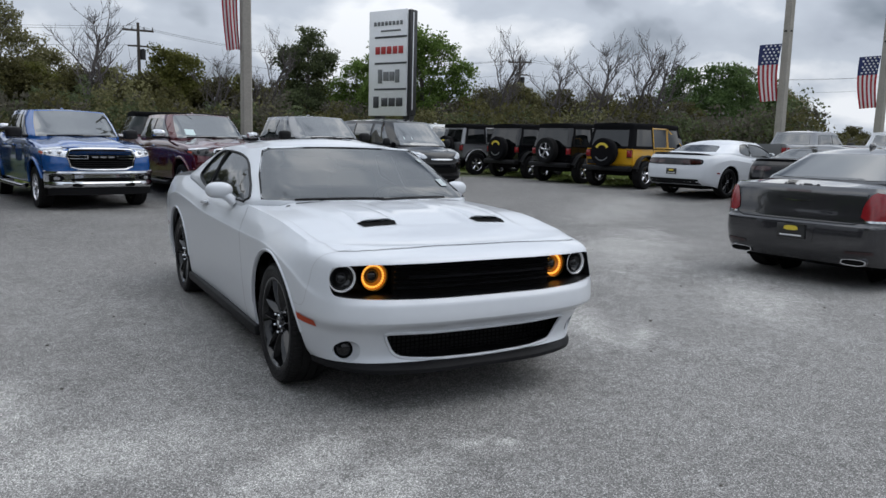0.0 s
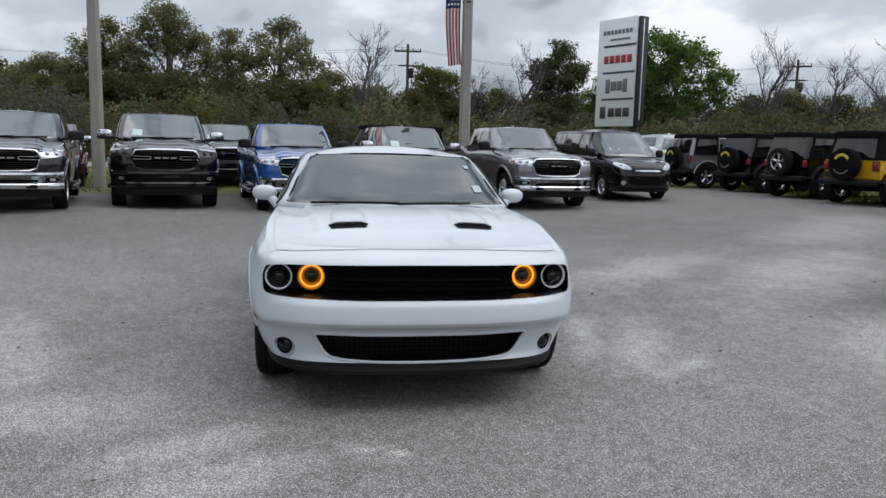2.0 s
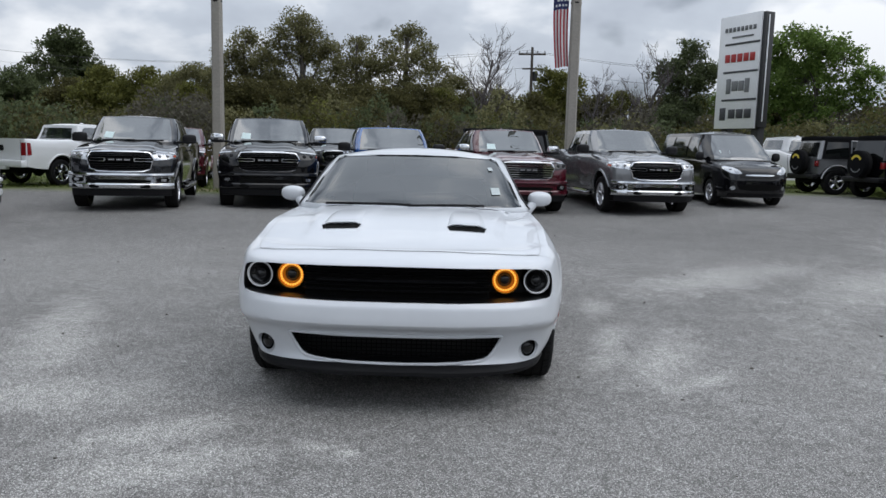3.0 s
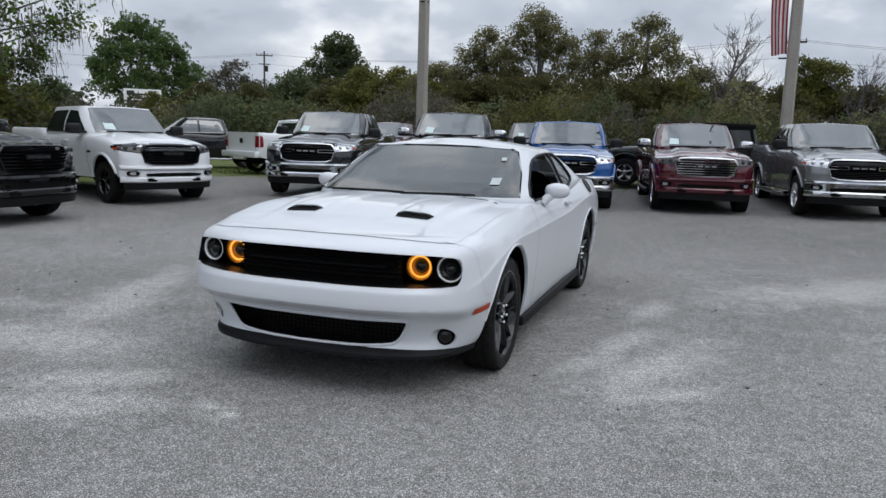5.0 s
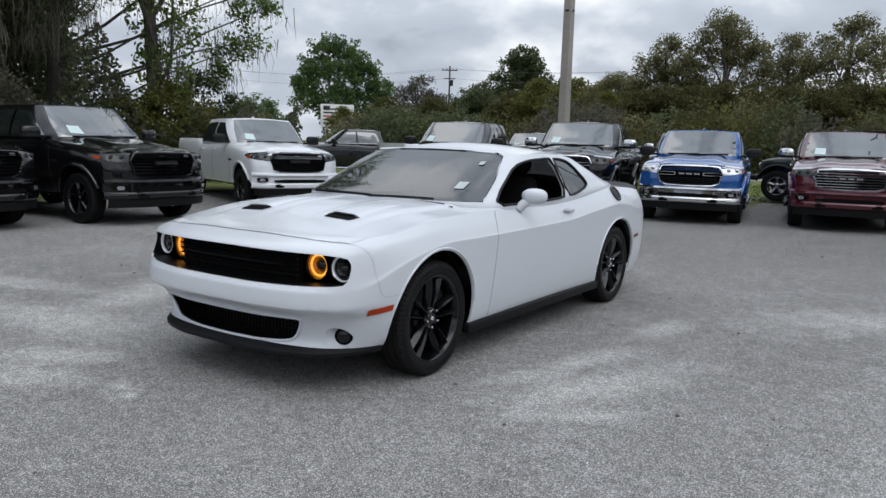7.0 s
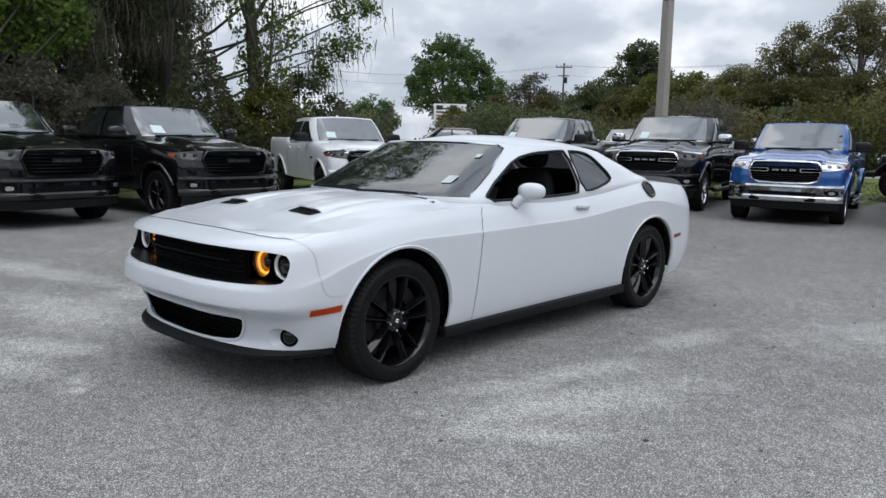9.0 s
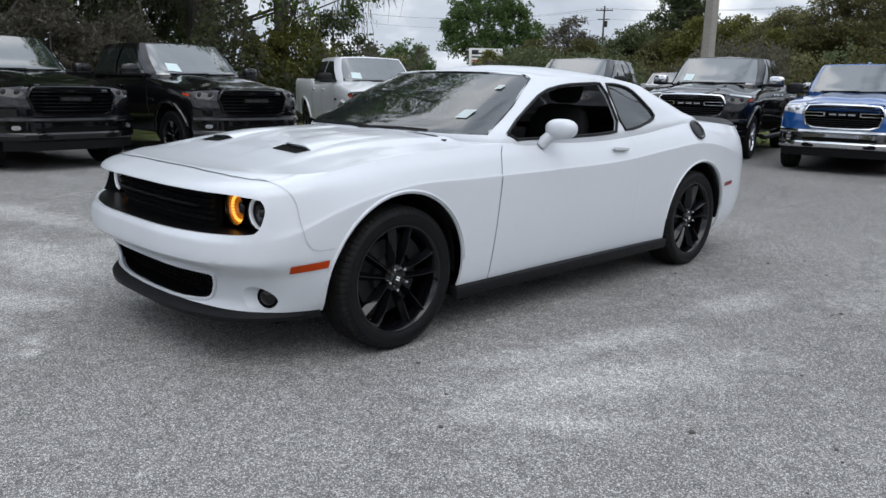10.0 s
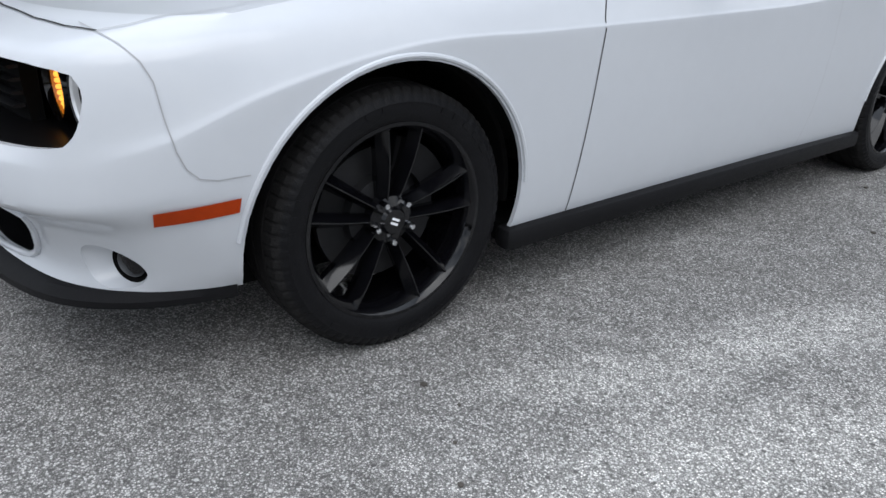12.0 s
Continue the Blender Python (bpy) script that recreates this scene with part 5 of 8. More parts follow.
def pickup(name, label, paint, style="bar", grille=None, bumper=None, trim=None, mirror=None, rim=None, sheet=True, steps=True, spokes="six", group="pickups parked along the lot"):
    grille, bumper, trim, mirror, rim = grille or CHROME, bumper or CHROME, trim or paint, mirror or SATIN, rim or ALLOY
    t = thing(name, label, "pickup truck", group)
    if not TRUCK_SKIN:
        raw = shell(truck_net(), truck_crown, 130, 26, 30, keep=lambda y: y < 1.0)
        TRUCK_SKIN["tree"] = bvh_of(raw)
        thicken(raw, 0.03)
        bmesh.ops.recalc_face_normals(raw, faces=raw.faces)
        ob = part("body", raw, paint)
        carve(ob, [lathe([(0.5 * s, 0.0001), (0.5 * s, 0.50), (1.3 * s, 0.50), (1.3 * s, 0.0001)], 40, centre=(0, ya, 0.44)) for s in (-1, 1) for ya in (0, 3.67)])
        TRUCK_SKIN["body"] = ob.data
        bpy.data.objects.remove(ob)
        cab = shell(cab_net(), roof_crown(0.042, 1.30, 2.86, 0.35), 80, 20, 20)
        TRUCK_SKIN["ctree"] = bvh_of(cab)
        ob = part("cab", cab, paint)
        TRUCK_SKIN["cab"] = ob.data
        bpy.data.objects.remove(ob)
        for key in ("body", "cab"):
            TRUCK_SKIN[key].use_fake_user = False
    tree, ctree = TRUCK_SKIN["tree"], TRUCK_SKIN["ctree"]
    for key in ("body", "cab"):
        o = new(key, TRUCK_SKIN[key])
        o.parent = t
        o.material_slots[0].link = "OBJECT"
        o.material_slots[0].material = paint
    # glass
    part("windshield", patch(ctree, "y", -1, [(-0.775, 1.362), (0, 1.367), (0.775, 1.362), (0.735, 1.63), (0.67, 1.86), (0.3, 1.882), (0, 1.885), (-0.3, 1.882), (-0.67, 1.86), (-0.735, 1.63)], 0.012, 0.05), GLASS, t, "large windshield that mirrors the cloudy sky")
    part("rear_window", patch(ctree, "y", 1, [(-0.68, 1.44), (0.68, 1.44), (0.60, 1.78), (-0.60, 1.78)], 0.012, 0.05), GLASS, t)
    for s in (-1, 1):
        part("front_door_window", patch(ctree, "x", s, [(0.98, 1.365), (1.24, 1.58), (1.48, 1.79), (1.85, 1.812), (1.90, 1.37)], 0.012, 0.05), GLASS, t)
        part("rear_door_window", patch(ctree, "x", s, [(1.97, 1.372), (1.93, 1.812), (2.58, 1.795), (2.68, 1.75), (2.80, 1.48), (2.80, 1.38)], 0.012, 0.05), GLASS, t)
        part("belt_trim", seam(ctree, "x", s, [(0.95, 1.352), (1.9, 1.358), (2.83, 1.366)], 0.018, 0.016, 0.06), CHROME if bumper is CHROME else SATIN, t)
        part("door_seam", seam(tree, "x", s, [(0.74, 1.20), (0.72, 0.9), (0.60, 0.5)], 0.012, 0.002, 0.08), SEAM, t)
        part("door_seam", seam(tree, "x", s, [(1.92, 1.22), (1.92, 0.5)], 0.012, 0.002, 0.1), SEAM, t)
        part("door_seam", seam(tree, "x", s, [(2.88, 1.23), (2.88, 1.0), (2.78, 0.5)], 0.02, 0.002, 0.1), SEAM, t)
        for y in (1.72, 2.68):
            l, n = cast(tree, "x", s, (y, 1.17))
            h = part("door_handle", moved(blob((0, 0, 0), (0.02, 0.11, 0.022), 4, 10), Matrix.Translation(l + n * 0.02)), CHROME if mirror is CHROME else trim, t)
        l, n = cast(tree, "x", s, (0.60, 0.98))
        part("fender_badge", moved(box(-0.004, 0.004, -0.09, 0.09, -0.02, 0.02), Matrix.Translation(l + n * 0.004)), ALLOY, t)
        # arch lips and liners
        for ya in (0, 3.67):
            pts = []
            for k in range(33):
                a = radians(-8 + 196 * k / 32)
                l, n = cast(tree, "x", s, (ya + 0.515 * math.cos(a), 0.44 + 0.515 * math.sin(a)))
                if l:
                    pts.append(l + n * 0.004)
            part("arch_flare", tube(pts, 0.03, 8), trim, t)
            part("wheel_liner", ring_sector(0.492, 0.51, s * 0.5, s * 0.975, (0, ya, 0.44), radians(-4), radians(184), 24), VOID, t)
            part("liner_wall", ring_sector(0.02, 0.50, s * 0.495, s * 0.5, (0, ya, 0.44), 0, math.pi, 16), VOID, t)
        # mirrors
        m = new("door_mirror")
        m.parent = t
        part("mirror_head", moved(blob((0, 0, 0), (0.15, 0.09, 0.10), 3.5, 18), pose(s * 1.13, 1.0, 1.44, 0, 0, s * 12)), mirror, m)
        part("mirror_lower_cap", moved(blob((0, 0, 0), (0.152, 0.092, 0.04), 3.5, 14), pose(s * 1.13, 1.0, 1.375, 0, 0, s * 12)), SATIN, m)
        part("mirror_arm", box(min(s * 0.86, s * 1.03), max(s * 0.86, s * 1.03), 0.97, 1.05, 1.345, 1.39, 0.015), SATIN, m)
        # headlamp
        hl = new("headlight")
        hl.parent = t
        out = [(s * 0.62, 0.985), (s * 0.99, 1.03), (s * 0.985, 1.115), (s * 0.60, 1.15), (s * 0.565, 1.08)]
        dark = bumper is not CHROME
        part("headlight_lens", patch(tree, "y", -1, out, 0.006, 0.07), LENSDK if dark else LENS, hl)
        part("headlight_side", patch(tree, "x", s, [(-0.66, 1.03), (-0.36, 1.075), (-0.33, 1.125), (-0.66, 1.115)], 0.006, 0.07), LENSDK if dark else LENS, hl)
        part("turn_signal", patch(tree, "x", s, [(-0.58, 1.045), (-0.42, 1.07), (-0.42, 1.10), (-0.58, 1.085)], 0.010, 0.07), MARKER, hl)
        for q in (0.72, 0.86):
            l, n = cast(tree, "y", -1, (s * q, 1.075))
            part("projector", moved(lathe([(-0.012, 0.0001), (-0.01, 0.025), (0.0, 0.04)], 18, "y"), Matrix.Translation(l + n * 0.012)), ALLOY if not dark else BRAKE, hl)
        if steps:
            part("side_step", join(tube([(s * 1.02, 0.62, 0.40), (s * 1.06, 0.72, 0.37), (s * 1.06, 3.0, 0.37), (s * 1.02, 3.1, 0.40)], 0.045, 10), box(s * 0.85, s * 1.04, 0.9, 0.95, 0.36, 0.42), box(s * 0.85, s * 1.04, 2.8, 2.85, 0.36, 0.42)), ALLOY if bumper is CHROME else SATIN, t, "tubular side step")
        # tail lamp
        part("tail_light", join(patch(tree, "y", 1, [(s * 0.80, 0.92), (s * 0.97, 0.92), (s * 0.97, 1.30), (s * 0.82, 1.30)], 0.01, 0.1), patch(tree, "x", s, [(4.72, 0.94), (4.85, 0.92), (4.85, 1.30), (4.75, 1.29)], 0.01, 0.08)), REDLENS, t, "red tail lamp")
    # grille
    def front_ring(poly, w, depth, m, nm, parent, y_off=0.0):
        inn = [(x * (1 - w / 0.6), 0.98 + (z - 0.98) * (1 - w / 0.2)) for x, z in poly]
        bm = bmesh.new()
        n = len(poly)
        rows = []
        for (x, z), (xi, zi) in zip(poly, inn):
            def at(px, pz, d):
                return (px, -0.885 + 0.09 * (abs(px) / 0.7) ** 2.5 + 0.10 * max(0, pz - 0.95) - d + y_off, pz)
            rows.append([bm.verts.new(at(x, z, -0.03)), bm.verts.new(at(x, z, depth * 0.7)), bm.verts.new(at((x + xi) / 2, (z + zi) / 2, depth)), bm.verts.new(at(xi, zi, depth * 0.5)), bm.verts.new(at(xi, zi, -0.03))])
        for i in range(n):
            a, b = rows[i], rows[(i + 1) % n]
            for k in range(4):
                bm.faces.new((a[k], b[k], b[k + 1], a[k + 1]))
        bmesh.ops.recalc_face_normals(bm, faces=bm.faces)
        return part(nm, bm, m, parent)
    g = new("grille")
    g.parent = t
    outline = smooth_poly([(-0.56, 0.77), (0, 0.755), (0.56, 0.77), (0.605, 0.95), (0.64, 1.02), (0.575, 1.145), (0.52, 1.165), (0, 1.175), (-0.52, 1.165), (-0.575, 1.145), (-0.64, 1.02), (-0.605, 0.95)], 1)
    part("grille_insert", patch(tree, "y", -1, [(x * 0.97, 0.98 + (z - 0.98) * 0.95) for x, z in outline], 0.006, 0.1), VOID, g, "black grille insert")
    front_ring(outline, 0.034, 0.045, grille, "grille_surround", g)

    part("brow_strip", seam(tree, "y", -1, [(-0.97, 1.128), (-0.62, 1.163), (-0.3, 1.168), (0, 1.168), (0.3, 1.168), (0.62, 1.163), (0.97, 1.128)], 0.022, 0.012, 0.05), grille, g)

    def bar(x0, x1, z, h, m, nm, d=0.035):
        bm = bmesh.new()
        rows = []
        for k in range(9):
            x = x0 + (x1 - x0) * k / 8
            y = -0.885 + 0.09 * (abs(x) / 0.7) ** 2.5 + 0.10 * max(0, z - 0.95)
            rows.append([bm.verts.new(p) for p in ((x, y, z - h), (x, y - d, z - h * 0.6), (x, y - d, z + h * 0.6), (x, y, z + h))])
        for a, b in zip(rows[:-1], rows[1:]):
            for i in range(3):
                bm.faces.new((a[i], b[i], b[i + 1], a[i + 1]))
        bm.faces.new(rows[0][::-1])
        bm.faces.new(rows[-1])
        bmesh.ops.recalc_face_normals(bm, faces=bm.faces)
        return part(nm, bm, m, g)
    if style == "bar":
        for s in (-1, 1):
            bar(s * 0.27, s * 0.585, 1.028, 0.010, grille, "grille_crossbar", 0.05)
            bar(s * 0.27, s * 0.585, 0.972, 0.010, grille, "grille_crossbar", 0.05)
            bar(s * 0.262, s * 0.285, 1.0, 0.036, grille, "grille_crossbar", 0.05)
        for z in (0.81, 0.845, 0.88, 0.915, 1.075, 1.11):
            bar(-0.54, 0.54, z, 0.006, SATIN, "grille_slat")
        bar(-0.225, 0.225, 1.0, 0.036, VOID, "emblem_plate", 0.045)
        for x in (-0.145, 0.0, 0.145):
            bar(x - 0.055, x + 0.055, 1.0, 0.024, ALLOY, "emblem_block", 0.055)
    elif style == "slat":
        for k in range(7):
            z = 0.835 + 0.05 * k
            hw = 0.555 + 0.03 * math.sin(math.pi * k / 6)
            bar(-hw, hw, z, 0.011, grille, "grille_slat", 0.045)
        bar(-0.22, 0.22, 0.99, 0.045, SATIN, "emblem_plate", 0.055)
        for x in (-0.14, 0.0, 0.14):
            bar(x - 0.052, x + 0.052, 0.99, 0.026, ALLOY if grille is CHROME else BRAKE, "emblem_block", 0.062)
    # front bumper
    b = new("front_bumper")
    b.parent = t

    def bump(prof, m, nm, half=0.985, cut=None):
        bm = bmesh.new()
        rows = []
        for k in range(33):
            x = -half + 2 * half * k / 32
            y = -0.945 + 0.30 * (abs(x) / 0.985) ** 3.6
            rows.append([bm.verts.new((x, y - d, z)) for d, z in prof])
        for p, q in zip(rows[:-1], rows[1:]):
            for i in range(len(prof) - 1):
                bm.faces.new((p[i], q[i], q[i + 1], p[i + 1]))
        bmesh.ops.recalc_face_normals(bm, faces=bm.faces)
        return part(nm, bm, m, b)
    bump([(-0.10, 0.755), (0.0, 0.75), (0.045, 0.733), (0.055, 0.70), (0.03, 0.675), (-0.06, 0.67)], bumper, "bumper_top_bar")
    bump([(-0.08, 0.68), (0.0, 0.675), (0.005, 0.53), (-0.06, 0.52)], bumper, "bumper_face")
    bump([(-0.06, 0.54), (0.02, 0.535), (0.035, 0.51), (0.03, 0.45), (0.0, 0.425), (-0.10, 0.42)], bumper, "bumper_lower_bar")
    bump([(-0.03, 0.44), (0.0, 0.41), (-0.02, 0.29), (-0.25, 0.27)], PLASTIC, "chin_spoiler", 0.93)
    # black blocks paint the shade of lamp recesses, hook openings and intake
    for s in (-1, 1):
        bump_y = -0.945 + 0.30 * (0.80 / 0.985) ** 3.6
        part("fog_recess", moved(prism(smooth_poly([(-0.115, -0.045), (0.115, -0.045), (0.115, 0.045), (-0.115, 0.045)], 1), "y", -0.03, 0.02), pose(s * 0.79, bump_y - 0.012, 0.605, 0, 0, s * 28)), VOID, b)
        part("fog_lamp", moved(prism(smooth_poly([(-0.055, -0.03), (0.055, -0.03), (0.055, 0.03), (-0.055, 0.03)], 1), "y", -0.035, 0.0), pose(s * 0.79, bump_y - 0.014, 0.605, 0, 0, s * 28)), LENS, b, "small rectangular fog lamp")
        hy = -0.945 + 0.30 * (0.5 / 0.985) ** 3.6
        part("tow_hook_opening", moved(prism(smooth_poly([(-0.10, -0.035), (0.10, -0.035), (0.085, 0.035), (-0.085, 0.035)], 1), "y", -0.006, 0.03), pose(s * 0.47, hy - 0.034, 0.482, 0, 0, s * 6)), VOID, b)
    part("bumper_intake", prism(smooth_poly([(-0.56, 0.545), (0.56, 0.545), (0.58, 0.615), (-0.58, 0.615)], 1), "y", -0.960, -0.9), VOID, b)
    # tailgate, rear bumper, underside, cabin
    part("tailgate_seam", seam(tree, "y", 1, [(-0.79, 0.72), (-0.79, 1.38)], 0.015, 0.004, 0.1), SEAM, t)
    part("tailgate_seam", seam(tree, "y", 1, [(0.79, 0.72), (0.79, 1.38)], 0.015, 0.004, 0.1), SEAM, t)
    part("tailgate_handle", prism(smooth_poly([(-0.10, 1.05), (0.10, 1.05), (0.08, 1.22), (-0.08, 1.22)], 1), "y", 4.88, 4.915), SATIN, t)
    part("rear_bumper", join(box(-0.98, 0.98, 4.86, 5.06, 0.58, 0.78, 0.03), box(-0.3, 0.3, 4.9, 5.05, 0.5, 0.6, 0.02)), bumper, t)
    part("bed_floor", box(-0.95, 0.95, 3.05, 4.85, 0.85, 0.89), PLASTIC, t)
    part("bed_front_wall", box(-0.95, 0.95, 3.04, 3.08, 0.8, 1.37), paint, t)
    part("underbody", box(-0.55, 0.55, -0.7, 4.8, 0.38, 0.62, 0.05), VOID, t)
    part("rocker_panel", box(-0.93, 0.93, 0.55, 3.1, 0.44, 0.52), VOID, t)
    part("axle", join(tube([(-0.8, 0, 0.42), (0.8, 0, 0.42)], 0.05, 8), tube([(-0.8, 3.67, 0.42), (0.8, 3.67, 0.42)], 0.06, 8), blob((0, 3.67, 0.42), (0.17, 0.17, 0.17), 2)), SATIN, t)
    part("antenna_fin", blob((0, 1.95, 1.94), (0.03, 0.08, 0.035), 2, 10), paint, t)
    for x0, x1 in ((-0.6, 0.05), (0.0, 0.62)):
        pts = []
        for q in np.linspace(0, 1, 5):
            l, n = cast(ctree, "y", -1, (x0 + (x1 - x0) * q, 1.372 + 0.015 * q))
            pts.append(l + n * 0.026)
        part("wiper", tube(pts, 0.011, 5), SATIN, t)
    if sheet:
        l, n = cast(ctree, "y", -1, (-0.48, 1.50))
        part("price_sheet", patch(ctree, "y", -1, [(-0.60, 1.42), (-0.40, 1.41), (-0.39, 1.54), (-0.575, 1.55)], 0.018, 0.05), PAPER, t, "pale price sheet behind the glass")
    for s in (-1, 1):
        for ya in (0, 3.67):
            wheel(t, s * 0.87, ya, 0.405, 0.27, 0.262, rim, spokes, 24, s, detail=False)
    return t


def stand(ob, x, y, yaw, size=1.0):
    ob.matrix_basis = pose(x, y, rise(x, y), 0, 0, yaw) @ Matrix.Scale(size, 4)
    return ob


big_grey = pickup("pickup_truck", "dark grey pickup with a chrome barred grille and chrome bumper", DKGREY, "bar")
stand(big_grey, -6.46, 9.31, 13.9, 1.0)
black_mesh = pickup("pickup_truck", "gloss black pickup with a chrome-framed grille and black bumper", BLACKP, "bar", bumper=BLACKP, mirror=CHROME)
stand(black_mesh, -3.97, 11.14, 13.0, 1.08)
blue_truck = pickup("pickup_truck", "bright blue pickup with chrome bumper and barred grille", BLUE, "bar", sheet=False)
stand(blue_truck, -0.98, 10.80, 10.9, 1.0)
maroon_truck = pickup("pickup_truck", "maroon pickup with a slatted chrome grille and chrome mirrors", MAROON, "slat", bumper=MAROON, mirror=CHROME)
stand(maroon_truck, 1.83, 11.41, 9.7, 1.0)
grey_truck = pickup("pickup_truck", "metallic grey pickup with chrome bumper and chrome step bars", GREY, "bar", sheet=False)
stand(grey_truck, 4.71, 11.34, 8.4, 1.0)
white_truck = pickup("pickup_truck", "white pickup with black slatted grille and black wheels", WHITE2, "slat", grille=GLOSSBLACK, bumper=WHITE2, rim=GLOSSBLACK, steps=False, mirror=SATIN)
stand(white_truck, -9.17, 7.02, 68.1, 1.03)
black_truck = pickup("pickup_truck", "black pickup with black slatted grille and black wheels", BLACKP, "slat", grille=GLOSSBLACK, bumper=BLACKP, rim=GLOSSBLACK, steps=False, mirror=BLACKP)
stand(black_truck, -8.74, 2.86, 92.8, 1.06)
black_truck2 = copy_thing(black_truck, pose(0, 0, 0))
tagged(black_truck2, "black pickup with chrome bumper line and sunlit windshield")
stand(black_truck2, -9.28, 0.05, 98.7, 1.06)


# ---- off-roaders, van, saloon, further cars ----
def offroader(label, paint, roof_mat, cover=True, frames=None, rim=None):
    j = thing("offroader", label, "off-road vehicle", "off-roaders in a row")
    frames = frames or paint
    rim = rim or ALLOY
    # tub and bonnet
    tub = prism([(-0.98, 0.60), (-0.60, 0.52), (1.0, 0.52), (1.05, 0.62), (1.95, 0.62), (2.06, 0.66), (2.08, 1.14), (-0.98, 1.14)], "x", -0.79, 0.79)
    bmesh.ops.bevel(tub, geom=tub.edges[:], offset=0.025, segments=2, affect="EDGES")
    part("tub", tub, paint, j)
    net = []
    for v, kx in ((0, 1.0), (0.7, 1.0), (0.93, 0.97), (1.0, 0.90)):
        net.append([(x * kx, y + 0.03 * v * (y < -1.9), 0.66 + v * (zt - 0.66)) for x, y, zt in ((0, -2.02, 1.06), (0.4, -2.01, 1.06), (0.57, -1.97, 1.06), (0.60, -1.85, 1.08), (0.70, -1.0, 1.15), (0.68, -0.9, 1.15), (0.4, -0.88, 1.15), (0, -0.88, 1.15))])
    part("bonnet", shell(net, lambda x, y, u: 0.03 * (1 - u * u) * min(1, max(0, (y + 2.0) * 6)), 50, 10, 12), paint, j)
    # cabin: frame with glass and roof
    base = [(0, -0.92, 1.13), (0.5, -0.91, 1.13), (0.74, -0.88, 1.13), (0.785, -0.7, 1.13), (0.785, 0.5, 1.13), (0.785, 1.9, 1.13), (0.76, 2.05, 1.13), (0.5, 2.07, 1.13), (0, 2.07, 1.13)]
    top = [(0, -0.55, 1.76), (0.5, -0.54, 1.76), (0.65, -0.52, 1.755), (0.69, -0.4, 1.755), (0.695, 0.5, 1.765), (0.69, 1.75, 1.755), (0.67, 1.9, 1.75), (0.5, 1.93, 1.75), (0, 1.93, 1.75)]
    cn = [[tuple(np.array(b) * (1 - v) + np.array(t) * v) for b, t in zip(base, top)] for v in (0, 0.5, 1.0)]
    cb = shell(cn, lambda x, y, u: 0.0, 60, 10, 8)
    ct = bvh_of(cb)
    part("cabin_frame", cb, frames, j)
    rn = [[(x * k, y * 1.0 + (0.02 if y > 1 else -0.02) * (k > 0.99), z + dz) for x, y, z in top] for k, dz in ((1.015, -0.03), (1.02, 0.03), (1.0, 0.075), (0.96, 0.10))]
    part("roof", shell(rn, lambda x, y, u: 0.02 * (1 - u * u), 60, 10, 12), roof_mat, j, "black roof")
    part("windshield", patch(ct, "y", -1, [(-0.68, 1.2), (0.68, 1.2), (0.61, 1.70), (-0.61, 1.70)], 0.005, 0.2), DARKGLASS, j)
    part("rear_window", patch(ct, "y", 1, [(-0.62, 1.2), (0.62, 1.2), (0.57, 1.66), (-0.57, 1.66)], 0.006, 0.2), DARKGLASS, j)
    for s in (-1, 1):
        for a, b in ((-0.70, 0.18), (0.26, 0.98)):
            part("door_window", patch(ct, "x", s, [(a + 0.02, 1.19), (a + 0.10 if a < 0 else a, 1.70), (b, 1.70), (b, 1.19)], 0.006, 0.2), DARKGLASS, j)
        for a, b in ((-0.70, 0.18), (0.26, 0.98)):
            rim_ = [cast(ct, "x", s, p) for p in ((a, 1.165), (a + 0.10 if a < 0 else a - 0.02, 1.725), (b + 0.025, 1.725), (b + 0.025, 1.165))]
            pts = [l + n * 0.006 for l, n in rim_ if l]
            part("door_frame", tube(pts + pts[:1], 0.024, 5, False), paint, j)
        part("soft_quarter", patch(ct, "x", s, [(1.03, 1.14), (1.03, 1.745), (1.86, 1.74), (1.98, 1.14)], 0.004, 0.2), roof_mat, j)
        part("quarter_window", patch(ct, "x", s, [(1.10, 1.21), (1.10, 1.68), (1.78, 1.68), (1.88, 1.21)], 0.009, 0.2), DARKGLASS, j)
        for y0, y1 in ((-1.5, -1.5), (1.5, 1.5)):
            part("fender_flare", join(ring_sector(0.50, 0.53, s * 0.62, s * 0.935, (0, y0, 0.42), radians(18), radians(162), 16)), SATIN if paint is not GREY else paint, j)
            part("flare_lip", tube([(s * 0.93, y0 + 0.52 * math.cos(radians(a)), 0.42 + 0.52 * math.sin(radians(a))) for a in range(10, 171, 10)], 0.028, 8), paint if paint is GREY or paint is SILVERG else SATIN, j)
            wheel(j, s * 0.80, y0, 0.40, 0.255, 0.235, rim, "five", 22, s, detail=False)
        part("door_seam", box(s * 0.788, s * 0.793, 0.20, 0.215, 0.58, 1.13), SEAM, j)
        part("door_seam", box(s * 0.788, s * 0.793, 0.985, 1.0, 0.62, 1.13), SEAM, j)
        part("tail_light", box(s * 0.62, s * 0.775, 2.06, 2.12, 0.90, 1.08, 0.015), REDLENS, j, "square red tail lamp")
        for z in (0.88, 1.08):
            part("tail_light_trim", box(s * 0.61, s * 0.785, 2.055, 2.105, z, z + 0.02), SATIN, j)
        part("rock_rail", box(s * 0.72, s * 0.84, -0.95, 0.95, 0.44, 0.53, 0.02), SATIN, j)
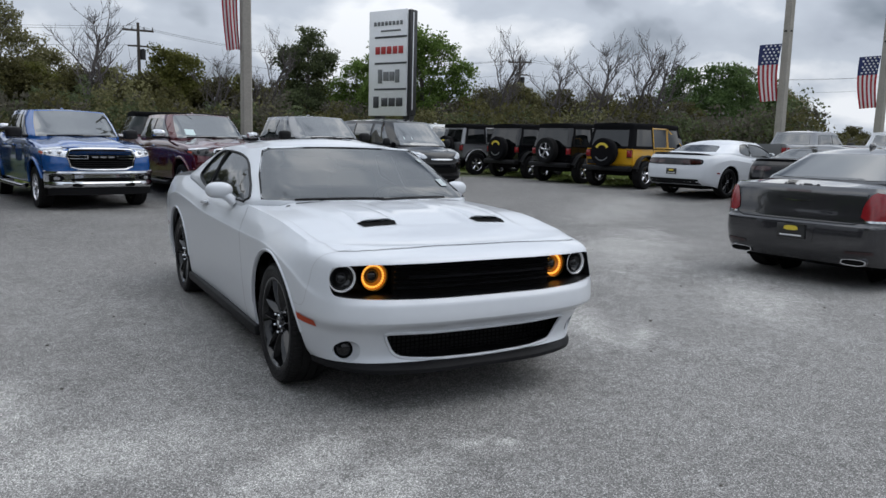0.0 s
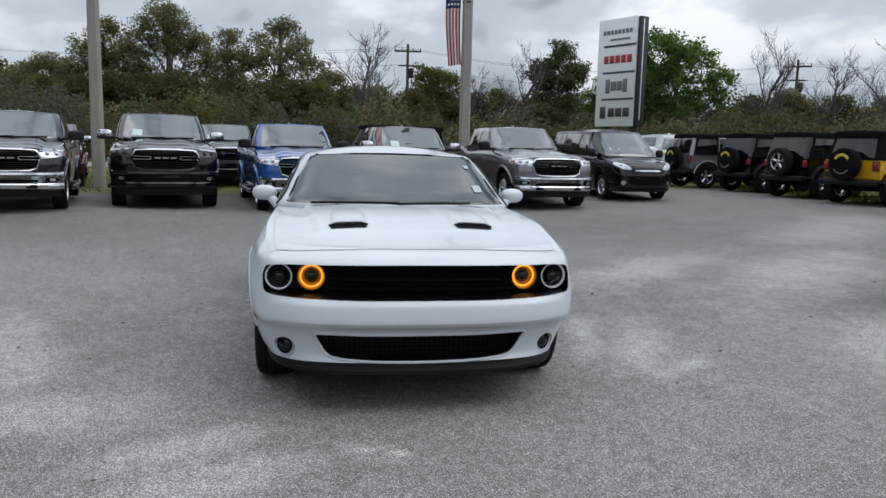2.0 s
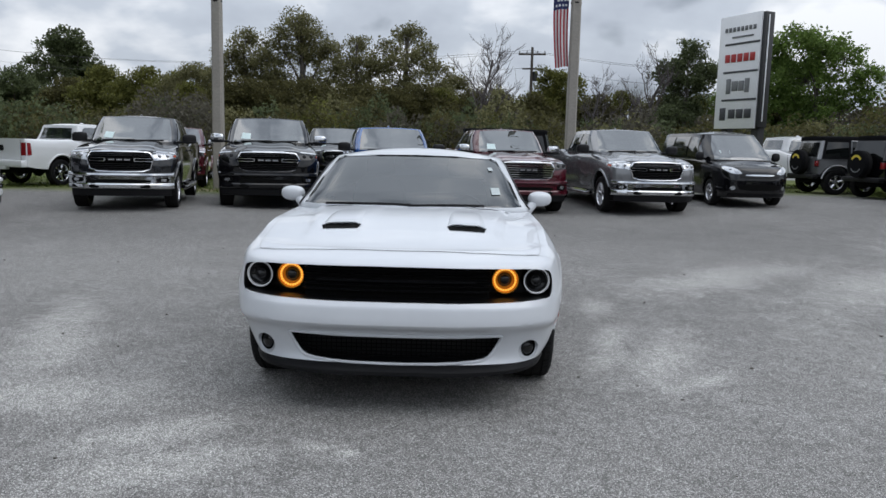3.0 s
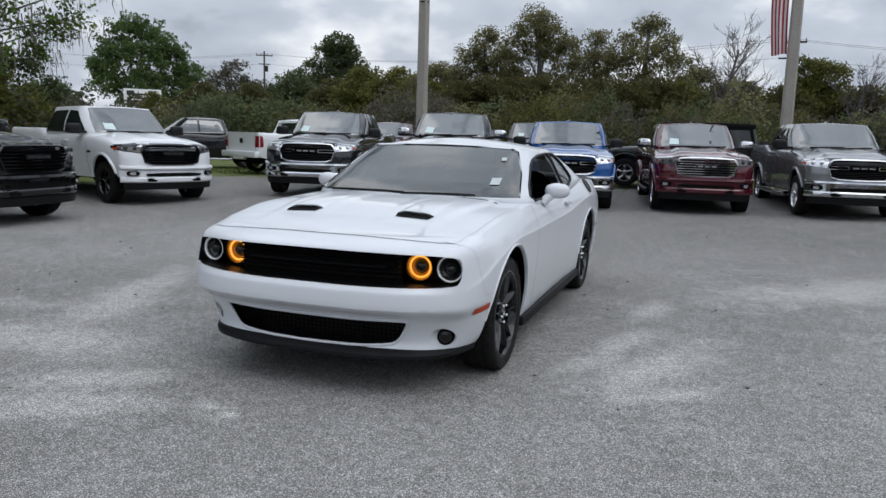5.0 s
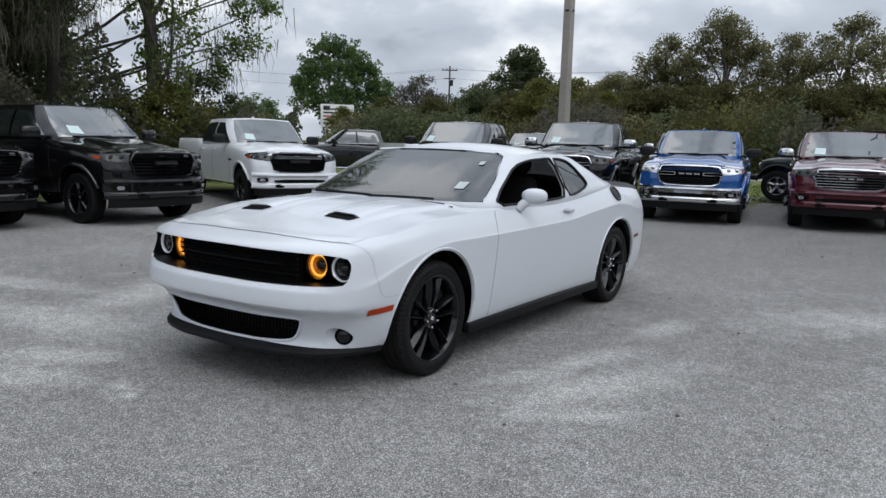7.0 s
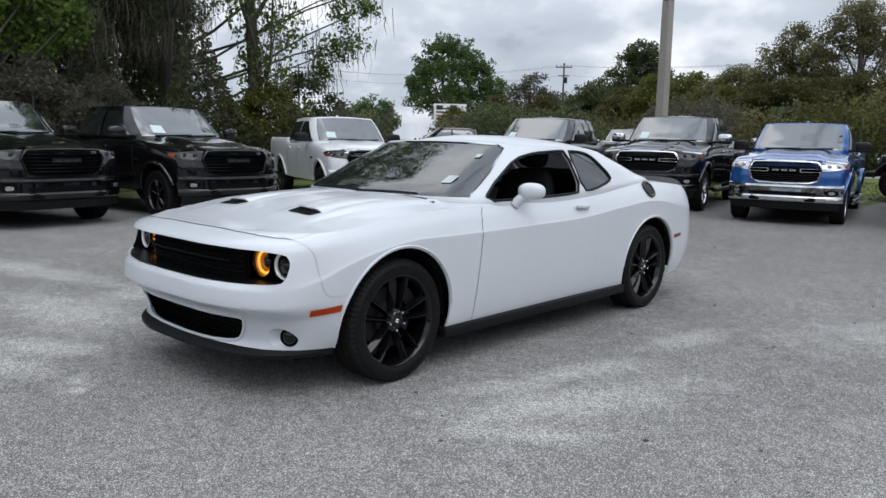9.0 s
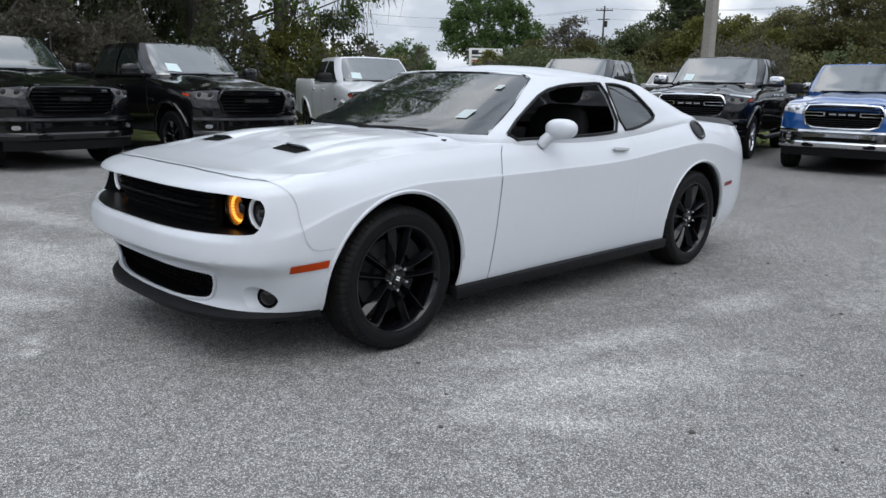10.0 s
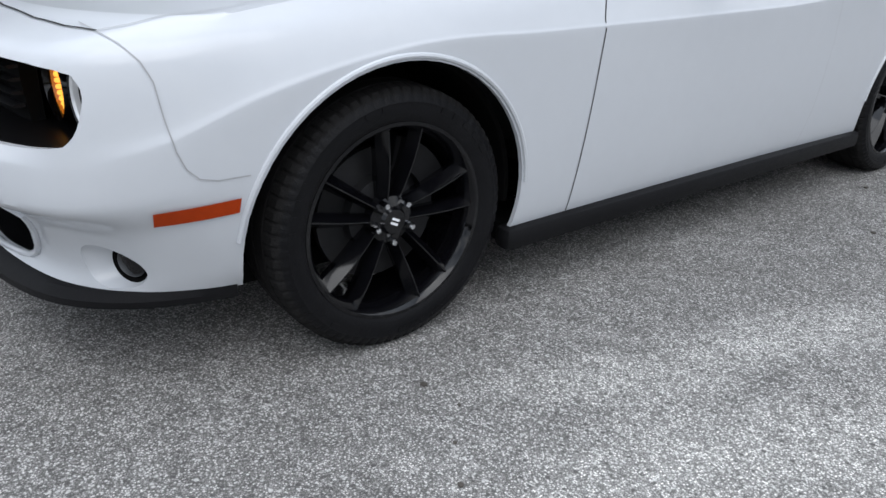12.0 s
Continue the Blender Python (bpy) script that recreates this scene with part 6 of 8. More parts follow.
        part("door_mirror", join(blob((s * 0.95, -0.72, 1.28), (0.10, 0.06, 0.085), 3.5, 12), box(min(s * 0.78, s * 0.92), max(s * 0.78, s * 0.92), -0.74, -0.70, 1.22, 1.25)), SATIN, j)
        part("headlight", lathe([(-2.06, 0.0001), (-2.05, 0.06), (-2.01, 0.085)], 20, "y", (s * 0.42, 0, 0.92)), LENS, j)
    part("rear_bumper", box(-0.80, 0.80, 2.06, 2.26, 0.50, 0.64, 0.03), SATIN, j)
    part("front_bumper", box(-0.80, 0.80, -2.25, -2.05, 0.52, 0.66, 0.03), SATIN, j)
    # each slot is a black block that stands in for shade behind the grille
    for k in range(7):
        x = -0.24 + 0.08 * k
        part("grille_slot", box(x - 0.022, x + 0.022, -2.045, -2.0, 0.78, 1.02, 0.01), VOID, j)
    sp = wheel(j, 0, 2.0, 0.395, 0.25, 0.235, rim, "five", 22, 1, "spare_wheel", False)
    sp.matrix_basis = pose(0.02, 2.27, 1.02, 0, 0, 90)
    sp["label"] = "rear-mounted spare wheel" + (" under a black cover" if cover else "")
    if cover:
        part("tyre_cover", lathe([(-0.11, 0.385), (0.10, 0.405), (0.135, 0.385), (0.142, 0.30), (0.145, 0.0001)], 40), TOPCLOTH, sp, "black vinyl tyre cover")
        part("cover_mark", ring_sector(0.18, 0.25, 0.141, 0.148, (0, 0, 0.02), radians(30), radians(150), 14), PLATEY, sp)
        part("cover_line", ring_sector(0.22, 0.25, 0.141, 0.148, (0, 0, 0.0), radians(215), radians(325), 14), SIGNG, sp)
    part("rear_plate", box(0.45, 0.74, 2.085, 2.095, 0.68, 0.82), PLATEM, j)
    part("underbody", box(-0.5, 0.5, -1.9, 2.0, 0.36, 0.56, 0.03), VOID, j)
    part("axle", join(tube([(-0.75, 1.5, 0.4), (0.75, 1.5, 0.4)], 0.05, 8), tube([(-0.75, -1.5, 0.4), (0.75, -1.5, 0.4)], 0.05, 8)), SATIN, j)
    return j


yellow_jeep = offroader("yellow four-door off-roader with black soft top and spare wheel", YELLOW, TOPCLOTH, True, frames=TOPCLOTH)
stand(yellow_jeep, 14.69, 11.46, 103.9)
black_jeep = offroader("black four-door off-roader with bare alloy spare wheel", BLACKP, TOPCLOTH, False)
stand(black_jeep, 14.57, 13.93, 101.9)
black_jeep_b = offroader("black four-door off-roader with a covered spare wheel", BLACKP, TOPCLOTH, True)
stand(black_jeep_b, 14.57, 16.58, 99.3)
grey_jeep = offroader("grey four-door off-roader with black roof and covered spare", SILVERG, TOPCLOTH, True)
stand(grey_jeep, 14.0, 19.0, 94)


def van():
    v = thing("delivery_van", "black compact delivery van with grey grille and price sheet", "van")
    st = [(0, -0.88), (0.4, -0.86), (0.66, -0.76), (0.81, -0.58), (0.87, -0.3), (0.895, 0.2), (0.90, 1.2), (0.905, 2.6), (0.89, 3.5), (0.82, 3.8), (0.5, 3.85), (0, 3.85)]
    top = [0.98, 0.98, 0.98, 0.99, 1.02, 1.08, 1.14, 1.16, 1.16, 1.16, 1.16, 1.16]
    fr = [1, 1, 1, 0.9, 0.5, 0, 0, 0, 0, 0, 0, 0]
    net = [[(x * kx, y + f * ln, 0.24 + w * (t - 0.24)) for (x, y), t, f in zip(st, top, fr)] for w, kx, ln in ((0, 0.94, 0.05), (0.2, 0.985, 0), (0.55, 1.0, 0.0), (0.75, 1.0, 0.04), (0.92, 0.985, 0.10), (1.0, 0.955, 0.2))]
    raw = shell(net, lambda x, y, u: 0.10 * (1 - u * u) * min(1, max(0, (y + 0.66) / 0.6)), 100, 22, 20)
    tree = bvh_of(raw)
    thicken(raw, 0.02)
    b = part("body", raw, BLACKP, v)
    carve(b, [lathe([(0.5 * s, 0.0001), (0.5 * s, 0.37), (1.2 * s, 0.37), (1.2 * s, 0.0001)], 36, centre=(0, ya, 0.33)) for s in (-1, 1) for ya in (0, 3.11)])
    base = [(0, -0.15, 1.08), (0.45, -0.10, 1.08), (0.74, 0.08, 1.09), (0.85, 0.4, 1.10), (0.875, 1.0, 1.13), (0.88, 2.6, 1.14), (0.87, 3.5, 1.14), (0.80, 3.78, 1.14), (0.5, 3.82, 1.14), (0, 3.82, 1.14)]
    top = [(0, 0.82, 1.78), (0.4, 0.84, 1.78), (0.60, 0.90, 1.77), (0.68, 1.05, 1.765), (0.72, 1.4, 1.78), (0.74, 2.6, 1.80), (0.73, 3.4, 1.79), (0.68, 3.62, 1.77), (0.4, 3.66, 1.77), (0, 3.67, 1.77)]
    cn = [[(x * 0.98, y, z - 0.12) for x, y, z in base]]
    for q in (0, 0.35, 0.7, 0.93, 1.0):
        cn.append([tuple(np.array(a) * (1 - q) + np.array(c) * q + np.array([0.04 * math.sin(math.pi * q) if 3 <= i <= 6 else 0, 0, 0.02 * math.sin(math.pi * q) if i < 3 else 0])) for i, (a, c) in enumerate(zip(base, top))])
    cb = shell(cn, roof_crown(0.07, 0.82, 3.67, 0.5), 80, 20, 16)
    ct = bvh_of(cb)
    part("roof", cb, BLACKP, v)
    part("windshield", patch(ct, "y", -1, [(-0.74, 1.12), (0.74, 1.12), (0.66, 1.5), (0.55, 1.73), (-0.55, 1.73), (-0.66, 1.5)], 0.010, 0.06), GLASS, v)
    part("price_sheet", patch(ct, "y", -1, [(-0.56, 1.22), (-0.34, 1.22), (-0.34, 1.37), (-0.55, 1.38)], 0.008, 0.2), PAPER, v)
    for s in (-1, 1):
        part("front_window", patch(ct, "x", s, [(0.45, 1.16), (0.98, 1.66), (1.42, 1.70), (1.48, 1.19)], 0.010, 0.06), GLASS, v)
        part("side_window", patch(ct, "x", s, [(1.58, 1.20), (1.56, 1.70), (2.5, 1.71), (2.52, 1.20)], 0.010, 0.06), GLASS, v)
        part("rear_side_window", patch(ct, "x", s, [(2.62, 1.20), (2.6, 1.71), (3.38, 1.69), (3.5, 1.22)], 0.010, 0.06), GLASS, v)
        part("headlight", patch(tree, "y", -1, smooth_poly([(s * 0.40, 0.80), (s * 0.60, 0.78), (s * 0.80, 0.90), (s * 0.78, 0.98), (s * 0.55, 0.93)], 1), 0.008, 0.06), LENS, v)
        part("fog_lamp", patch(tree, "y", -1, circle(s * 0.62, 0.46, 0.05), 0.006, 0.05), LENS, v)
        part("door_mirror", join(blob((s * 1.0, 0.40, 1.20), (0.10, 0.07, 0.11), 3, 14), box(min(s * 0.84, s * 0.96), max(s * 0.84, s * 0.96), 0.38, 0.44, 1.12, 1.16)), SATIN, v)
        part("door_seam", seam(tree, "x", s, [(0.42, 1.05), (0.40, 0.35)], 0.01, 0.002, 0.1), SEAM, v)
        part("door_seam", seam(tree, "x", s, [(1.52, 1.10), (1.52, 0.33)], 0.01, 0.002, 0.1), SEAM, v)
        for ya in (0, 3.11):
            wheel(v, s * 0.77, ya, 0.325, 0.20, 0.205, ALLOY, "six", 20, s, detail=False)
            part("wheel_liner", ring_sector(0.362, 0.375, s * 0.5, s * 0.86, (0, ya, 0.33), radians(-4), radians(184), 24), VOID, v)
            part("liner_wall", ring_sector(0.02, 0.37, s * 0.495, s * 0.5, (0, ya, 0.33), 0, math.pi, 16), VOID, v)
    part("grille", patch(tree, "y", -1, smooth_poly([(-0.50, 0.68), (0.50, 0.68), (0.46, 0.80), (-0.46, 0.80)], 1), 0.010, 0.08), SATIN, v)
    part("grille_trim", patch(tree, "y", -1, smooth_poly([(-0.36, 0.745), (0.36, 0.745), (0.34, 0.785), (-0.34, 0.785)], 1), 0.018, 0.08), CHROME, v)
    # the intake's shaded inside is a flat black patch
    part("lower_intake", patch(tree, "y", -1, smooth_poly([(-0.48, 0.40), (0.48, 0.40), (0.52, 0.56), (-0.52, 0.56)], 1), 0.008, 0.08), VOID, v)
    part("chin", patch(tree, "y", -1, [(-0.7, 0.26), (0.7, 0.26), (0.7, 0.33), (-0.7, 0.33)], 0.012, 0.1), PLASTIC, v)
    part("underbody", box(-0.7, 0.7, -0.6, 3.7, 0.22, 0.3), VOID, v)
    return v


stand(van(), 7.59, 12.72, 4.7)


def saloon():
    c = thing("saloon_car", "dark grey four-door saloon with red upright tail lamps", "car")
    st = [(0, -2.48), (0.45, -2.46), (0.75, -2.38), (0.87, -2.2), (0.925, -1.9), (0.945, -1.5), (0.945, -0.5), (0.945, 0.6), (0.95, 1.5), (0.945, 1.95), (0.91, 2.3), (0.80, 2.47), (0.55, 2.53), (0, 2.55)]
    top = [0.92, 0.92, 0.93, 0.94, 0.96, 0.98, 1.02, 1.04, 1.05, 1.06, 1.06, 1.055, 1.055, 1.055]
    rr = [0, 0, 0, 0, 0, 0, 0, 0, 0, 0.2, 0.8, 1, 1, 1]
    net = []
    for v, kx, dy, zr in ((0, 0.95, -0.13, 0.26), (0.13, 0.98, -0.04, 0.37), (0.35, 1.0, 0.0, 0.55), (0.55, 1.0, 0.0, 0.66), (0.62, 0.995, -0.03, 0.70), (0.80, 0.985, -0.05, 0.86), (0.94, 0.955, -0.08, 1.0), (1.0, 0.91, -0.13, 1.055)):
        net.append([(x * (kx if r < 0.5 else 1 + (kx - 1) * 0.7), y + r * dy, (1 - r) * (0.2 + v * (t - 0.2)) + r * zr) for (x, y), t, r in zip(st, top, rr)])
    raw = shell(net, lambda x, y, u: 0.045 * (1 - u * u) * min(1, max(0, (2.41 - y) / 0.3)) * min(1, max(0, (y + 2.46) / 0.3)), 130, 30, 20)
    tree = bvh_of(raw)
    thicken(raw, 0.02)
    b = part("body", raw, GREY300, c)
    carve(b, [lathe([(0.5 * s, 0.0001), (0.5 * s, 0.39), (1.2 * s, 0.39), (1.2 * s, 0.0001)], 36, centre=(0, ya, 0.35)) for s in (-1, 1) for ya in (-1.53, 1.53)])
    base = [(0, -0.95, 1.03), (0.45, -0.92, 1.03), (0.74, -0.80, 1.03), (0.86, -0.5, 1.03), (0.875, 0.3, 1.045), (0.875, 1.0, 1.055), (0.85, 1.5, 1.07), (0.72, 1.80, 1.08), (0.42, 1.90, 1.08), (0, 1.92, 1.08)]
    top = [(0, -0.05, 1.42), (0.4, -0.04, 1.42), (0.58, 0.0, 1.41), (0.64, 0.12, 1.405), (0.66, 0.5, 1.41), (0.655, 0.9, 1.40), (0.63, 1.10, 1.385), (0.55, 1.17, 1.385), (0.3, 1.20, 1.395), (0, 1.21, 1.395)]
    cn = [[(x * 0.98, y, z - 0.08) for x, y, z in base]] + [[tuple(np.array(a) * (1 - q) + np.array(t) * q + np.array([0.03 * math.sin(math.pi * q) if 3 <= i <= 6 else 0, 0.03 * math.sin(math.pi * q) if i > 6 else 0, 0])) for i, (a, t) in enumerate(zip(base, top))] for q in (0, 0.35, 0.7, 0.93, 1.0)]
    cb = shell(cn, roof_crown(0.07, -0.05, 1.21), 80, 20, 16)
    ct = bvh_of(cb)
    part("roof", cb, GREY300, c)
    part("rear_window", patch(ct, "y", 1, [(-0.72, 1.12), (0, 1.11), (0.72, 1.12), (0.60, 1.28), (0.52, 1.365), (0, 1.38), (-0.52, 1.365), (-0.60, 1.28)], 0.004, 0.1), GLASS, c)
    part("windshield", patch(ct, "y", -1, [(-0.72, 1.06), (0.72, 1.06), (0.57, 1.39), (-0.57, 1.39)], 0.010, 0.06), GLASS, c)
    for s in (-1, 1):
        part("side_window", patch(ct, "x", s, [(-0.42, 1.07), (0.12, 1.37), (0.42, 1.38), (0.45, 1.08)], 0.010, 0.06), GLASS, c)
        part("rear_side_window", patch(ct, "x", s, [(0.52, 1.085), (0.49, 1.38), (0.9, 1.37), (1.2, 1.18), (1.15, 1.10)], 0.010, 0.06), GLASS, c)
        part("window_chrome", seam(ct, "x", s, [(-0.45, 1.062), (0.5, 1.07), (1.18, 1.09)], 0.018, 0.006, 0.1), CHROME, c)
        part("tail_light", join(patch(tree, "y", 1, smooth_poly([(s * 0.66, 0.735), (s * 0.90, 0.735), (s * 0.89, 0.90), (s * 0.84, 1.0), (s * 0.74, 1.015), (s * 0.68, 0.90)], 1), 0.010, 0.05), patch(tree, "x", s, smooth_poly([(2.30, 0.76), (2.44, 0.74), (2.42, 0.97), (2.28, 0.99)], 1), 0.008, 0.05)), REDLENS, c, "upright red tail lamp")
        part("lamp_chrome", patch(tree, "y", 1, [(s * 0.69, 0.715), (s * 0.89, 0.715), (s * 0.89, 0.735), (s * 0.69, 0.735)], 0.012, 0.06), CHROME, c)
        ex = new("exhaust_tip")
        ex.parent = c
        part("tip_rim", moved(prism(smooth_poly([(-0.13, -0.035), (0.11, -0.035), (0.14, 0.035), (-0.11, 0.035)], 1), "y", -0.02, 0.03), pose(s * 0.62, 2.43, 0.30, 0, 0, 0) @ Matrix.Diagonal((s, 1, 1, 1))), CHROME, ex, "chrome exhaust tip")
        # a black plate stands in for the shade inside the pipe
        part("tip_bore", moved(prism(smooth_poly([(-0.115, -0.025), (0.10, -0.025), (0.125, 0.025), (-0.10, 0.025)], 1), "y", 0.028, 0.033), pose(s * 0.62, 2.43, 0.30) @ Matrix.Diagonal((s, 1, 1, 1))), VOID, ex)
        part("rear_reflector", patch(tree, "y", 1, [(s * 0.55, 0.385), (s * 0.80, 0.395), (s * 0.80, 0.425), (s * 0.55, 0.415)], 0.008, 0.05), DARKRED, c)
        part("door_mirror", join(blob((s * 1.0, -0.42, 1.08), (0.10, 0.06, 0.07), 3, 14), box(min(s * 0.86, s * 0.95), max(s * 0.86, s * 0.95), -0.44, -0.40, 1.03, 1.06)), GREY300, c)
        for ya in (-1.53, 1.53):
            wheel(c, s * 0.80, ya, 0.355, 0.235, 0.25, GLOSSBLACK, "five", 24, s, detail=False)
            part("wheel_liner", ring_sector(0.382, 0.395, s * 0.5, s * 0.9, (0, ya, 0.35), radians(-4), radians(184), 24), VOID, c)
            part("liner_wall", lathe([(s * 0.5, 0.0001), (s * 0.5, 0.39)], 20, centre=(0, ya, 0.35)), VOID, c)
    part("boot_seam", seam(tree, "y", 1, [(-0.70, 0.995), (-0.69, 0.72), (-0.6, 0.69), (0.6, 0.69), (0.69, 0.72), (0.70, 0.995)], 0.010, 0.003, 0.04), SEAM, c)
    part("boot_badge", patch(tree, "y", 1, [(-0.20, 0.905), (0, 0.885), (0.20, 0.905), (0.0, 0.90)], 0.008, 0.04), CHROME, c, "thin winged badge bar")
    part("brake_lamp", patch(tree, "y", 1, [(-0.13, 0.985), (0.13, 0.985), (0.13, 1.005), (-0.13, 1.005)], 0.008, 0.05), DARKRED, c)
    part("plate_recess", patch(tree, "y", 1, [(-0.22, 0.47), (0.22, 0.47), (0.25, 0.66), (-0.25, 0.66)], 0.006, 0.06), GREY300, c)
    l, n = cast(tree, "y", 1, (0, 0.57))
    pl = new("dealer_plate")
    pl.parent = c
    part("plate_board", box(-0.155, 0.155, l.y + 0.006, l.y + 0.02, 0.49, 0.645, 0.003), PLATEM, pl)
    part("plate_mark", prism(smooth_poly([(-0.08, 0.575), (0.08, 0.575), (0.07, 0.625), (-0.07, 0.625)], 1), "y", l.y + 0.021, l.y + 0.024), PLATEY, pl)
    part("plate_line", box(-0.12, 0.12, l.y + 0.021, l.y + 0.024, 0.515, 0.53), FLAGW, pl)
    part("shark_fin", moved(blob((0, 0, 0), (0.02, 0.09, 0.05), 2, 10), pose(0, 0.85, 1.485)), GREY300, c)
    part("underbody", box(-0.7, 0.7, -2.1, 2.2, 0.2, 0.26), VOID, c)
    return c


grey_saloon = saloon()
stand(grey_saloon, 7.88, -0.10, 97.7, 1.035)

# further coupes and trucks
white_coupe = copy_thing(hero, pose(0, 0, 0))
tagged(white_coupe, "white two-door coupe parked nose-in, dark tail band")
stand(white_coupe, 14.86, 8.47, 96.9)
black_coupe = repaint(copy_thing(hero, pose(0, 0, 0)), {WHITE: BLACKP, SHADEW: BLACKP, SEAMW: SEAM})
tagged(black_coupe, "black two-door coupe parked nose-in beside a white one")
stand(black_coupe, 15.2, 5.6, 98)
far_saloon = copy_thing(grey_saloon, pose(0, 0, 0))
tagged(far_saloon, "dark grey saloon parked in the far row")
stand(far_saloon, 15.7, 2.8, 98)


def again(src, label, swaps, x, y, yaw, size=1.0):
    o = repaint(copy_thing(src, pose(0, 0, 0)), swaps)
    tagged(o, label)
    return stand(o, x, y, yaw, size)


again(maroon_truck, "dark red pickup in the second row", {}, -8.6, 17.6, 15)
again(black_mesh, "black pickup in the second row", {}, -3.4, 18.2, 14)
again(white_truck, "white pickup turned away, tailgate to the lot", {GLOSSBLACK: CHROME}, -11.4, 20.6, 159)
again(grey_truck, "dull grey pickup parked side-on", {GREY: DKGREY}, -18.5, 17.5, -50)
again(white_truck, "white pickup seen from behind, next to off-roaders", {}, 15.2, 22.8, 97)
again(grey_truck, "silver grey pickup in the rearmost row", {GREY: SILVERG}, 25.5, 12.5, 95)
again(white_truck, "white pickup in the rearmost row", {}, 25.8, 9.0, 95)
again(grey_truck, "grey pickup in the rearmost row", {}, 26.2, 5.6, 95)
again(black_jeep, "open dark off-roader between two pickups", {BLACKP: GREENBLK}, 1.15, 17.2, -88)
again(black_truck, "black pickup at the end of the row beside woods", {}, -9.4, -3.6, 100)


# ---- trees ----
def quads(centres, size, rng, droop=0.0, aspect=0.6):
    """Many small leaf blades, each a bent quad of its own."""
    c = np.asarray(centres, float)
    n = len(c)
    a = rng.normal(size=(n, 3))
    a /= np.linalg.norm(a, axis=1)[:, None]
    b = np.cross(a, rng.normal(size=(n, 3)))
    b /= np.linalg.norm(b, axis=1)[:, None]
    if droop:
        a = a * (1 - droop) + np.array([0, 0, -1.0]) * droop
        a /= np.linalg.norm(a, axis=1)[:, None]
    s = size * rng.uniform(0.6, 1.35, (n, 1))
    v = np.stack([c - a * s, c + b * s * aspect, c + a * s, c - b * s * aspect + np.cross(a, b) * s * 0.25], 1).reshape(-1, 3)
    f = np.arange(n * 4).reshape(-1, 4)
    return v, f


def mesh_of(name, v, f, m, parent=None, label=""):
    me = bpy.data.meshes.new(name)
    me.from_pydata(v.tolist() if hasattr(v, "tolist") else v, [], f.tolist() if hasattr(f, "tolist") else f)
    me.materials.append(m)
    ob = new(name, me)
    if parent:
        ob.parent = parent
    if label:
        ob["label"] = label
    return ob


class Wood:
    """Gathers tapered limbs into one mesh."""

    def __init__(self):
        self.v, self.f = [], []

    def limb(self, pts, radii, n=5):
        up, base = Vector((0.3, 0.2, 1)), len(self.v)
        for i, p in enumerate(pts):
            t = (pts[min(i + 1, len(pts) - 1)] - pts[max(i - 1, 0)]).normalized()
            s = t.cross(up)
            s = s.normalized() if s.length > 1e-3 else Vector((1, 0, 0))
            w = s.cross(t)
            for k in range(n):
                a = 2 * math.pi * k / n
                self.v.append(tuple(p + radii[i] * (math.cos(a) * s + math.sin(a) * w)))
        for i in range(len(pts) - 1):
            for k in range(n):
                a, b = base + i * n + k, base + i * n + (k + 1) % n
                self.f.append((a, b, b + n, a + n))


def grow(height, crown_r, seed, first=0.3, tilt=0.9, levels=3, kids=(7, 5, 4), gnarl=0.25, lift=0.25, trunk_r=None, trunks=1):
    """Trunk, limbs and twigs; returns the wood and the twig points for leaves."""
    rnd = random.Random(seed)
    wood, tips = Wood(), []

    def branch(p, d, length, r, level):
        n = 5 if level == 0 else 4
        pts, rad, q, dd = [p.copy()], [r], p.copy(), d.copy()
        for k in range(n):
            dd = (dd + Vector((rnd.gauss(0, gnarl), rnd.gauss(0, gnarl), rnd.gauss(0, gnarl) + (lift if level else 0.1)))).normalized()
            q = q + dd * length / n
            pts.append(q.copy())
            rad.append(r * (1 - 0.68 * (k + 1) / n))
        wood.limb(pts, rad, 7 if level == 0 else (5 if level == 1 else 3))
        if level >= levels - 1:
            tips.extend(pts[1:])
        if level < levels:
            for k in range(kids[min(level, len(kids) - 1)]):
                s = first + (1 - first) * (k + rnd.random()) / kids[min(level, len(kids) - 1)] if level == 0 else 0.25 + 0.75 * rnd.random()
                i = min(int(s * n), n - 1)
                o = pts[i].lerp(pts[i + 1], s * n - i)
                az = rnd.uniform(0, 2 * math.pi) if level else k * 2.4 + rnd.uniform(-0.5, 0.5)
                side = Vector((math.cos(az), math.sin(az), 0))
                nd = (dd.lerp(side, tilt) if level == 0 else (d * 0.6 + side * 0.7 + Vector((0, 0, rnd.uniform(-0.3, 0.5))))).normalized()
                ln = (crown_r * rnd.uniform(0.75, 1.1) * (1.1 - 0.45 * s)) if level == 0 else length * rnd.uniform(0.4, 0.65)
                branch(o, nd, ln, max(0.022, rad[i] * 0.55), level + 1)
    for k in range(trunks):
        branch(Vector((k * 0.3, 0, -0.3)), Vector((rnd.gauss(0, 0.08) + 0.25 * (k - (trunks - 1) / 2), rnd.gauss(0, 0.08), 1)).normalized(), height * 0.85, trunk_r or height * 0.028, 0)
    return wood, tips


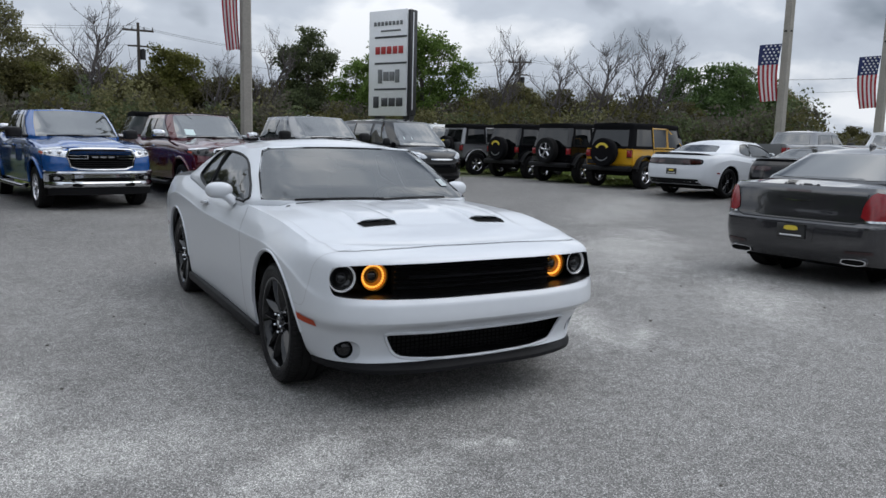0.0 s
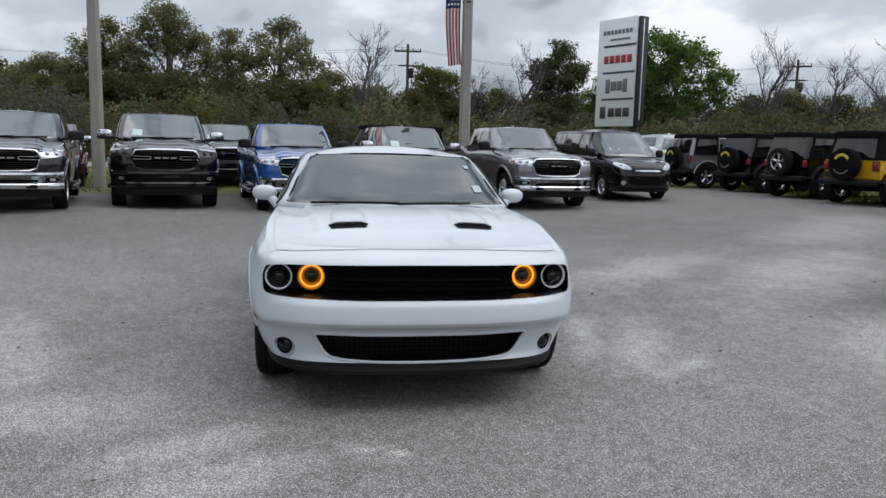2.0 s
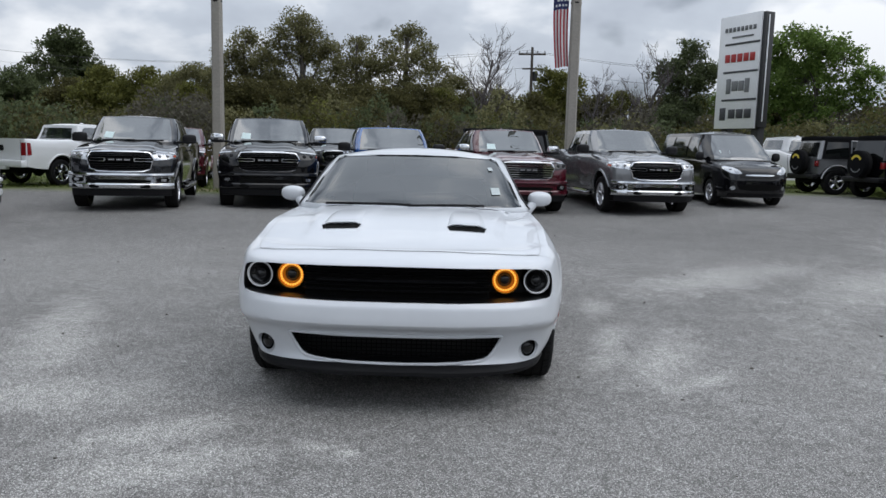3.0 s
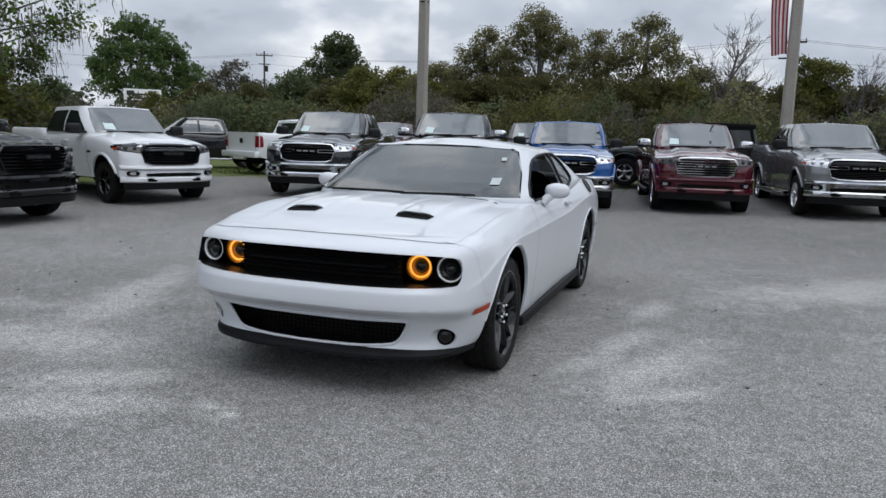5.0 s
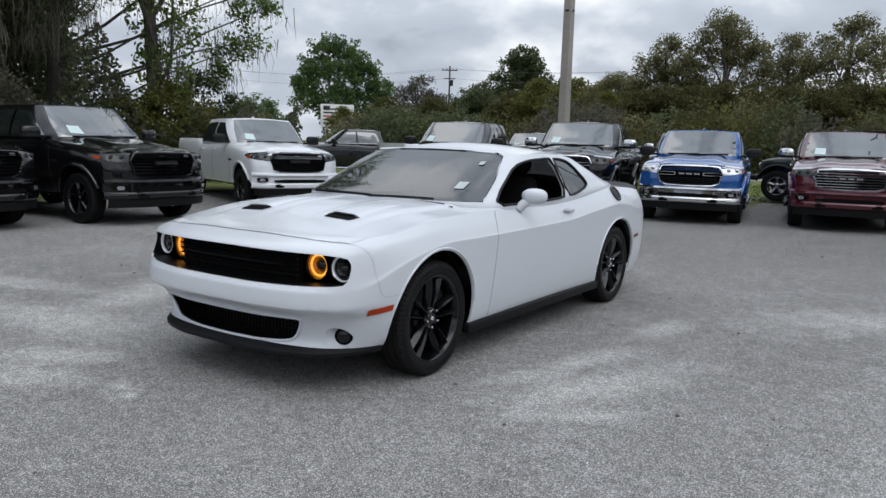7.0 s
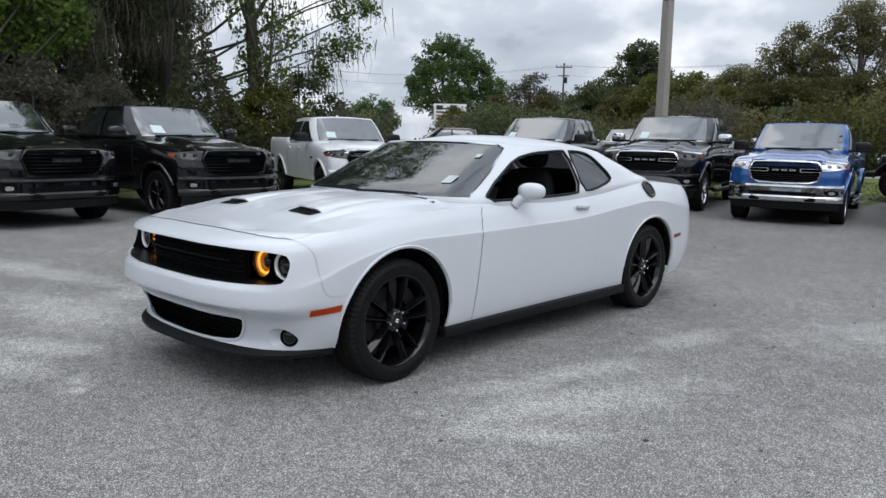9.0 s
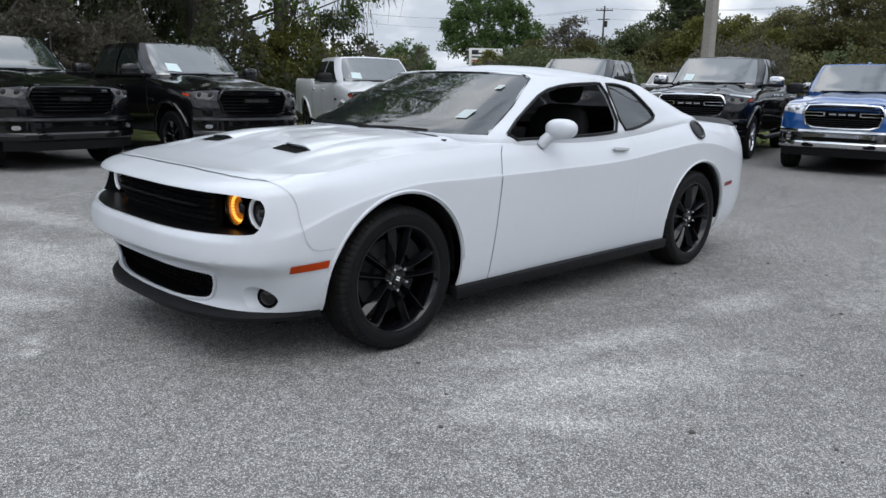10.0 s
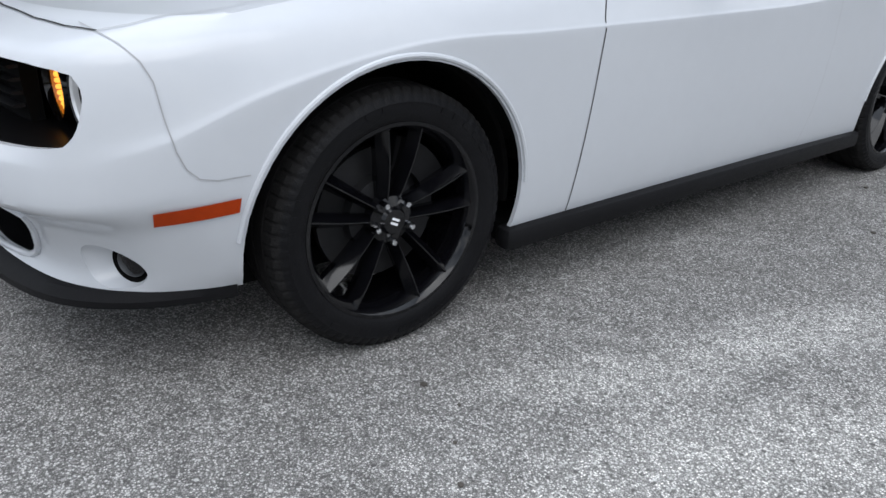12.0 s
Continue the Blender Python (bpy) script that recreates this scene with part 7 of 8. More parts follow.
def tree(name, label, wood_mat, leaf_mat, height, crown_r, seed, leaves, leaf, spread=0.5, moss=0, **kw):
    t = thing(name, label, "tree")
    wood, tips = grow(height, crown_r, seed, **kw)
    mesh_of("trunk", wood.v, wood.f, wood_mat, t)
    rng = np.random.default_rng(seed)
    P = np.array([tuple(p) for p in tips])
    if leaves:
        # clumps on a part of the twigs, so that gaps stay open
        keep = P[rng.random(len(P)) < 0.75]
        u = rng.normal(size=(leaves, 3))
        u *= rng.random((leaves, 1)) ** 0.45 / np.linalg.norm(u, axis=1)[:, None]
        c = keep[rng.integers(0, len(keep), leaves)] + u * spread * np.array([1, 1, 0.7])
        v, f = quads(c, leaf, rng)
        mesh_of("crown", v, f, leaf_mat, t)
    if moss:
        low = P[rng.integers(0, len(P), moss)]
        vs, fs = [], []
        for p in low:
            for _ in range(4):
                q = p + rng.normal(size=3) * 0.25
                ln, w, az = rng.uniform(0.25, 1.0), rng.uniform(0.012, 0.035), rng.uniform(0, 6.28)
                d = np.array([math.cos(az) * w, math.sin(az) * w, 0])
                b = len(vs)
                mid_ = q + np.array([rng.normal() * 0.05, rng.normal() * 0.05, -ln * 0.5])
                end = q + np.array([rng.normal() * 0.08, rng.normal() * 0.08, -ln])
                vs += [q - d, q + d, mid_ + d * 0.8, mid_ - d * 0.8, end + d * 0.15, end - d * 0.15]
                fs += [(b, b + 1, b + 2, b + 3), (b + 3, b + 2, b + 4, b + 5)]
        tagged(mesh_of("hanging_moss", [tuple(v) for v in vs], fs, MOSS, t), kind="stuff")
    return t


def at(az, dist, eye=(0.8, -6.0)):
    return eye[0] + dist * math.sin(radians(az)), eye[1] + dist * math.cos(radians(az))


def lobed(name, label, wood_mat, leaf_mat, lobes, seed, leaf, cover=1.6, clump=0.6, trunk_r=0.28, moss=0, deep=0.85):
    """A tree whose crown is built of lobes (x, z, half-width, half-height): limbs reach each lobe, twigs reach clumps, leaves fill the clumps."""
    rng = np.random.default_rng(seed)
    t = thing(name, label, "tree")
    wood, spots, sizes = Wood(), [], []
    low = min(z for x, z, rx, rz in lobes)
    peak = max(z + rz * 0.3 for x, z, rx, rz in lobes)
    mean_x = sum(x for x, z, rx, rz in lobes) / len(lobes)

    def stem(z):
        k = max(0, z / peak)
        return Vector((mean_x * 0.6 * k ** 1.5 + 0.12 * peak * 0.1 * math.sin(k * 5 + seed), 0.1 * math.sin(k * 4 + seed), z))
    wood.limb([stem(peak * k / 7 - 0.3) for k in range(8)], [trunk_r * (1.25 if k == 0 else 1 - 0.11 * k) for k in range(8)], 8)
    for x, z, rx, rz in lobes:
        c = Vector((x, rng.uniform(-0.7, 0.7) * rx * deep, z))
        foot = stem(max(low * 0.4, z * rng.uniform(0.35, 0.6)))
        way = c - foot
        bend = Vector(rng.normal(size=3)) * way.length * 0.07
        r0 = trunk_r * min(0.6, 0.22 + 0.05 * rx)
        wood.limb([foot, foot + way * 0.3 + bend + Vector((0, 0, -way.length * 0.04)), foot + way * 0.65 + bend * 0.5, c], [r0, r0 * 0.75, r0 * 0.5, r0 * 0.3], 6)
        n = max(14, int(4.2 * rx * rz / clump ** 2))
        for _ in range(n):
            u = rng.normal(size=3)
            u /= np.linalg.norm(u)
            if u[2] < -0.55 and rng.random() < 0.6:
                u[2] *= -0.7
            q = rng.uniform(0.15, 1.0) ** 0.5 * rng.uniform(0.85, 1.18)
            p = c + Vector((u[0] * rx * q, u[1] * rx * deep * q, u[2] * rz * q))
            mid_ = c.lerp(p, 0.5) + Vector(rng.normal(size=3)) * 0.12 * rx
            wood.limb([c.lerp(p, 0.05), mid_, p], [r0 * 0.16, r0 * 0.09, r0 * 0.04], 3)
            spots.append(tuple(p))
            sizes.append(clump * rng.uniform(0.55, 1.3))
    mesh_of("trunk", wood.v, wood.f, wood_mat, t)
    spots, sizes = np.array(spots), np.array(sizes)
    area = sum(math.pi * rx * rz for x, z, rx, rz in lobes)
    count = int(1.35 * cover * area / (0.6 * leaf * leaf))
    pick = rng.choice(len(spots), count, p=sizes ** 2 / (sizes ** 2).sum())
    u = np.clip(rng.normal(size=(count, 3)) * 0.55, -1.0, 1.0)
    v, f = quads(spots[pick] + u * sizes[pick][:, None] * np.array([1.0, 1.0, 0.75]), leaf, rng)
    mesh_of("crown", v, f, leaf_mat, t)
    if moss:
        strands(t, spots[spots[:, 2] < 10], moss, rng)
    return t


def strands(t, spots, count, rng):
    """Ragged curtains of moss that hang from the boughs."""
    vs, fs = [], []
    for p in spots[rng.integers(0, len(spots), count)]:
        reach = rng.uniform(0.3, 1.5)
        for _ in range(10):
            q = p + rng.normal(size=3) * np.array([0.4, 0.4, 0.3])
            ln, w, az = reach * rng.uniform(0.3, 1.0), rng.uniform(0.007, 0.022), rng.uniform(0, 6.28)
            d = np.array([math.cos(az) * w, math.sin(az) * w, 0])
            b = len(vs)
            mid_ = q + np.array([rng.normal() * 0.06, rng.normal() * 0.06, -ln * 0.5])
            end = q + np.array([rng.normal() * 0.10, rng.normal() * 0.10, -ln])
            vs += [q - d, q + d, mid_ + d * 0.9, mid_ - d * 0.9, end + d * 0.15, end - d * 0.15]
            fs += [(b, b + 1, b + 2, b + 3), (b + 3, b + 2, b + 4, b + 5)]
    tagged(mesh_of("hanging_moss", [tuple(v) for v in vs], fs, MOSS, t), kind="stuff")


def set_at(t, az, dist, eye=(0.34, -6.3), size=1.0, flip=1):
    """Stands a tree on a bearing, its lobes spread across the line of sight."""
    x, y = at(az, dist, eye)
    t.matrix_basis = pose(x, y, rise(x, y), 0, 0, -az + (180 if flip < 0 else 0)) @ Matrix.Scale(size, 4)
    return t


def set_copy(src, label, az, dist, eye=(0.34, -6.3), size=1.0, flip=1):
    return tagged(set_at(copy_thing(src, pose(0, 0, 0)), az, dist, eye, size, flip), label)


E1, E7, E9 = (-1.74, -5.96), (3.55, -5.24), (3.87, -4.17)
# the group of oaks behind the row of pickups
set_at(lobed("oak_tree", "tall spreading oak with thin olive spring leaves", BARK, OAKLEAF, [(-0.4, 11.7, 1.9, 1.7), (0.9, 10.9, 1.7, 1.5), (-1.9, 10.4, 1.5, 1.4), (2.2, 9.6, 1.8, 1.4), (-2.9, 8.3, 1.7, 1.5), (0.1, 8.8, 2.4, 1.9), (3.3, 7.6, 1.6, 1.4), (-1.6, 6.4, 2.4, 1.7), (1.9, 6.2, 2.4, 1.7)], 11, 0.10, 1.1, 0.5, 0.46), -11.6, 72)
set_at(lobed("oak_tree", "rounded oak with thin olive leaves", BARK, OAKLEAF, [(0, 10.1, 1.5, 1.5), (-1.5, 9.0, 1.5, 1.3), (1.5, 8.8, 1.4, 1.3), (-2.6, 7.4, 1.3, 1.2), (0, 7.4, 2.2, 1.6), (2.2, 6.8, 1.5, 1.3), (0, 5.4, 2.8, 1.6)], 12, 0.10, 1.15, 0.5, 0.36), -15.5, 74)
set_at(lobed("oak_tree", "narrow oak between two larger ones", BARK, OAKLEAF, [(0, 10.5, 1.3, 1.3), (-0.9, 9.0, 1.3, 1.3), (1.0, 8.6, 1.4, 1.3), (0, 7.0, 2.0, 1.6), (0, 5.2, 2.5, 1.6)], 13, 0.10, 1.15, 0.5, 0.32), -7.4, 73)
set_at(lobed("oak_tree", "broad oak with sparse olive leaves", BARK, OAKLEAF, [(0.1, 10.9, 1.7, 1.5), (-1.7, 9.8, 1.4, 1.4), (1.8, 9.6, 1.5, 1.4), (3.0, 7.9, 1.4, 1.3), (-2.4, 7.8, 1.4, 1.4), (0.3, 8.3, 2.2, 1.7), (3.4, 6.2, 1.3, 1.2), (-0.6, 6.0, 3.0, 1.7)], 14, 0.10, 1.1, 0.5, 0.42), -3.9, 71)
low_oak = set_at(lobed("oak_tree", "low oak with olive leaves at the wood's edge", BARK, OAKLEAF, [(0, 7.2, 1.5, 1.5), (-1.8, 6.0, 1.5, 1.3), (1.8, 6.2, 1.5, 1.3), (0, 5.0, 2.6, 1.6), (-2.6, 4.2, 1.4, 1.3), (2.6, 4.0, 1.4, 1.3)], 15, 0.11, 1.6, 0.55, 0.24), -18.9, 76)
set_copy(low_oak, "low oak with olive leaves at the wood's edge", -0.2, 76, size=0.98, flip=-1)
# leafless trees
bare = tree("bare_tree", "leafless grey-purple tree with fine twigs", BARKB, GREYBRUSH, 11, 4.2, 52, 0, 0.08, 0.3, first=0.3, tilt=0.6, kids=(9, 7, 6), gnarl=0.2, lift=0.35, trunk_r=0.24)
bare_b = tree("bare_tree", "leafless pale tree with upright limbs", BARKB, GREYBRUSH, 11, 4.0, 67, 0, 0.08, 0.3, first=0.2, tilt=0.5, kids=(8, 7, 6), gnarl=0.2, lift=0.4, trunk_r=0.22)
set_at(bare, 3.9, 60, E1, 0.90)
set_copy(bare, "leafless grey-purple tree with fine twigs", 5.0, 62, E1, 0.72, -1)
set_at(bare_b, 15.2, 60, E1, 0.80)
for az, d, sz, which in ((12.0, 62, 0.66, bare), (13.6, 63, 0.62, bare_b), (32.0, 56, 0.80, bare_b), (33.2, 60, 0.6, bare), (36.8, 56, 0.68, bare), (40.2, 55, 0.76, bare), (42.0, 54, 0.76, bare_b), (44.2, 54, 0.72, bare), (38.4, 60, 0.58, bare_b)):
    set_copy(which, "leafless pale tree with upright limbs", az, d, E1, sz)
# green trees to either side of the sign
set_at(lobed("broadleaf_tree", "young yellow-green broadleaf tree", BARK, YELLEAF, [(-0.8, 6.9, 1.2, 1.3), (0.9, 6.6, 1.3, 1.3), (-1.5, 5.2, 1.3, 1.2), (1.8, 5.0, 1.3, 1.3), (0, 4.4, 2.2, 1.7)], 16, 0.10, 1.9, 0.5, 0.16), 9.3, 66, E1)
set_at(lobed("oak_tree", "dark oak beside the pylon sign", BARK, DARKLEAF, [(0.1, 8.2, 1.3, 1.3), (-1.2, 7.0, 1.2, 1.3), (1.3, 6.9, 1.2, 1.3), (0, 5.6, 1.9, 1.5), (-0.4, 4.0, 2.2, 1.5)], 17, 0.10, 1.9, 0.5, 0.2), 18.6, 60, E1)
sign_green = set_at(lobed("broadleaf_tree", "fresh green broadleaf tree behind the sign", BARK, GREENLEAF, [(-1.5, 8.7, 1.5, 1.3), (0.2, 8.0, 1.3, 1.2), (1.6, 7.6, 1.3, 1.3), (-2.9, 7.2, 1.4, 1.3), (2.8, 6.2, 1.1, 1.2), (-0.6, 6.2, 2.2, 1.5), (-3.0, 5.0, 1.7, 1.4), (2.2, 4.6, 1.5, 1.3), (0, 4.2, 2.6, 1.5)], 18, 0.11, 1.7, 0.5, 0.24), 27.0, 58, E1)
set_copy(sign_green, "fresh green broadleaf tree behind the sign", 23.2, 64, E1, 0.86, -1)
far_green = set_at(lobed("broadleaf_tree", "wide fresh green tree at the lot's far corner", BARK, MIDGREEN, [(-1.6, 6.8, 1.7, 1.4), (1.0, 7.2, 1.6, 1.4), (2.8, 6.4, 1.4, 1.3), (-3.0, 5.4, 1.5, 1.4), (0, 5.0, 2.6, 1.7), (3.2, 4.4, 1.5, 1.3), (-1, 3.2, 3.2, 1.5)], 19, 0.12, 1.8, 0.55, 0.22), 47.8, 70, E1)
set_copy(far_green, "green tree at the lot's far corner", 50.4, 78, E1, 0.95, -1)
set_copy(low_oak, "small dark oak beyond the flagpoles", 52.8, 80, E1, 0.82)
set_copy(low_oak, "dark distant oak over the brush", 34.2, 72, E1, 0.80)
# the far side: pine, tall green tree, thin grey tree
set_at(lobed("pine_tree", "tall dark pine with a round top", BARK, DARKLEAF, [(0, 18.4, 3.0, 2.3), (-2.2, 16.6, 2.4, 2.0), (2.2, 16.8, 2.4, 2.0), (0.5, 15.2, 3.6, 2.4), (-4.2, 13.2, 2.8, 2.2), (4.4, 13.0, 2.8, 2.2), (0, 12.0, 4.4, 2.8), (-5.6, 9.4, 3.4, 2.8), (5.6, 9.2, 3.4, 2.8), (0, 7.6, 5.5, 3.6), (-7.6, 6.0, 3.4, 3.2), (7.4, 5.6, 3.4, 3.2), (0, 3.2, 8.5, 3.2)], 20, 0.26, 2.0, 0.9, 0.5), -28.4, 150, E7)
set_at(lobed("broadleaf_tree", "tall dense green broadleaf tree", BARK, MIDGREEN, [(-1.6, 16.0, 3.0, 2.6), (1.8, 15.2, 2.8, 2.5), (-4.0, 13.2, 2.8, 2.5), (4.4, 12.8, 2.8, 2.5), (-5.9, 10.4, 2.7, 2.3), (0, 12.0, 4.0, 3.0), (6.6, 10.0, 2.6, 2.2), (-4.5, 7.6, 3.0, 2.2), (1.0, 8.0, 4.2, 2.8), (5.8, 7.2, 2.8, 2.2), (0, 5.0, 4.4, 2.2)], 21, 0.21, 2.1, 0.85, 0.5), -42.1, 130, E7)
set_at(lobed("broadleaf_tree", "distant rounded green tree", BARK, MIDGREEN, [(0, 6.6, 4.2, 3.2), (-3.2, 5.4, 2.8, 2.6), (3.2, 5.0, 2.8, 2.6), (0, 3.4, 5.2, 2.8)], 22, 0.24, 2.2, 0.9, 0.4), -48.1, 160, E7)
set_at(lobed("ash_tree", "pale half-leafed tree beside a utility pole", BARKB, GREYBRUSH, [(0.6, 10.2, 2.0, 1.8), (-1.8, 8.6, 1.9, 1.6), (2.4, 8.4, 1.8, 1.6), (0, 7.0, 2.8, 1.9), (-3.0, 6.4, 1.7, 1.4), (0, 4.8, 3.6, 1.9)], 24, 0.15, 0.9, 0.7, 0.26), -36.3, 120, E7)
thick = set_at(lobed("oak_tree", "dark rounded tree in the far thicket", BARK, DARKLEAF, [(0, 9.0, 3.6, 3.2), (-3.4, 7.4, 3.0, 2.8), (3.4, 7.0, 3.0, 2.8), (0, 4.6, 5.4, 3.2)], 25, 0.22, 2.1, 0.85, 0.4), -31.6, 140, E7)
set_copy(thick, "dark rounded tree in the far thicket", -34.6, 135, E7, 0.78, -1)
set_copy(thick, "dark rounded tree in the far thicket", -39.0, 128, E7, 0.55)
# scrub that fills the space under and between them
brushy = lobed("scrub_tree", "olive brown scrubby tree full to the ground", BARK, BRUSH, [(0, 5.0, 1.5, 1.5), (-1.4, 4.0, 1.4, 1.4), (1.5, 4.1, 1.4, 1.3), (-0.6, 2.6, 2.0, 1.5), (1.4, 2.0, 1.9, 1.4), (0, 1.0, 2.6, 1.1)], 26, 0.12, 1.9, 0.5, 0.13)
yellowy = lobed("scrub_tree", "yellow-olive scrubby tree full to the ground", BARK, YELLEAF, [(0.3, 5.2, 1.4, 1.3), (-1.3, 4.4, 1.4, 1.3), (1.6, 4.0, 1.4, 1.3), (-0.4, 2.8, 2.2, 1.5), (0.6, 1.4, 2.7, 1.3)], 27, 0.12, 1.8, 0.5, 0.13)
set_at(brushy, -13.4, 66)
set_at(yellowy, -22.6, 84, size=1.32)
for k, (az, d, sz, y_) in enumerate(((-24.6, 88, 1.34, 1), (-20.6, 82, 1.25, 1), (-19.0, 70, 0.95, 1), (-17.0, 66, 0.95, 0), (-15.2, 65, 1.0, 0), (-11.4, 64, 1.0, 0), (-9.3, 65, 0.95, 0), (-7.2, 66, 1.0, 0), (-5.0, 64, 0.95, 0), (-2.8, 65, 1.0, 0), (-0.8, 66, 0.95, 1), (1.2, 64, 0.9, 0), (3.6, 66, 0.95, 1), (5.6, 64, 0.9, 0), (7.6, 66, 1.0, 1), (10.4, 64, 0.9, 0), (12.6, 66, 0.95, 1), (15.0, 64, 0.9, 0), (18.0, 66, 0.9, 1), (21.0, 64, 0.9, 0), (24.0, 62, 0.9, 0), (30.0, 60, 0.85, 0), (32.6, 62, 0.9, 0), (35.6, 60, 0.85, 0), (38.6, 62, 0.85, 0), (41.6, 60, 0.8, 0), (44.6, 62, 0.75, 0), (52.0, 66, 0.55, 0), (56.0, 66, 0.5, 0), (-27.0, 92, 1.2, 0), (-33.0, 92, 1.05, 0), (-36.4, 88, 1.0, 0), (-39.5, 90, 0.8, 1))):
    set_copy(yellowy if y_ else brushy, ("yellow-olive" if y_ else "olive brown") + " scrubby tree full to the ground", az, d, size=sz, flip=1 if k % 2 else -1)


def palm(az, dist, h, eye):
    """A thin trunk under a round head of drooping fronds."""
    rng = np.random.default_rng(8)
    t = thing("palm_tree", "tall thin palm with a round head of fronds", "tree")
    wood = Wood()
    wood.limb([Vector((0, 0, -0.3)), Vector((0.1, 0, h * 0.5)), Vector((0.0, 0.05, h * 0.92))], [0.2, 0.15, 0.13], 8)
    mesh_of("trunk", wood.v, wood.f, BARK, t)
    c = []
    for k in range(44):
        a, up = rng.uniform(0, 6.28), rng.uniform(-0.5, 1.2)
        for q in np.linspace(0.1, 1, 26):
            r = 1.35 * q * math.cos(up * 0.6)
            c.append((r * math.cos(a), r * math.sin(a), h * 0.92 + 1.2 * q * math.sin(up) - 0.55 * q * q))
    v, f = quads(np.array(c) + rng.normal(size=(len(c), 3)) * 0.07, 0.15, rng, 0.3, 0.22)
    mesh_of("crown", v, f, DARKLEAF, t)
    x, y = at(az, dist, eye)
    t.matrix_basis = pose(x, y, 0)


palm(50.2, 72, 8.9, (-1.74, -5.96))


def undergrowth():
    """Shrubs and small trees along the far edge of the lot, each a clump of one foliage."""
    rng = np.random.default_rng(5)
    kinds = ((BRUSH, "olive thicket of brush along the far verge"), (GREYBRUSH, "grey leafless brush along the far verge"), (OAKLEAF, "dull green shrubs along the far verge"), (YELLEAF, "yellow-green young trees along the far verge"), (DARKLEAF, "dark evergreen shrubs along the far verge"))
    pools = [[] for _ in kinds]
    for k in range(330):
        az = -49 + 116 * (k + rng.random()) / 330
        d = rng.uniform(46, 62)
        left = az < -24
        h = rng.uniform(1.4, 2.8) if az > 53 else rng.uniform(2.0, 3.8) if left else rng.uniform(2.6, 5.2) * (0.9 + 0.15 * math.sin(az * 0.5))
        if -44.8 < az < -39.5:
            h = 1.2
        r = rng.uniform(1.2, 2.6)
        kind = rng.choice(5, p=(0.22, 0.12, 0.24, 0.08, 0.34) if left else (0.24, 0.46, 0.14, 0.04, 0.12) if az > 28 else (0.30, 0.22, 0.22, 0.06, 0.20))
        cx, cy = 0.8 + d * math.sin(radians(az)), -6 + d * math.cos(radians(az))
        n = int(135 * r * h ** 0.9)
        u = rng.normal(size=(n, 3))
        u /= np.linalg.norm(u, axis=1)[:, None]
        u *= rng.uniform(0.45, 1.0, (n, 1)) ** 0.5 * (1 + 0.25 * np.sin(u[:, :1] * 7 + k) * np.cos(u[:, 2:] * 5 + k))
        pools[kind].append(np.array([cx, cy, h * 0.52]) + u * np.array([r, r, h * 0.5]))
    for (m, label), pool in zip(kinds, pools):
        v, f = quads(np.concatenate(pool), 0.125, rng)
        tagged(mesh_of("thicket", v, f, m), label, "undergrowth", kind="stuff")


def unseen_belt():
    """Unseen low wooded belt, added on the lot's open sides to cut horizon light."""
    rng = np.random.default_rng(15)
    n = 26000
    az = rng.uniform(66, 262, n)
    top = np.array([5.0 + 2.5 * noise.noise((a * 0.10, 1.0, 8.0)) + 1.5 * noise.noise((a * 0.5, 3.0, 2.0)) for a in az])
    d = rng.uniform(58, 66, n)
    x, y = 0.8 + d * np.sin(np.radians(az)), -6 + d * np.cos(np.radians(az))
    v, f = quads(np.stack([x, y, rng.uniform(0, 1, n) ** 0.8 * np.maximum(top, 2)], 1), 0.5, rng)
    tagged(mesh_of("thicket", v, f, BRUSH), "unseen olive tree belt, added to cut horizon light", "undergrowth", kind="stuff")


undergrowth()
unseen_belt()

# the near wood beside the black pickups: mossy oaks over dark brush
bough = [(0.4, 3.6, 1.1, 0.9), (0.9, 5.0, 1.2, 1.0), (-0.3, 6.2, 1.4, 1.1), (0.9, 7.4, 1.5, 1.2), (-1.2, 8.6, 2.0, 1.4), (1.6, 9.8, 2.2, 1.5), (-0.6, 11.4, 3.4, 1.9), (2.6, 13.2, 3.0, 1.9), (-2.8, 13.6, 3.0, 2.0), (0.4, 15.8, 3.6, 2.2), (-1.0, 18.2, 2.8, 1.8)]
set_at(lobed("mossy_oak", "tall live oak with bright outer leaves hung with moss", BARK, GREENLEAF, bough, 83, 0.085, 0.46, 0.42, 0.26, moss=90), -57.6, 27, E9)
set_at(lobed("mossy_oak", "live oak with a long bough drooping over the verge", BARK, GREENLEAF, [(6.3, 3.9, 0.5, 0.6), (6.6, 4.9, 0.9, 0.7), (7.4, 5.4, 0.9, 0.7), (7.6, 6.5, 1.0, 0.8), (6.7, 7.2, 0.8, 0.8), (8.2, 7.6, 1.0, 0.8), (6.4, 9.0, 1.6, 1.2), (3.6, 10.6, 2.2, 1.5), (0.4, 11.6, 2.8, 1.9), (-2.6, 12.6, 2.8, 2.0), (1.6, 14.4, 3.0, 2.0), (-0.8, 16.6, 3.0, 1.9)], 84, 0.085, 0.6, 0.40, 0.26, moss=60), -63.6, 31.5, E9)
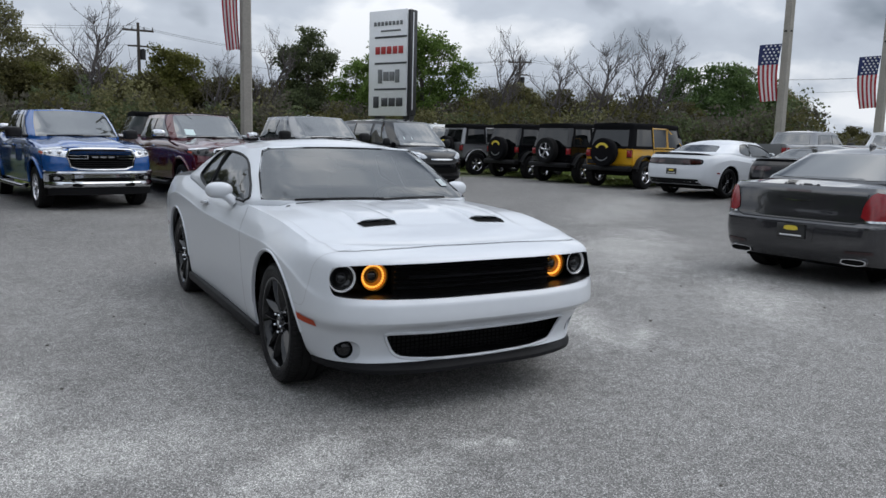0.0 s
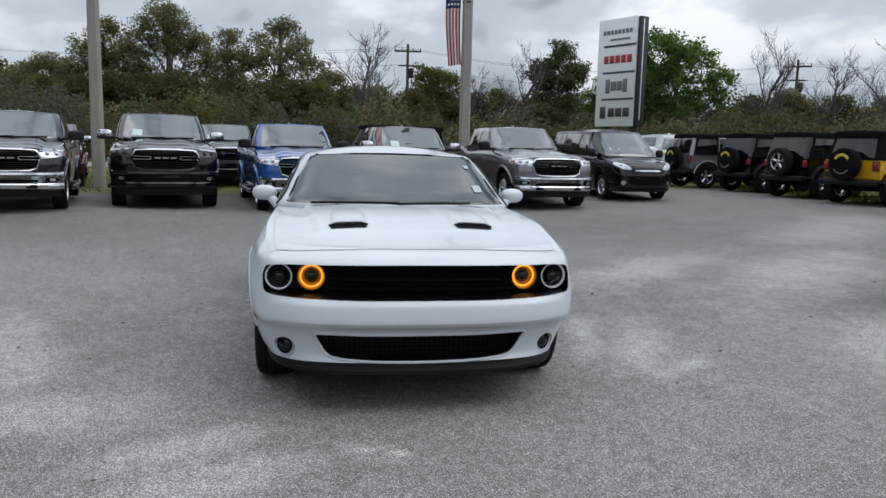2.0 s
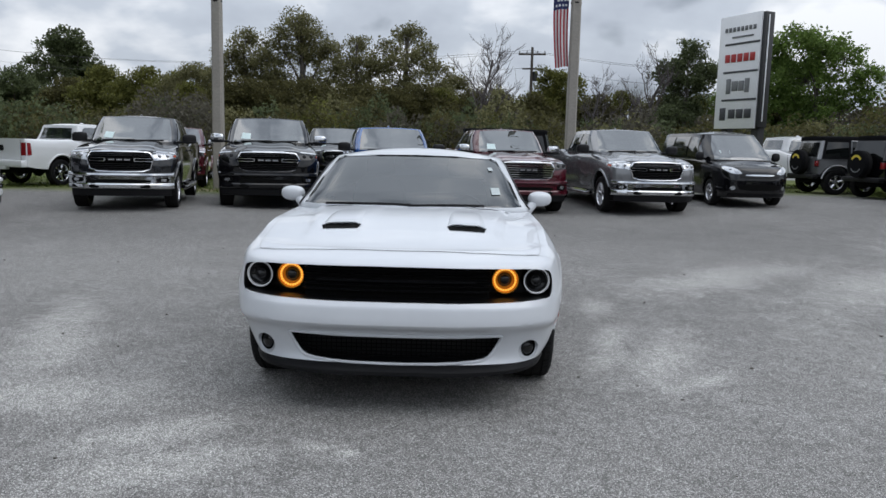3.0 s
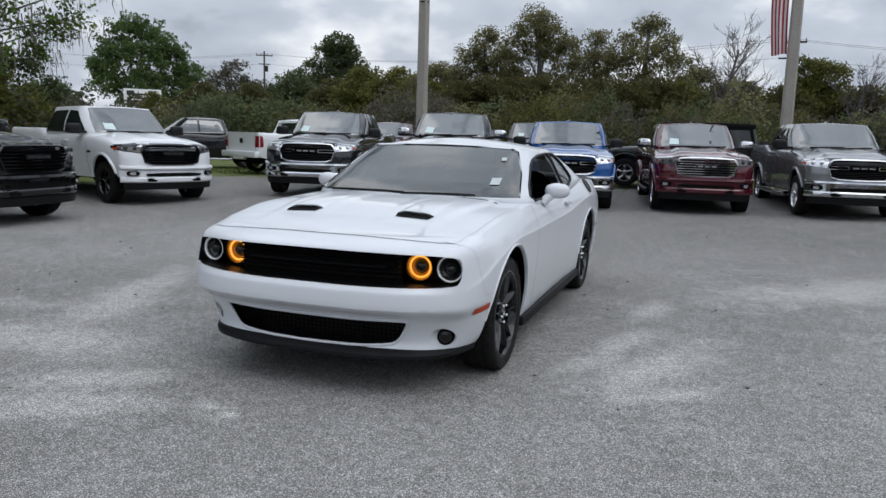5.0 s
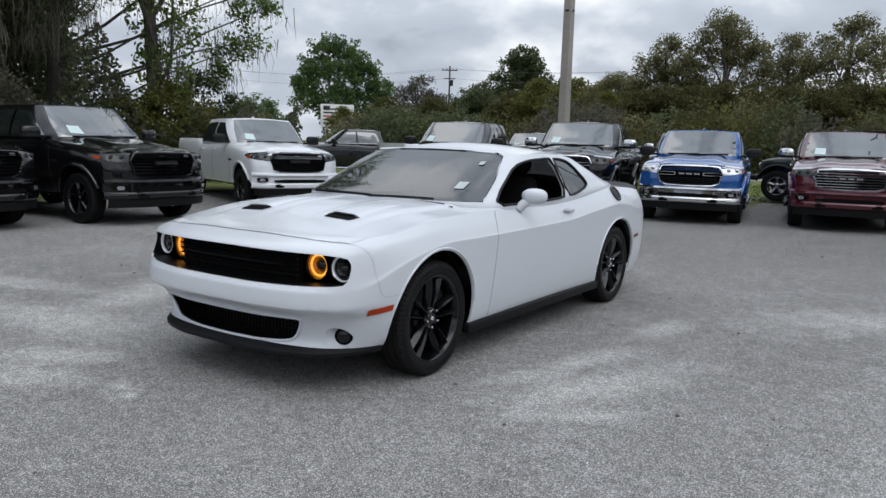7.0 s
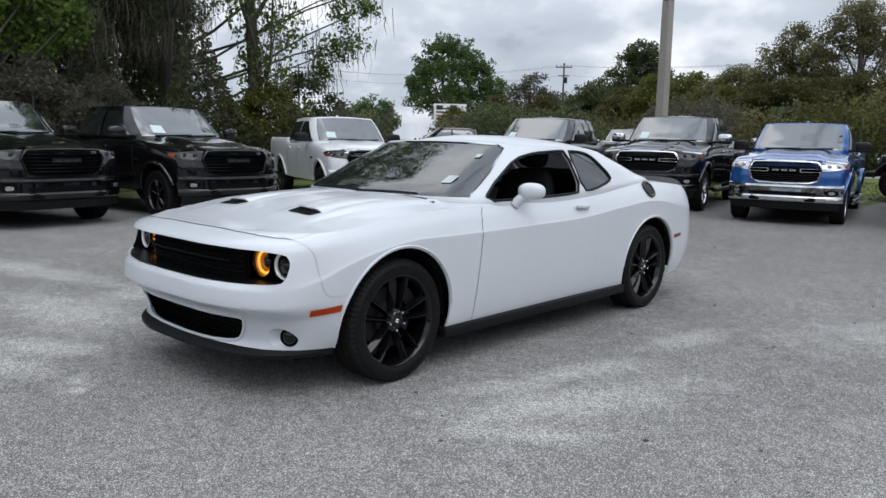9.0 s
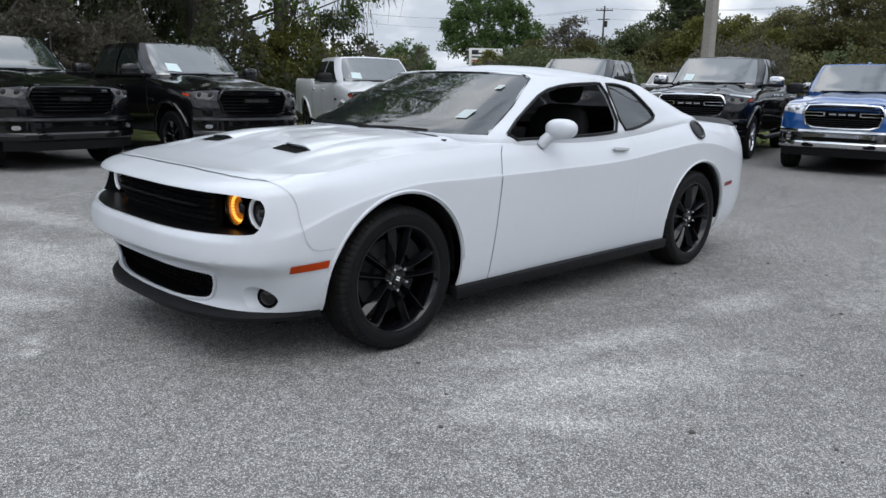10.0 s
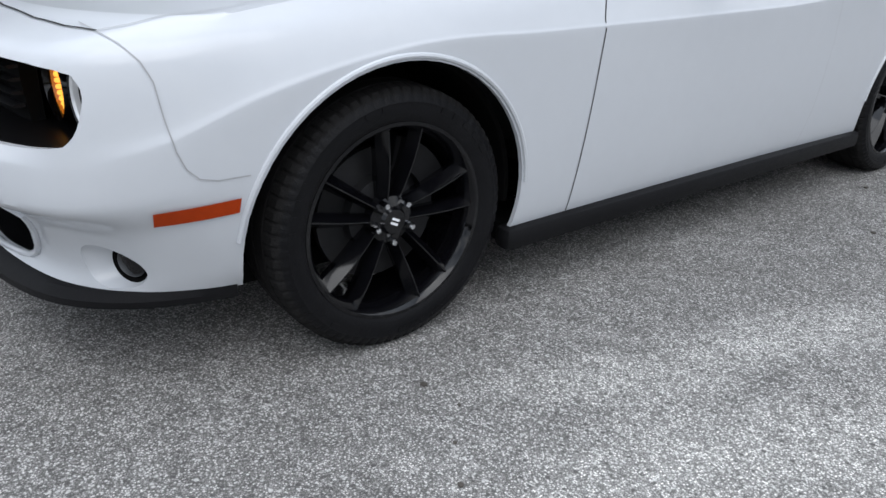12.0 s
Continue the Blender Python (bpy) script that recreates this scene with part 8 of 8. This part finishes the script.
deep_oak = set_at(lobed("mossy_oak", "dark live oak hung with long grey moss", BARK, DARKLEAF, [(-2.6, 5.2, 1.6, 1.2), (2.4, 5.6, 1.8, 1.2), (0.2, 6.8, 2.2, 1.4), (-3.2, 7.8, 2.2, 1.5), (3.4, 8.2, 2.2, 1.5), (0, 9.6, 3.0, 1.8), (-3.0, 11.4, 2.8, 1.9), (3.2, 12.0, 2.8, 1.9), (0, 13.6, 3.2, 2.0), (0.4, 16.4, 3.2, 2.0)], 97, 0.085, 1.15, 0.5, 0.30, moss=900), -71.0, 28, E9)
for az, d, sz, fl in ((-76.5, 26, 1.0, -1), (-82.0, 27, 1.05, 1), (-88.0, 25, 1.0, -1), (-95.0, 26, 1.0, 1), (-67.5, 38, 0.95, -1), (-73.0, 37, 1.05, 1), (-79.0, 36, 1.1, -1), (-85.0, 36, 1.1, 1)):
    set_copy(deep_oak, "dark live oak hung with long grey moss", az, d, E9, sz, fl)
set_at(lobed("mossy_oak", "bright fresh green tree at the wood's edge", BARK, GREENLEAF, [(1.2, 3.7, 0.75, 0.6), (2.1, 4.1, 0.75, 0.65), (0.4, 4.2, 0.8, 0.7), (1.5, 4.9, 1.0, 0.7), (0.2, 6.4, 1.4, 1.1), (-1.2, 7.8, 1.5, 1.2), (1.3, 8.2, 1.5, 1.2), (0, 9.8, 2.2, 1.5), (-0.4, 12.0, 2.4, 1.6)], 98, 0.075, 1.5, 0.36, 0.2), -75.5, 20.5, E9)
grey_brush = set_at(lobed("shrub_tree", "grey leafless brush at the wood's edge", BARKB, GREYBRUSH, [(0, 2.4, 0.9, 0.8), (-0.9, 1.9, 0.8, 0.7), (0.9, 1.8, 0.8, 0.7), (0, 1.1, 1.4, 0.8)], 101, 0.05, 1.2, 0.3, 0.06), -71.8, 19.5, E9)
set_copy(grey_brush, "grey leafless brush at the wood's edge", -67.6, 21, E9, 0.9, -1)
set_at(lobed("shrub_tree", "small dark-leaved tree at the verge", BARK, DARKLEAF, [(0, 3.4, 0.8, 0.7), (-0.7, 2.7, 0.7, 0.6), (0.8, 2.6, 0.7, 0.6), (0, 1.6, 1.2, 0.9)], 99, 0.07, 1.3, 0.3, 0.08), -53.6, 31, E9)
set_at(lobed("shrub_tree", "yellow-green shrub at the verge", BARK, YELLEAF, [(0, 2.6, 0.9, 0.8), (-0.9, 2.2, 0.8, 0.7), (0.8, 1.9, 0.8, 0.7), (0, 1.2, 1.4, 0.8)], 100, 0.06, 1.6, 0.3, 0.07), -56.2, 26.5, E9)


def woodland_floor():
    rng = np.random.default_rng(9)
    n = 90000
    az, d = rng.uniform(-100, -47, n), rng.uniform(25, 36, n)
    z = rng.uniform(0, 1, n) ** 1.1 * np.where(az < -57, 3.4 + 1.5 * np.sin(az * 0.9), 2.0 + 0.6 * np.sin(az * 1.7))
    x, y = E9[0] + d * np.sin(np.radians(az)), E9[1] + d * np.cos(np.radians(az))
    v, f = quads(np.stack([x, y, z], 1), 0.085, rng)
    m = 60000
    az2, d2 = rng.uniform(-116, -61.5, m), rng.uniform(37, 47, m)
    back = np.stack([E9[0] + d2 * np.sin(np.radians(az2)), E9[1] + d2 * np.cos(np.radians(az2)), rng.uniform(0, 11, m)], 1)
    v2, f2 = quads(back, 0.19, rng)
    tagged(mesh_of("wood_brush", v2, f2, DARKLEAF), "dense dark foliage deep in the wood", "undergrowth", kind="stuff")
    k = n // 2
    tagged(mesh_of("wood_brush", v[: k * 4], f[:k], DARKLEAF), "dark brush on the floor of the wood", "undergrowth", kind="stuff")
    tagged(mesh_of("wood_brush", v[k * 4 :], f[: n - k], GREYBRUSH), "grey twiggy brush on the floor of the wood", "undergrowth", kind="stuff")


woodland_floor()


def grass():
    rng = np.random.default_rng(3)
    pts = []
    while len(pts) < 14000:
        if rng.random() < 0.55:
            x, y = rng.uniform(13.4, 20), rng.uniform(11.2, 25)
        else:
            x, y = rng.uniform(-16, 12), rng.uniform(15.5, 24)
            if y < 16.4 + 0.16 * x:
                continue
        pts.append((x, y, rise(x, y) + 0.04))
    v, f = quads(pts, 0.07, rng, aspect=0.18)
    tagged(mesh_of("grass", v, f, GRASSM), "short green grass on the verge", "grass", kind="stuff")


grass()


# ---- pole sign, flagpoles, utility poles, board ----
def pole_sign():
    s = thing("pylon_sign", "tall grey pylon sign with four panels and dark side", "sign")
    w, z0, z1, d = 1.93, 2.15, 6.02, 0.42
    part("sign_case", box(-w / 2, w / 2, 0.02, d, z0, z1, 0.02), SIGND, s, "dark sign case")
    part("sign_face", box(-w / 2 - 0.03, w / 2 - 0.12, -0.06, 0.02, z0 - 0.03, z1 + 0.02, 0.015), SIGNW, s, "pale grey sign face")
    # pale strip down the dark side of the case
    part("edge_light", box(w / 2 + 0.002, w / 2 + 0.03, d * 0.30, d * 0.42, z0 + 0.2, z1 - 0.1, 0.01), SIGNW, s)
    h = (z1 - z0) / 4
    for k in range(1, 4):
        z = z1 - h * k
        part("panel_gap", box(-w * 0.36, w / 2 - 0.12, -0.075, -0.055, z - 0.035, z + 0.035), SIGNB, s)

    def mark(x0, x1, z_, hh, m, nm):
        part(nm, box(x0, x1, -0.085, -0.055, z_ - hh, z_ + hh, 0.012), m, s)
    zc = [z1 - h * (k + 0.5) for k in range(4)]
    for k in range(8):
        mark(-0.74 + 0.18 * k, -0.62 + 0.18 * k, zc[0] + 0.02, 0.075, SIGNG, "grey_letter_bar")
    mark(-0.4, 0.55, zc[0] - 0.25, 0.03, SIGNG, "wing_bar")
    for k in range(5):
        mark(-0.66 + 0.28 * k, -0.44 + 0.28 * k, zc[1], 0.14, SIGNR, "red_letter_bar")
    for k, (a, b, hh) in enumerate(((-0.52, -0.32, 0.26), (-0.26, 0.0, 0.17), (0.04, 0.28, 0.17), (0.32, 0.52, 0.24))):
        mark(a, b, zc[2], hh, SIGNG, "grey_letter_bar")
    mark(-0.74, -0.48, zc[3], 0.22, SIGNB, "shield_mark")
    for k in range(3):
        mark(-0.34 + 0.36 * k, -0.04 + 0.36 * k, zc[3], 0.16, SIGNB, "dark_letter_bar")
    for x in (-0.7, 0.7):
        part("sign_post", box(x - 0.15, x + 0.15, 0.15, 0.45, -0.3, z0 + 0.05), SIGND, s)
    s.matrix_basis = pose(10.25, 20.76, rise(10.25, 20.76), 0, 0, -64)


pole_sign()


def flagpole(x, y, flag_az, with_flag=True, flag_top=9.4, drop=2.9, tall=13.5, wide=0.5):
    p = thing("flagpole", "square concrete lamp pole" + (" with a striped flag hung on it" if with_flag else " at the lot's edge"), "pole", "concrete poles round the lot")
    bm = bmesh.new()
    rows = []
    for k in range(9):
        z, w = -0.3 + (tall + 0.3) * k / 8, 0.165 - 0.05 * k / 8
        c = w * 0.7
        rows.append([bm.verts.new((a, b, z)) for a, b in ((w, -c), (w, c), (c, w), (-c, w), (-w, c), (-w, -c), (-c, -w), (c, -w))])
    for a, b in zip(rows[:-1], rows[1:]):
        for i in range(8):
            bm.faces.new((a[i], a[(i + 1) % 8], b[(i + 1) % 8], b[i]))
    part("shaft", bm, CONC, p, "weathered concrete shaft")
    part("strap", lathe([(tall * 0.42, 0.17), (tall * 0.42 + 0.05, 0.17)], 8, "z"), SATIN, p)
    part("lamp_arm", tube([(0, 0, tall - 0.6), (0.3, 0, tall - 0.3), (0.8, 0, tall - 0.2)], 0.05, 6), SATIN, p)
    if with_flag:
        f = new("flag")
        f.parent = p
        f["label"] = "red, white and blue striped flag hanging limp"
        d = Vector((math.sin(radians(flag_az)), math.cos(radians(flag_az)), 0))
        side = Vector((d.y, -d.x, 0))

        def pt(u, v):
            # u: 0 at the pole to 1 outside; v: 0 at the top to 1 at the bottom
            fold = 0.07 * math.sin(u * 7 + v * 2.2) * (0.4 + v)
            reach = 0.18 + u * wide * (1 - 0.2 * v) + 0.10 * wide * math.sin(v * 3.4)
            return d * reach + side * fold + Vector((0, 0, flag_top - drop * v - 0.05 * u))
        for k in range(9):
            bm = bmesh.new()
            g = []
            for i in range(3):
                u = (k + i / 2) / 9
                g.append([bm.verts.new(pt(u, v)) for v in np.linspace(0, 1, 15)])
            for a, b in zip(g[:-1], g[1:]):
                for i in range(14):
                    bm.faces.new((a[i], b[i], b[i + 1], a[i + 1]))
            o = part("flag_stripe", bm, [FLAGR if k % 2 == 0 else FLAGW, FLAGB], f, "", 0)
            for poly in o.data.polygons:
                if poly.center.z > flag_top - drop * 0.37:
                    poly.material_index = 1
        for k in range(24):
            u, v = 0.08 + 0.90 * ((k % 4) + 0.5 * ((k // 4) % 2)) / 4.5, 0.03 + 0.34 * (k // 4) / 6
            c = pt(u, v)
            for sg in (-1, 1):
                part("flag_star", moved(lathe([(0, 0.0001), (0, 0.042)], 5, "y"), Matrix.Translation(c + side * 0.012 * sg) @ side.to_track_quat("Y", "Z").to_matrix().to_4x4()), FLAGW, f)
    p.matrix_basis = pose(x, y, rise(x, y))
    return p


flagpole(3.94, 17.57, -80, flag_top=6.5, drop=2.7)
flagpole(-7.02, 17.19, -25, flag_top=7.5, drop=2.5)
flagpole(23.6, 13.6, -40, flag_top=5.25, drop=2.15, wide=0.78)
flagpole(28.9, 12.9, -35, flag_top=5.15, drop=2.1, wide=0.78)


def utility_pole(az, dist, h, eye=(0.8, -6.0)):
    x, y = at(az, dist, eye)
    u = thing("utility_pole", "weathered wooden utility pole with crossarm and insulators", "utility pole", "utility poles along the road")
    part("pole_shaft", tube([(0, 0, -0.3), (0, 0, h / 2), (0, 0, h)], [0.19, 0.16, 0.12], 8), WOODP, u)
    part("crossarm", box(-1.3, 1.3, -0.07, 0.07, h - 0.75, h - 0.58, 0.01), WOODP, u)
    part("crossarm", box(-0.9, 0.9, -0.07, 0.07, h - 2.1, h - 1.96, 0.01), WOODP, u)
    for q in (-1.2, -0.5, 0.5, 1.2):
        part("insulator", lathe([(h - 0.58, 0.05), (h - 0.45, 0.06), (h - 0.35, 0.03), (h - 0.28, 0.0001)], 8, "z", (q, 0, 0)), SIGNG, u)
    part("transformer", lathe([(h - 3.2, 0.0001), (h - 3.2, 0.22), (h - 2.3, 0.24), (h - 2.2, 0.0001)], 12, "z", (0.36, 0, 0)), BRAKE, u)
    u.matrix_basis = pose(x, y, 0, 0, 0, -az)
    return Vector((x, y, h - 0.4))


heads = [utility_pole(az, d, h) for az, d, h in ((-52.5, 140, 14.5), (-32.6, 126, 14.2), (5.2, 74, 11.2), (33.0, 84, 11.0), (62, 110, 12.0))]
for a, b in zip(heads[:-1], heads[1:]):
    for off, dz in ((-0.9, 0.0), (0.9, 0.05), (0.2, -1.5)):
        pts = [a.lerp(b, k / 16) + Vector((off * 0.3, off, dz - 1.6 * (1 - (2 * k / 16 - 1) ** 2))) for k in range(17)]
        w = part("power_line", tube(pts, 0.013, 4), SIGND)
        tagged(w, "thin sagging black power line over the trees", "power line", "power lines along the road")


def board():
    b = thing("notice_board", "white notice board on two posts with rows of text", "sign")
    part("board_face", box(-1.25, 1.25, -0.03, 0.03, 1.75, 3.45, 0.01), FLAGW, b)
    for k in range(5):
        part("text_bar", box(-1.05, 0.75 + 0.3 * (k % 2), -0.045, -0.03, 1.95 + 0.27 * k, 2.06 + 0.27 * k), SIGNB if k != 2 else SIGNR, b)
    part("board_logo", box(-1.05, -0.55, -0.045, -0.03, 3.0, 3.32), SIGNB, b)
    for x in (-1.0, 1.0):
        part("board_post", box(x - 0.06, x + 0.06, 0.03, 0.12, -0.3, 3.4), WOODP, b)
    x, y = at(-42.0, 120, (3.2, -5.3))
    b.matrix_basis = pose(x, y, 0, 0, 0, 42) @ Matrix.Scale(2.05, 4)


board()

# pale road and kerb behind the verge
road = bmesh.new()
bmesh.ops.create_grid(road, x_segments=60, y_segments=2, size=1)
for v in road.verts:
    v.co = Vector((v.co.x * 120, 33 + v.co.y * 3.6 + 0.12 * v.co.x * 120, 0))
    v.co.z = 0.264
tagged(part("road", road, mat("pale_road", (0.22, 0.22, 0.215), 0.85, 0, 0, 0.12, 1.0, 0.3, 40)), "pale asphalt road beyond the grass verge", "road", kind="structure")
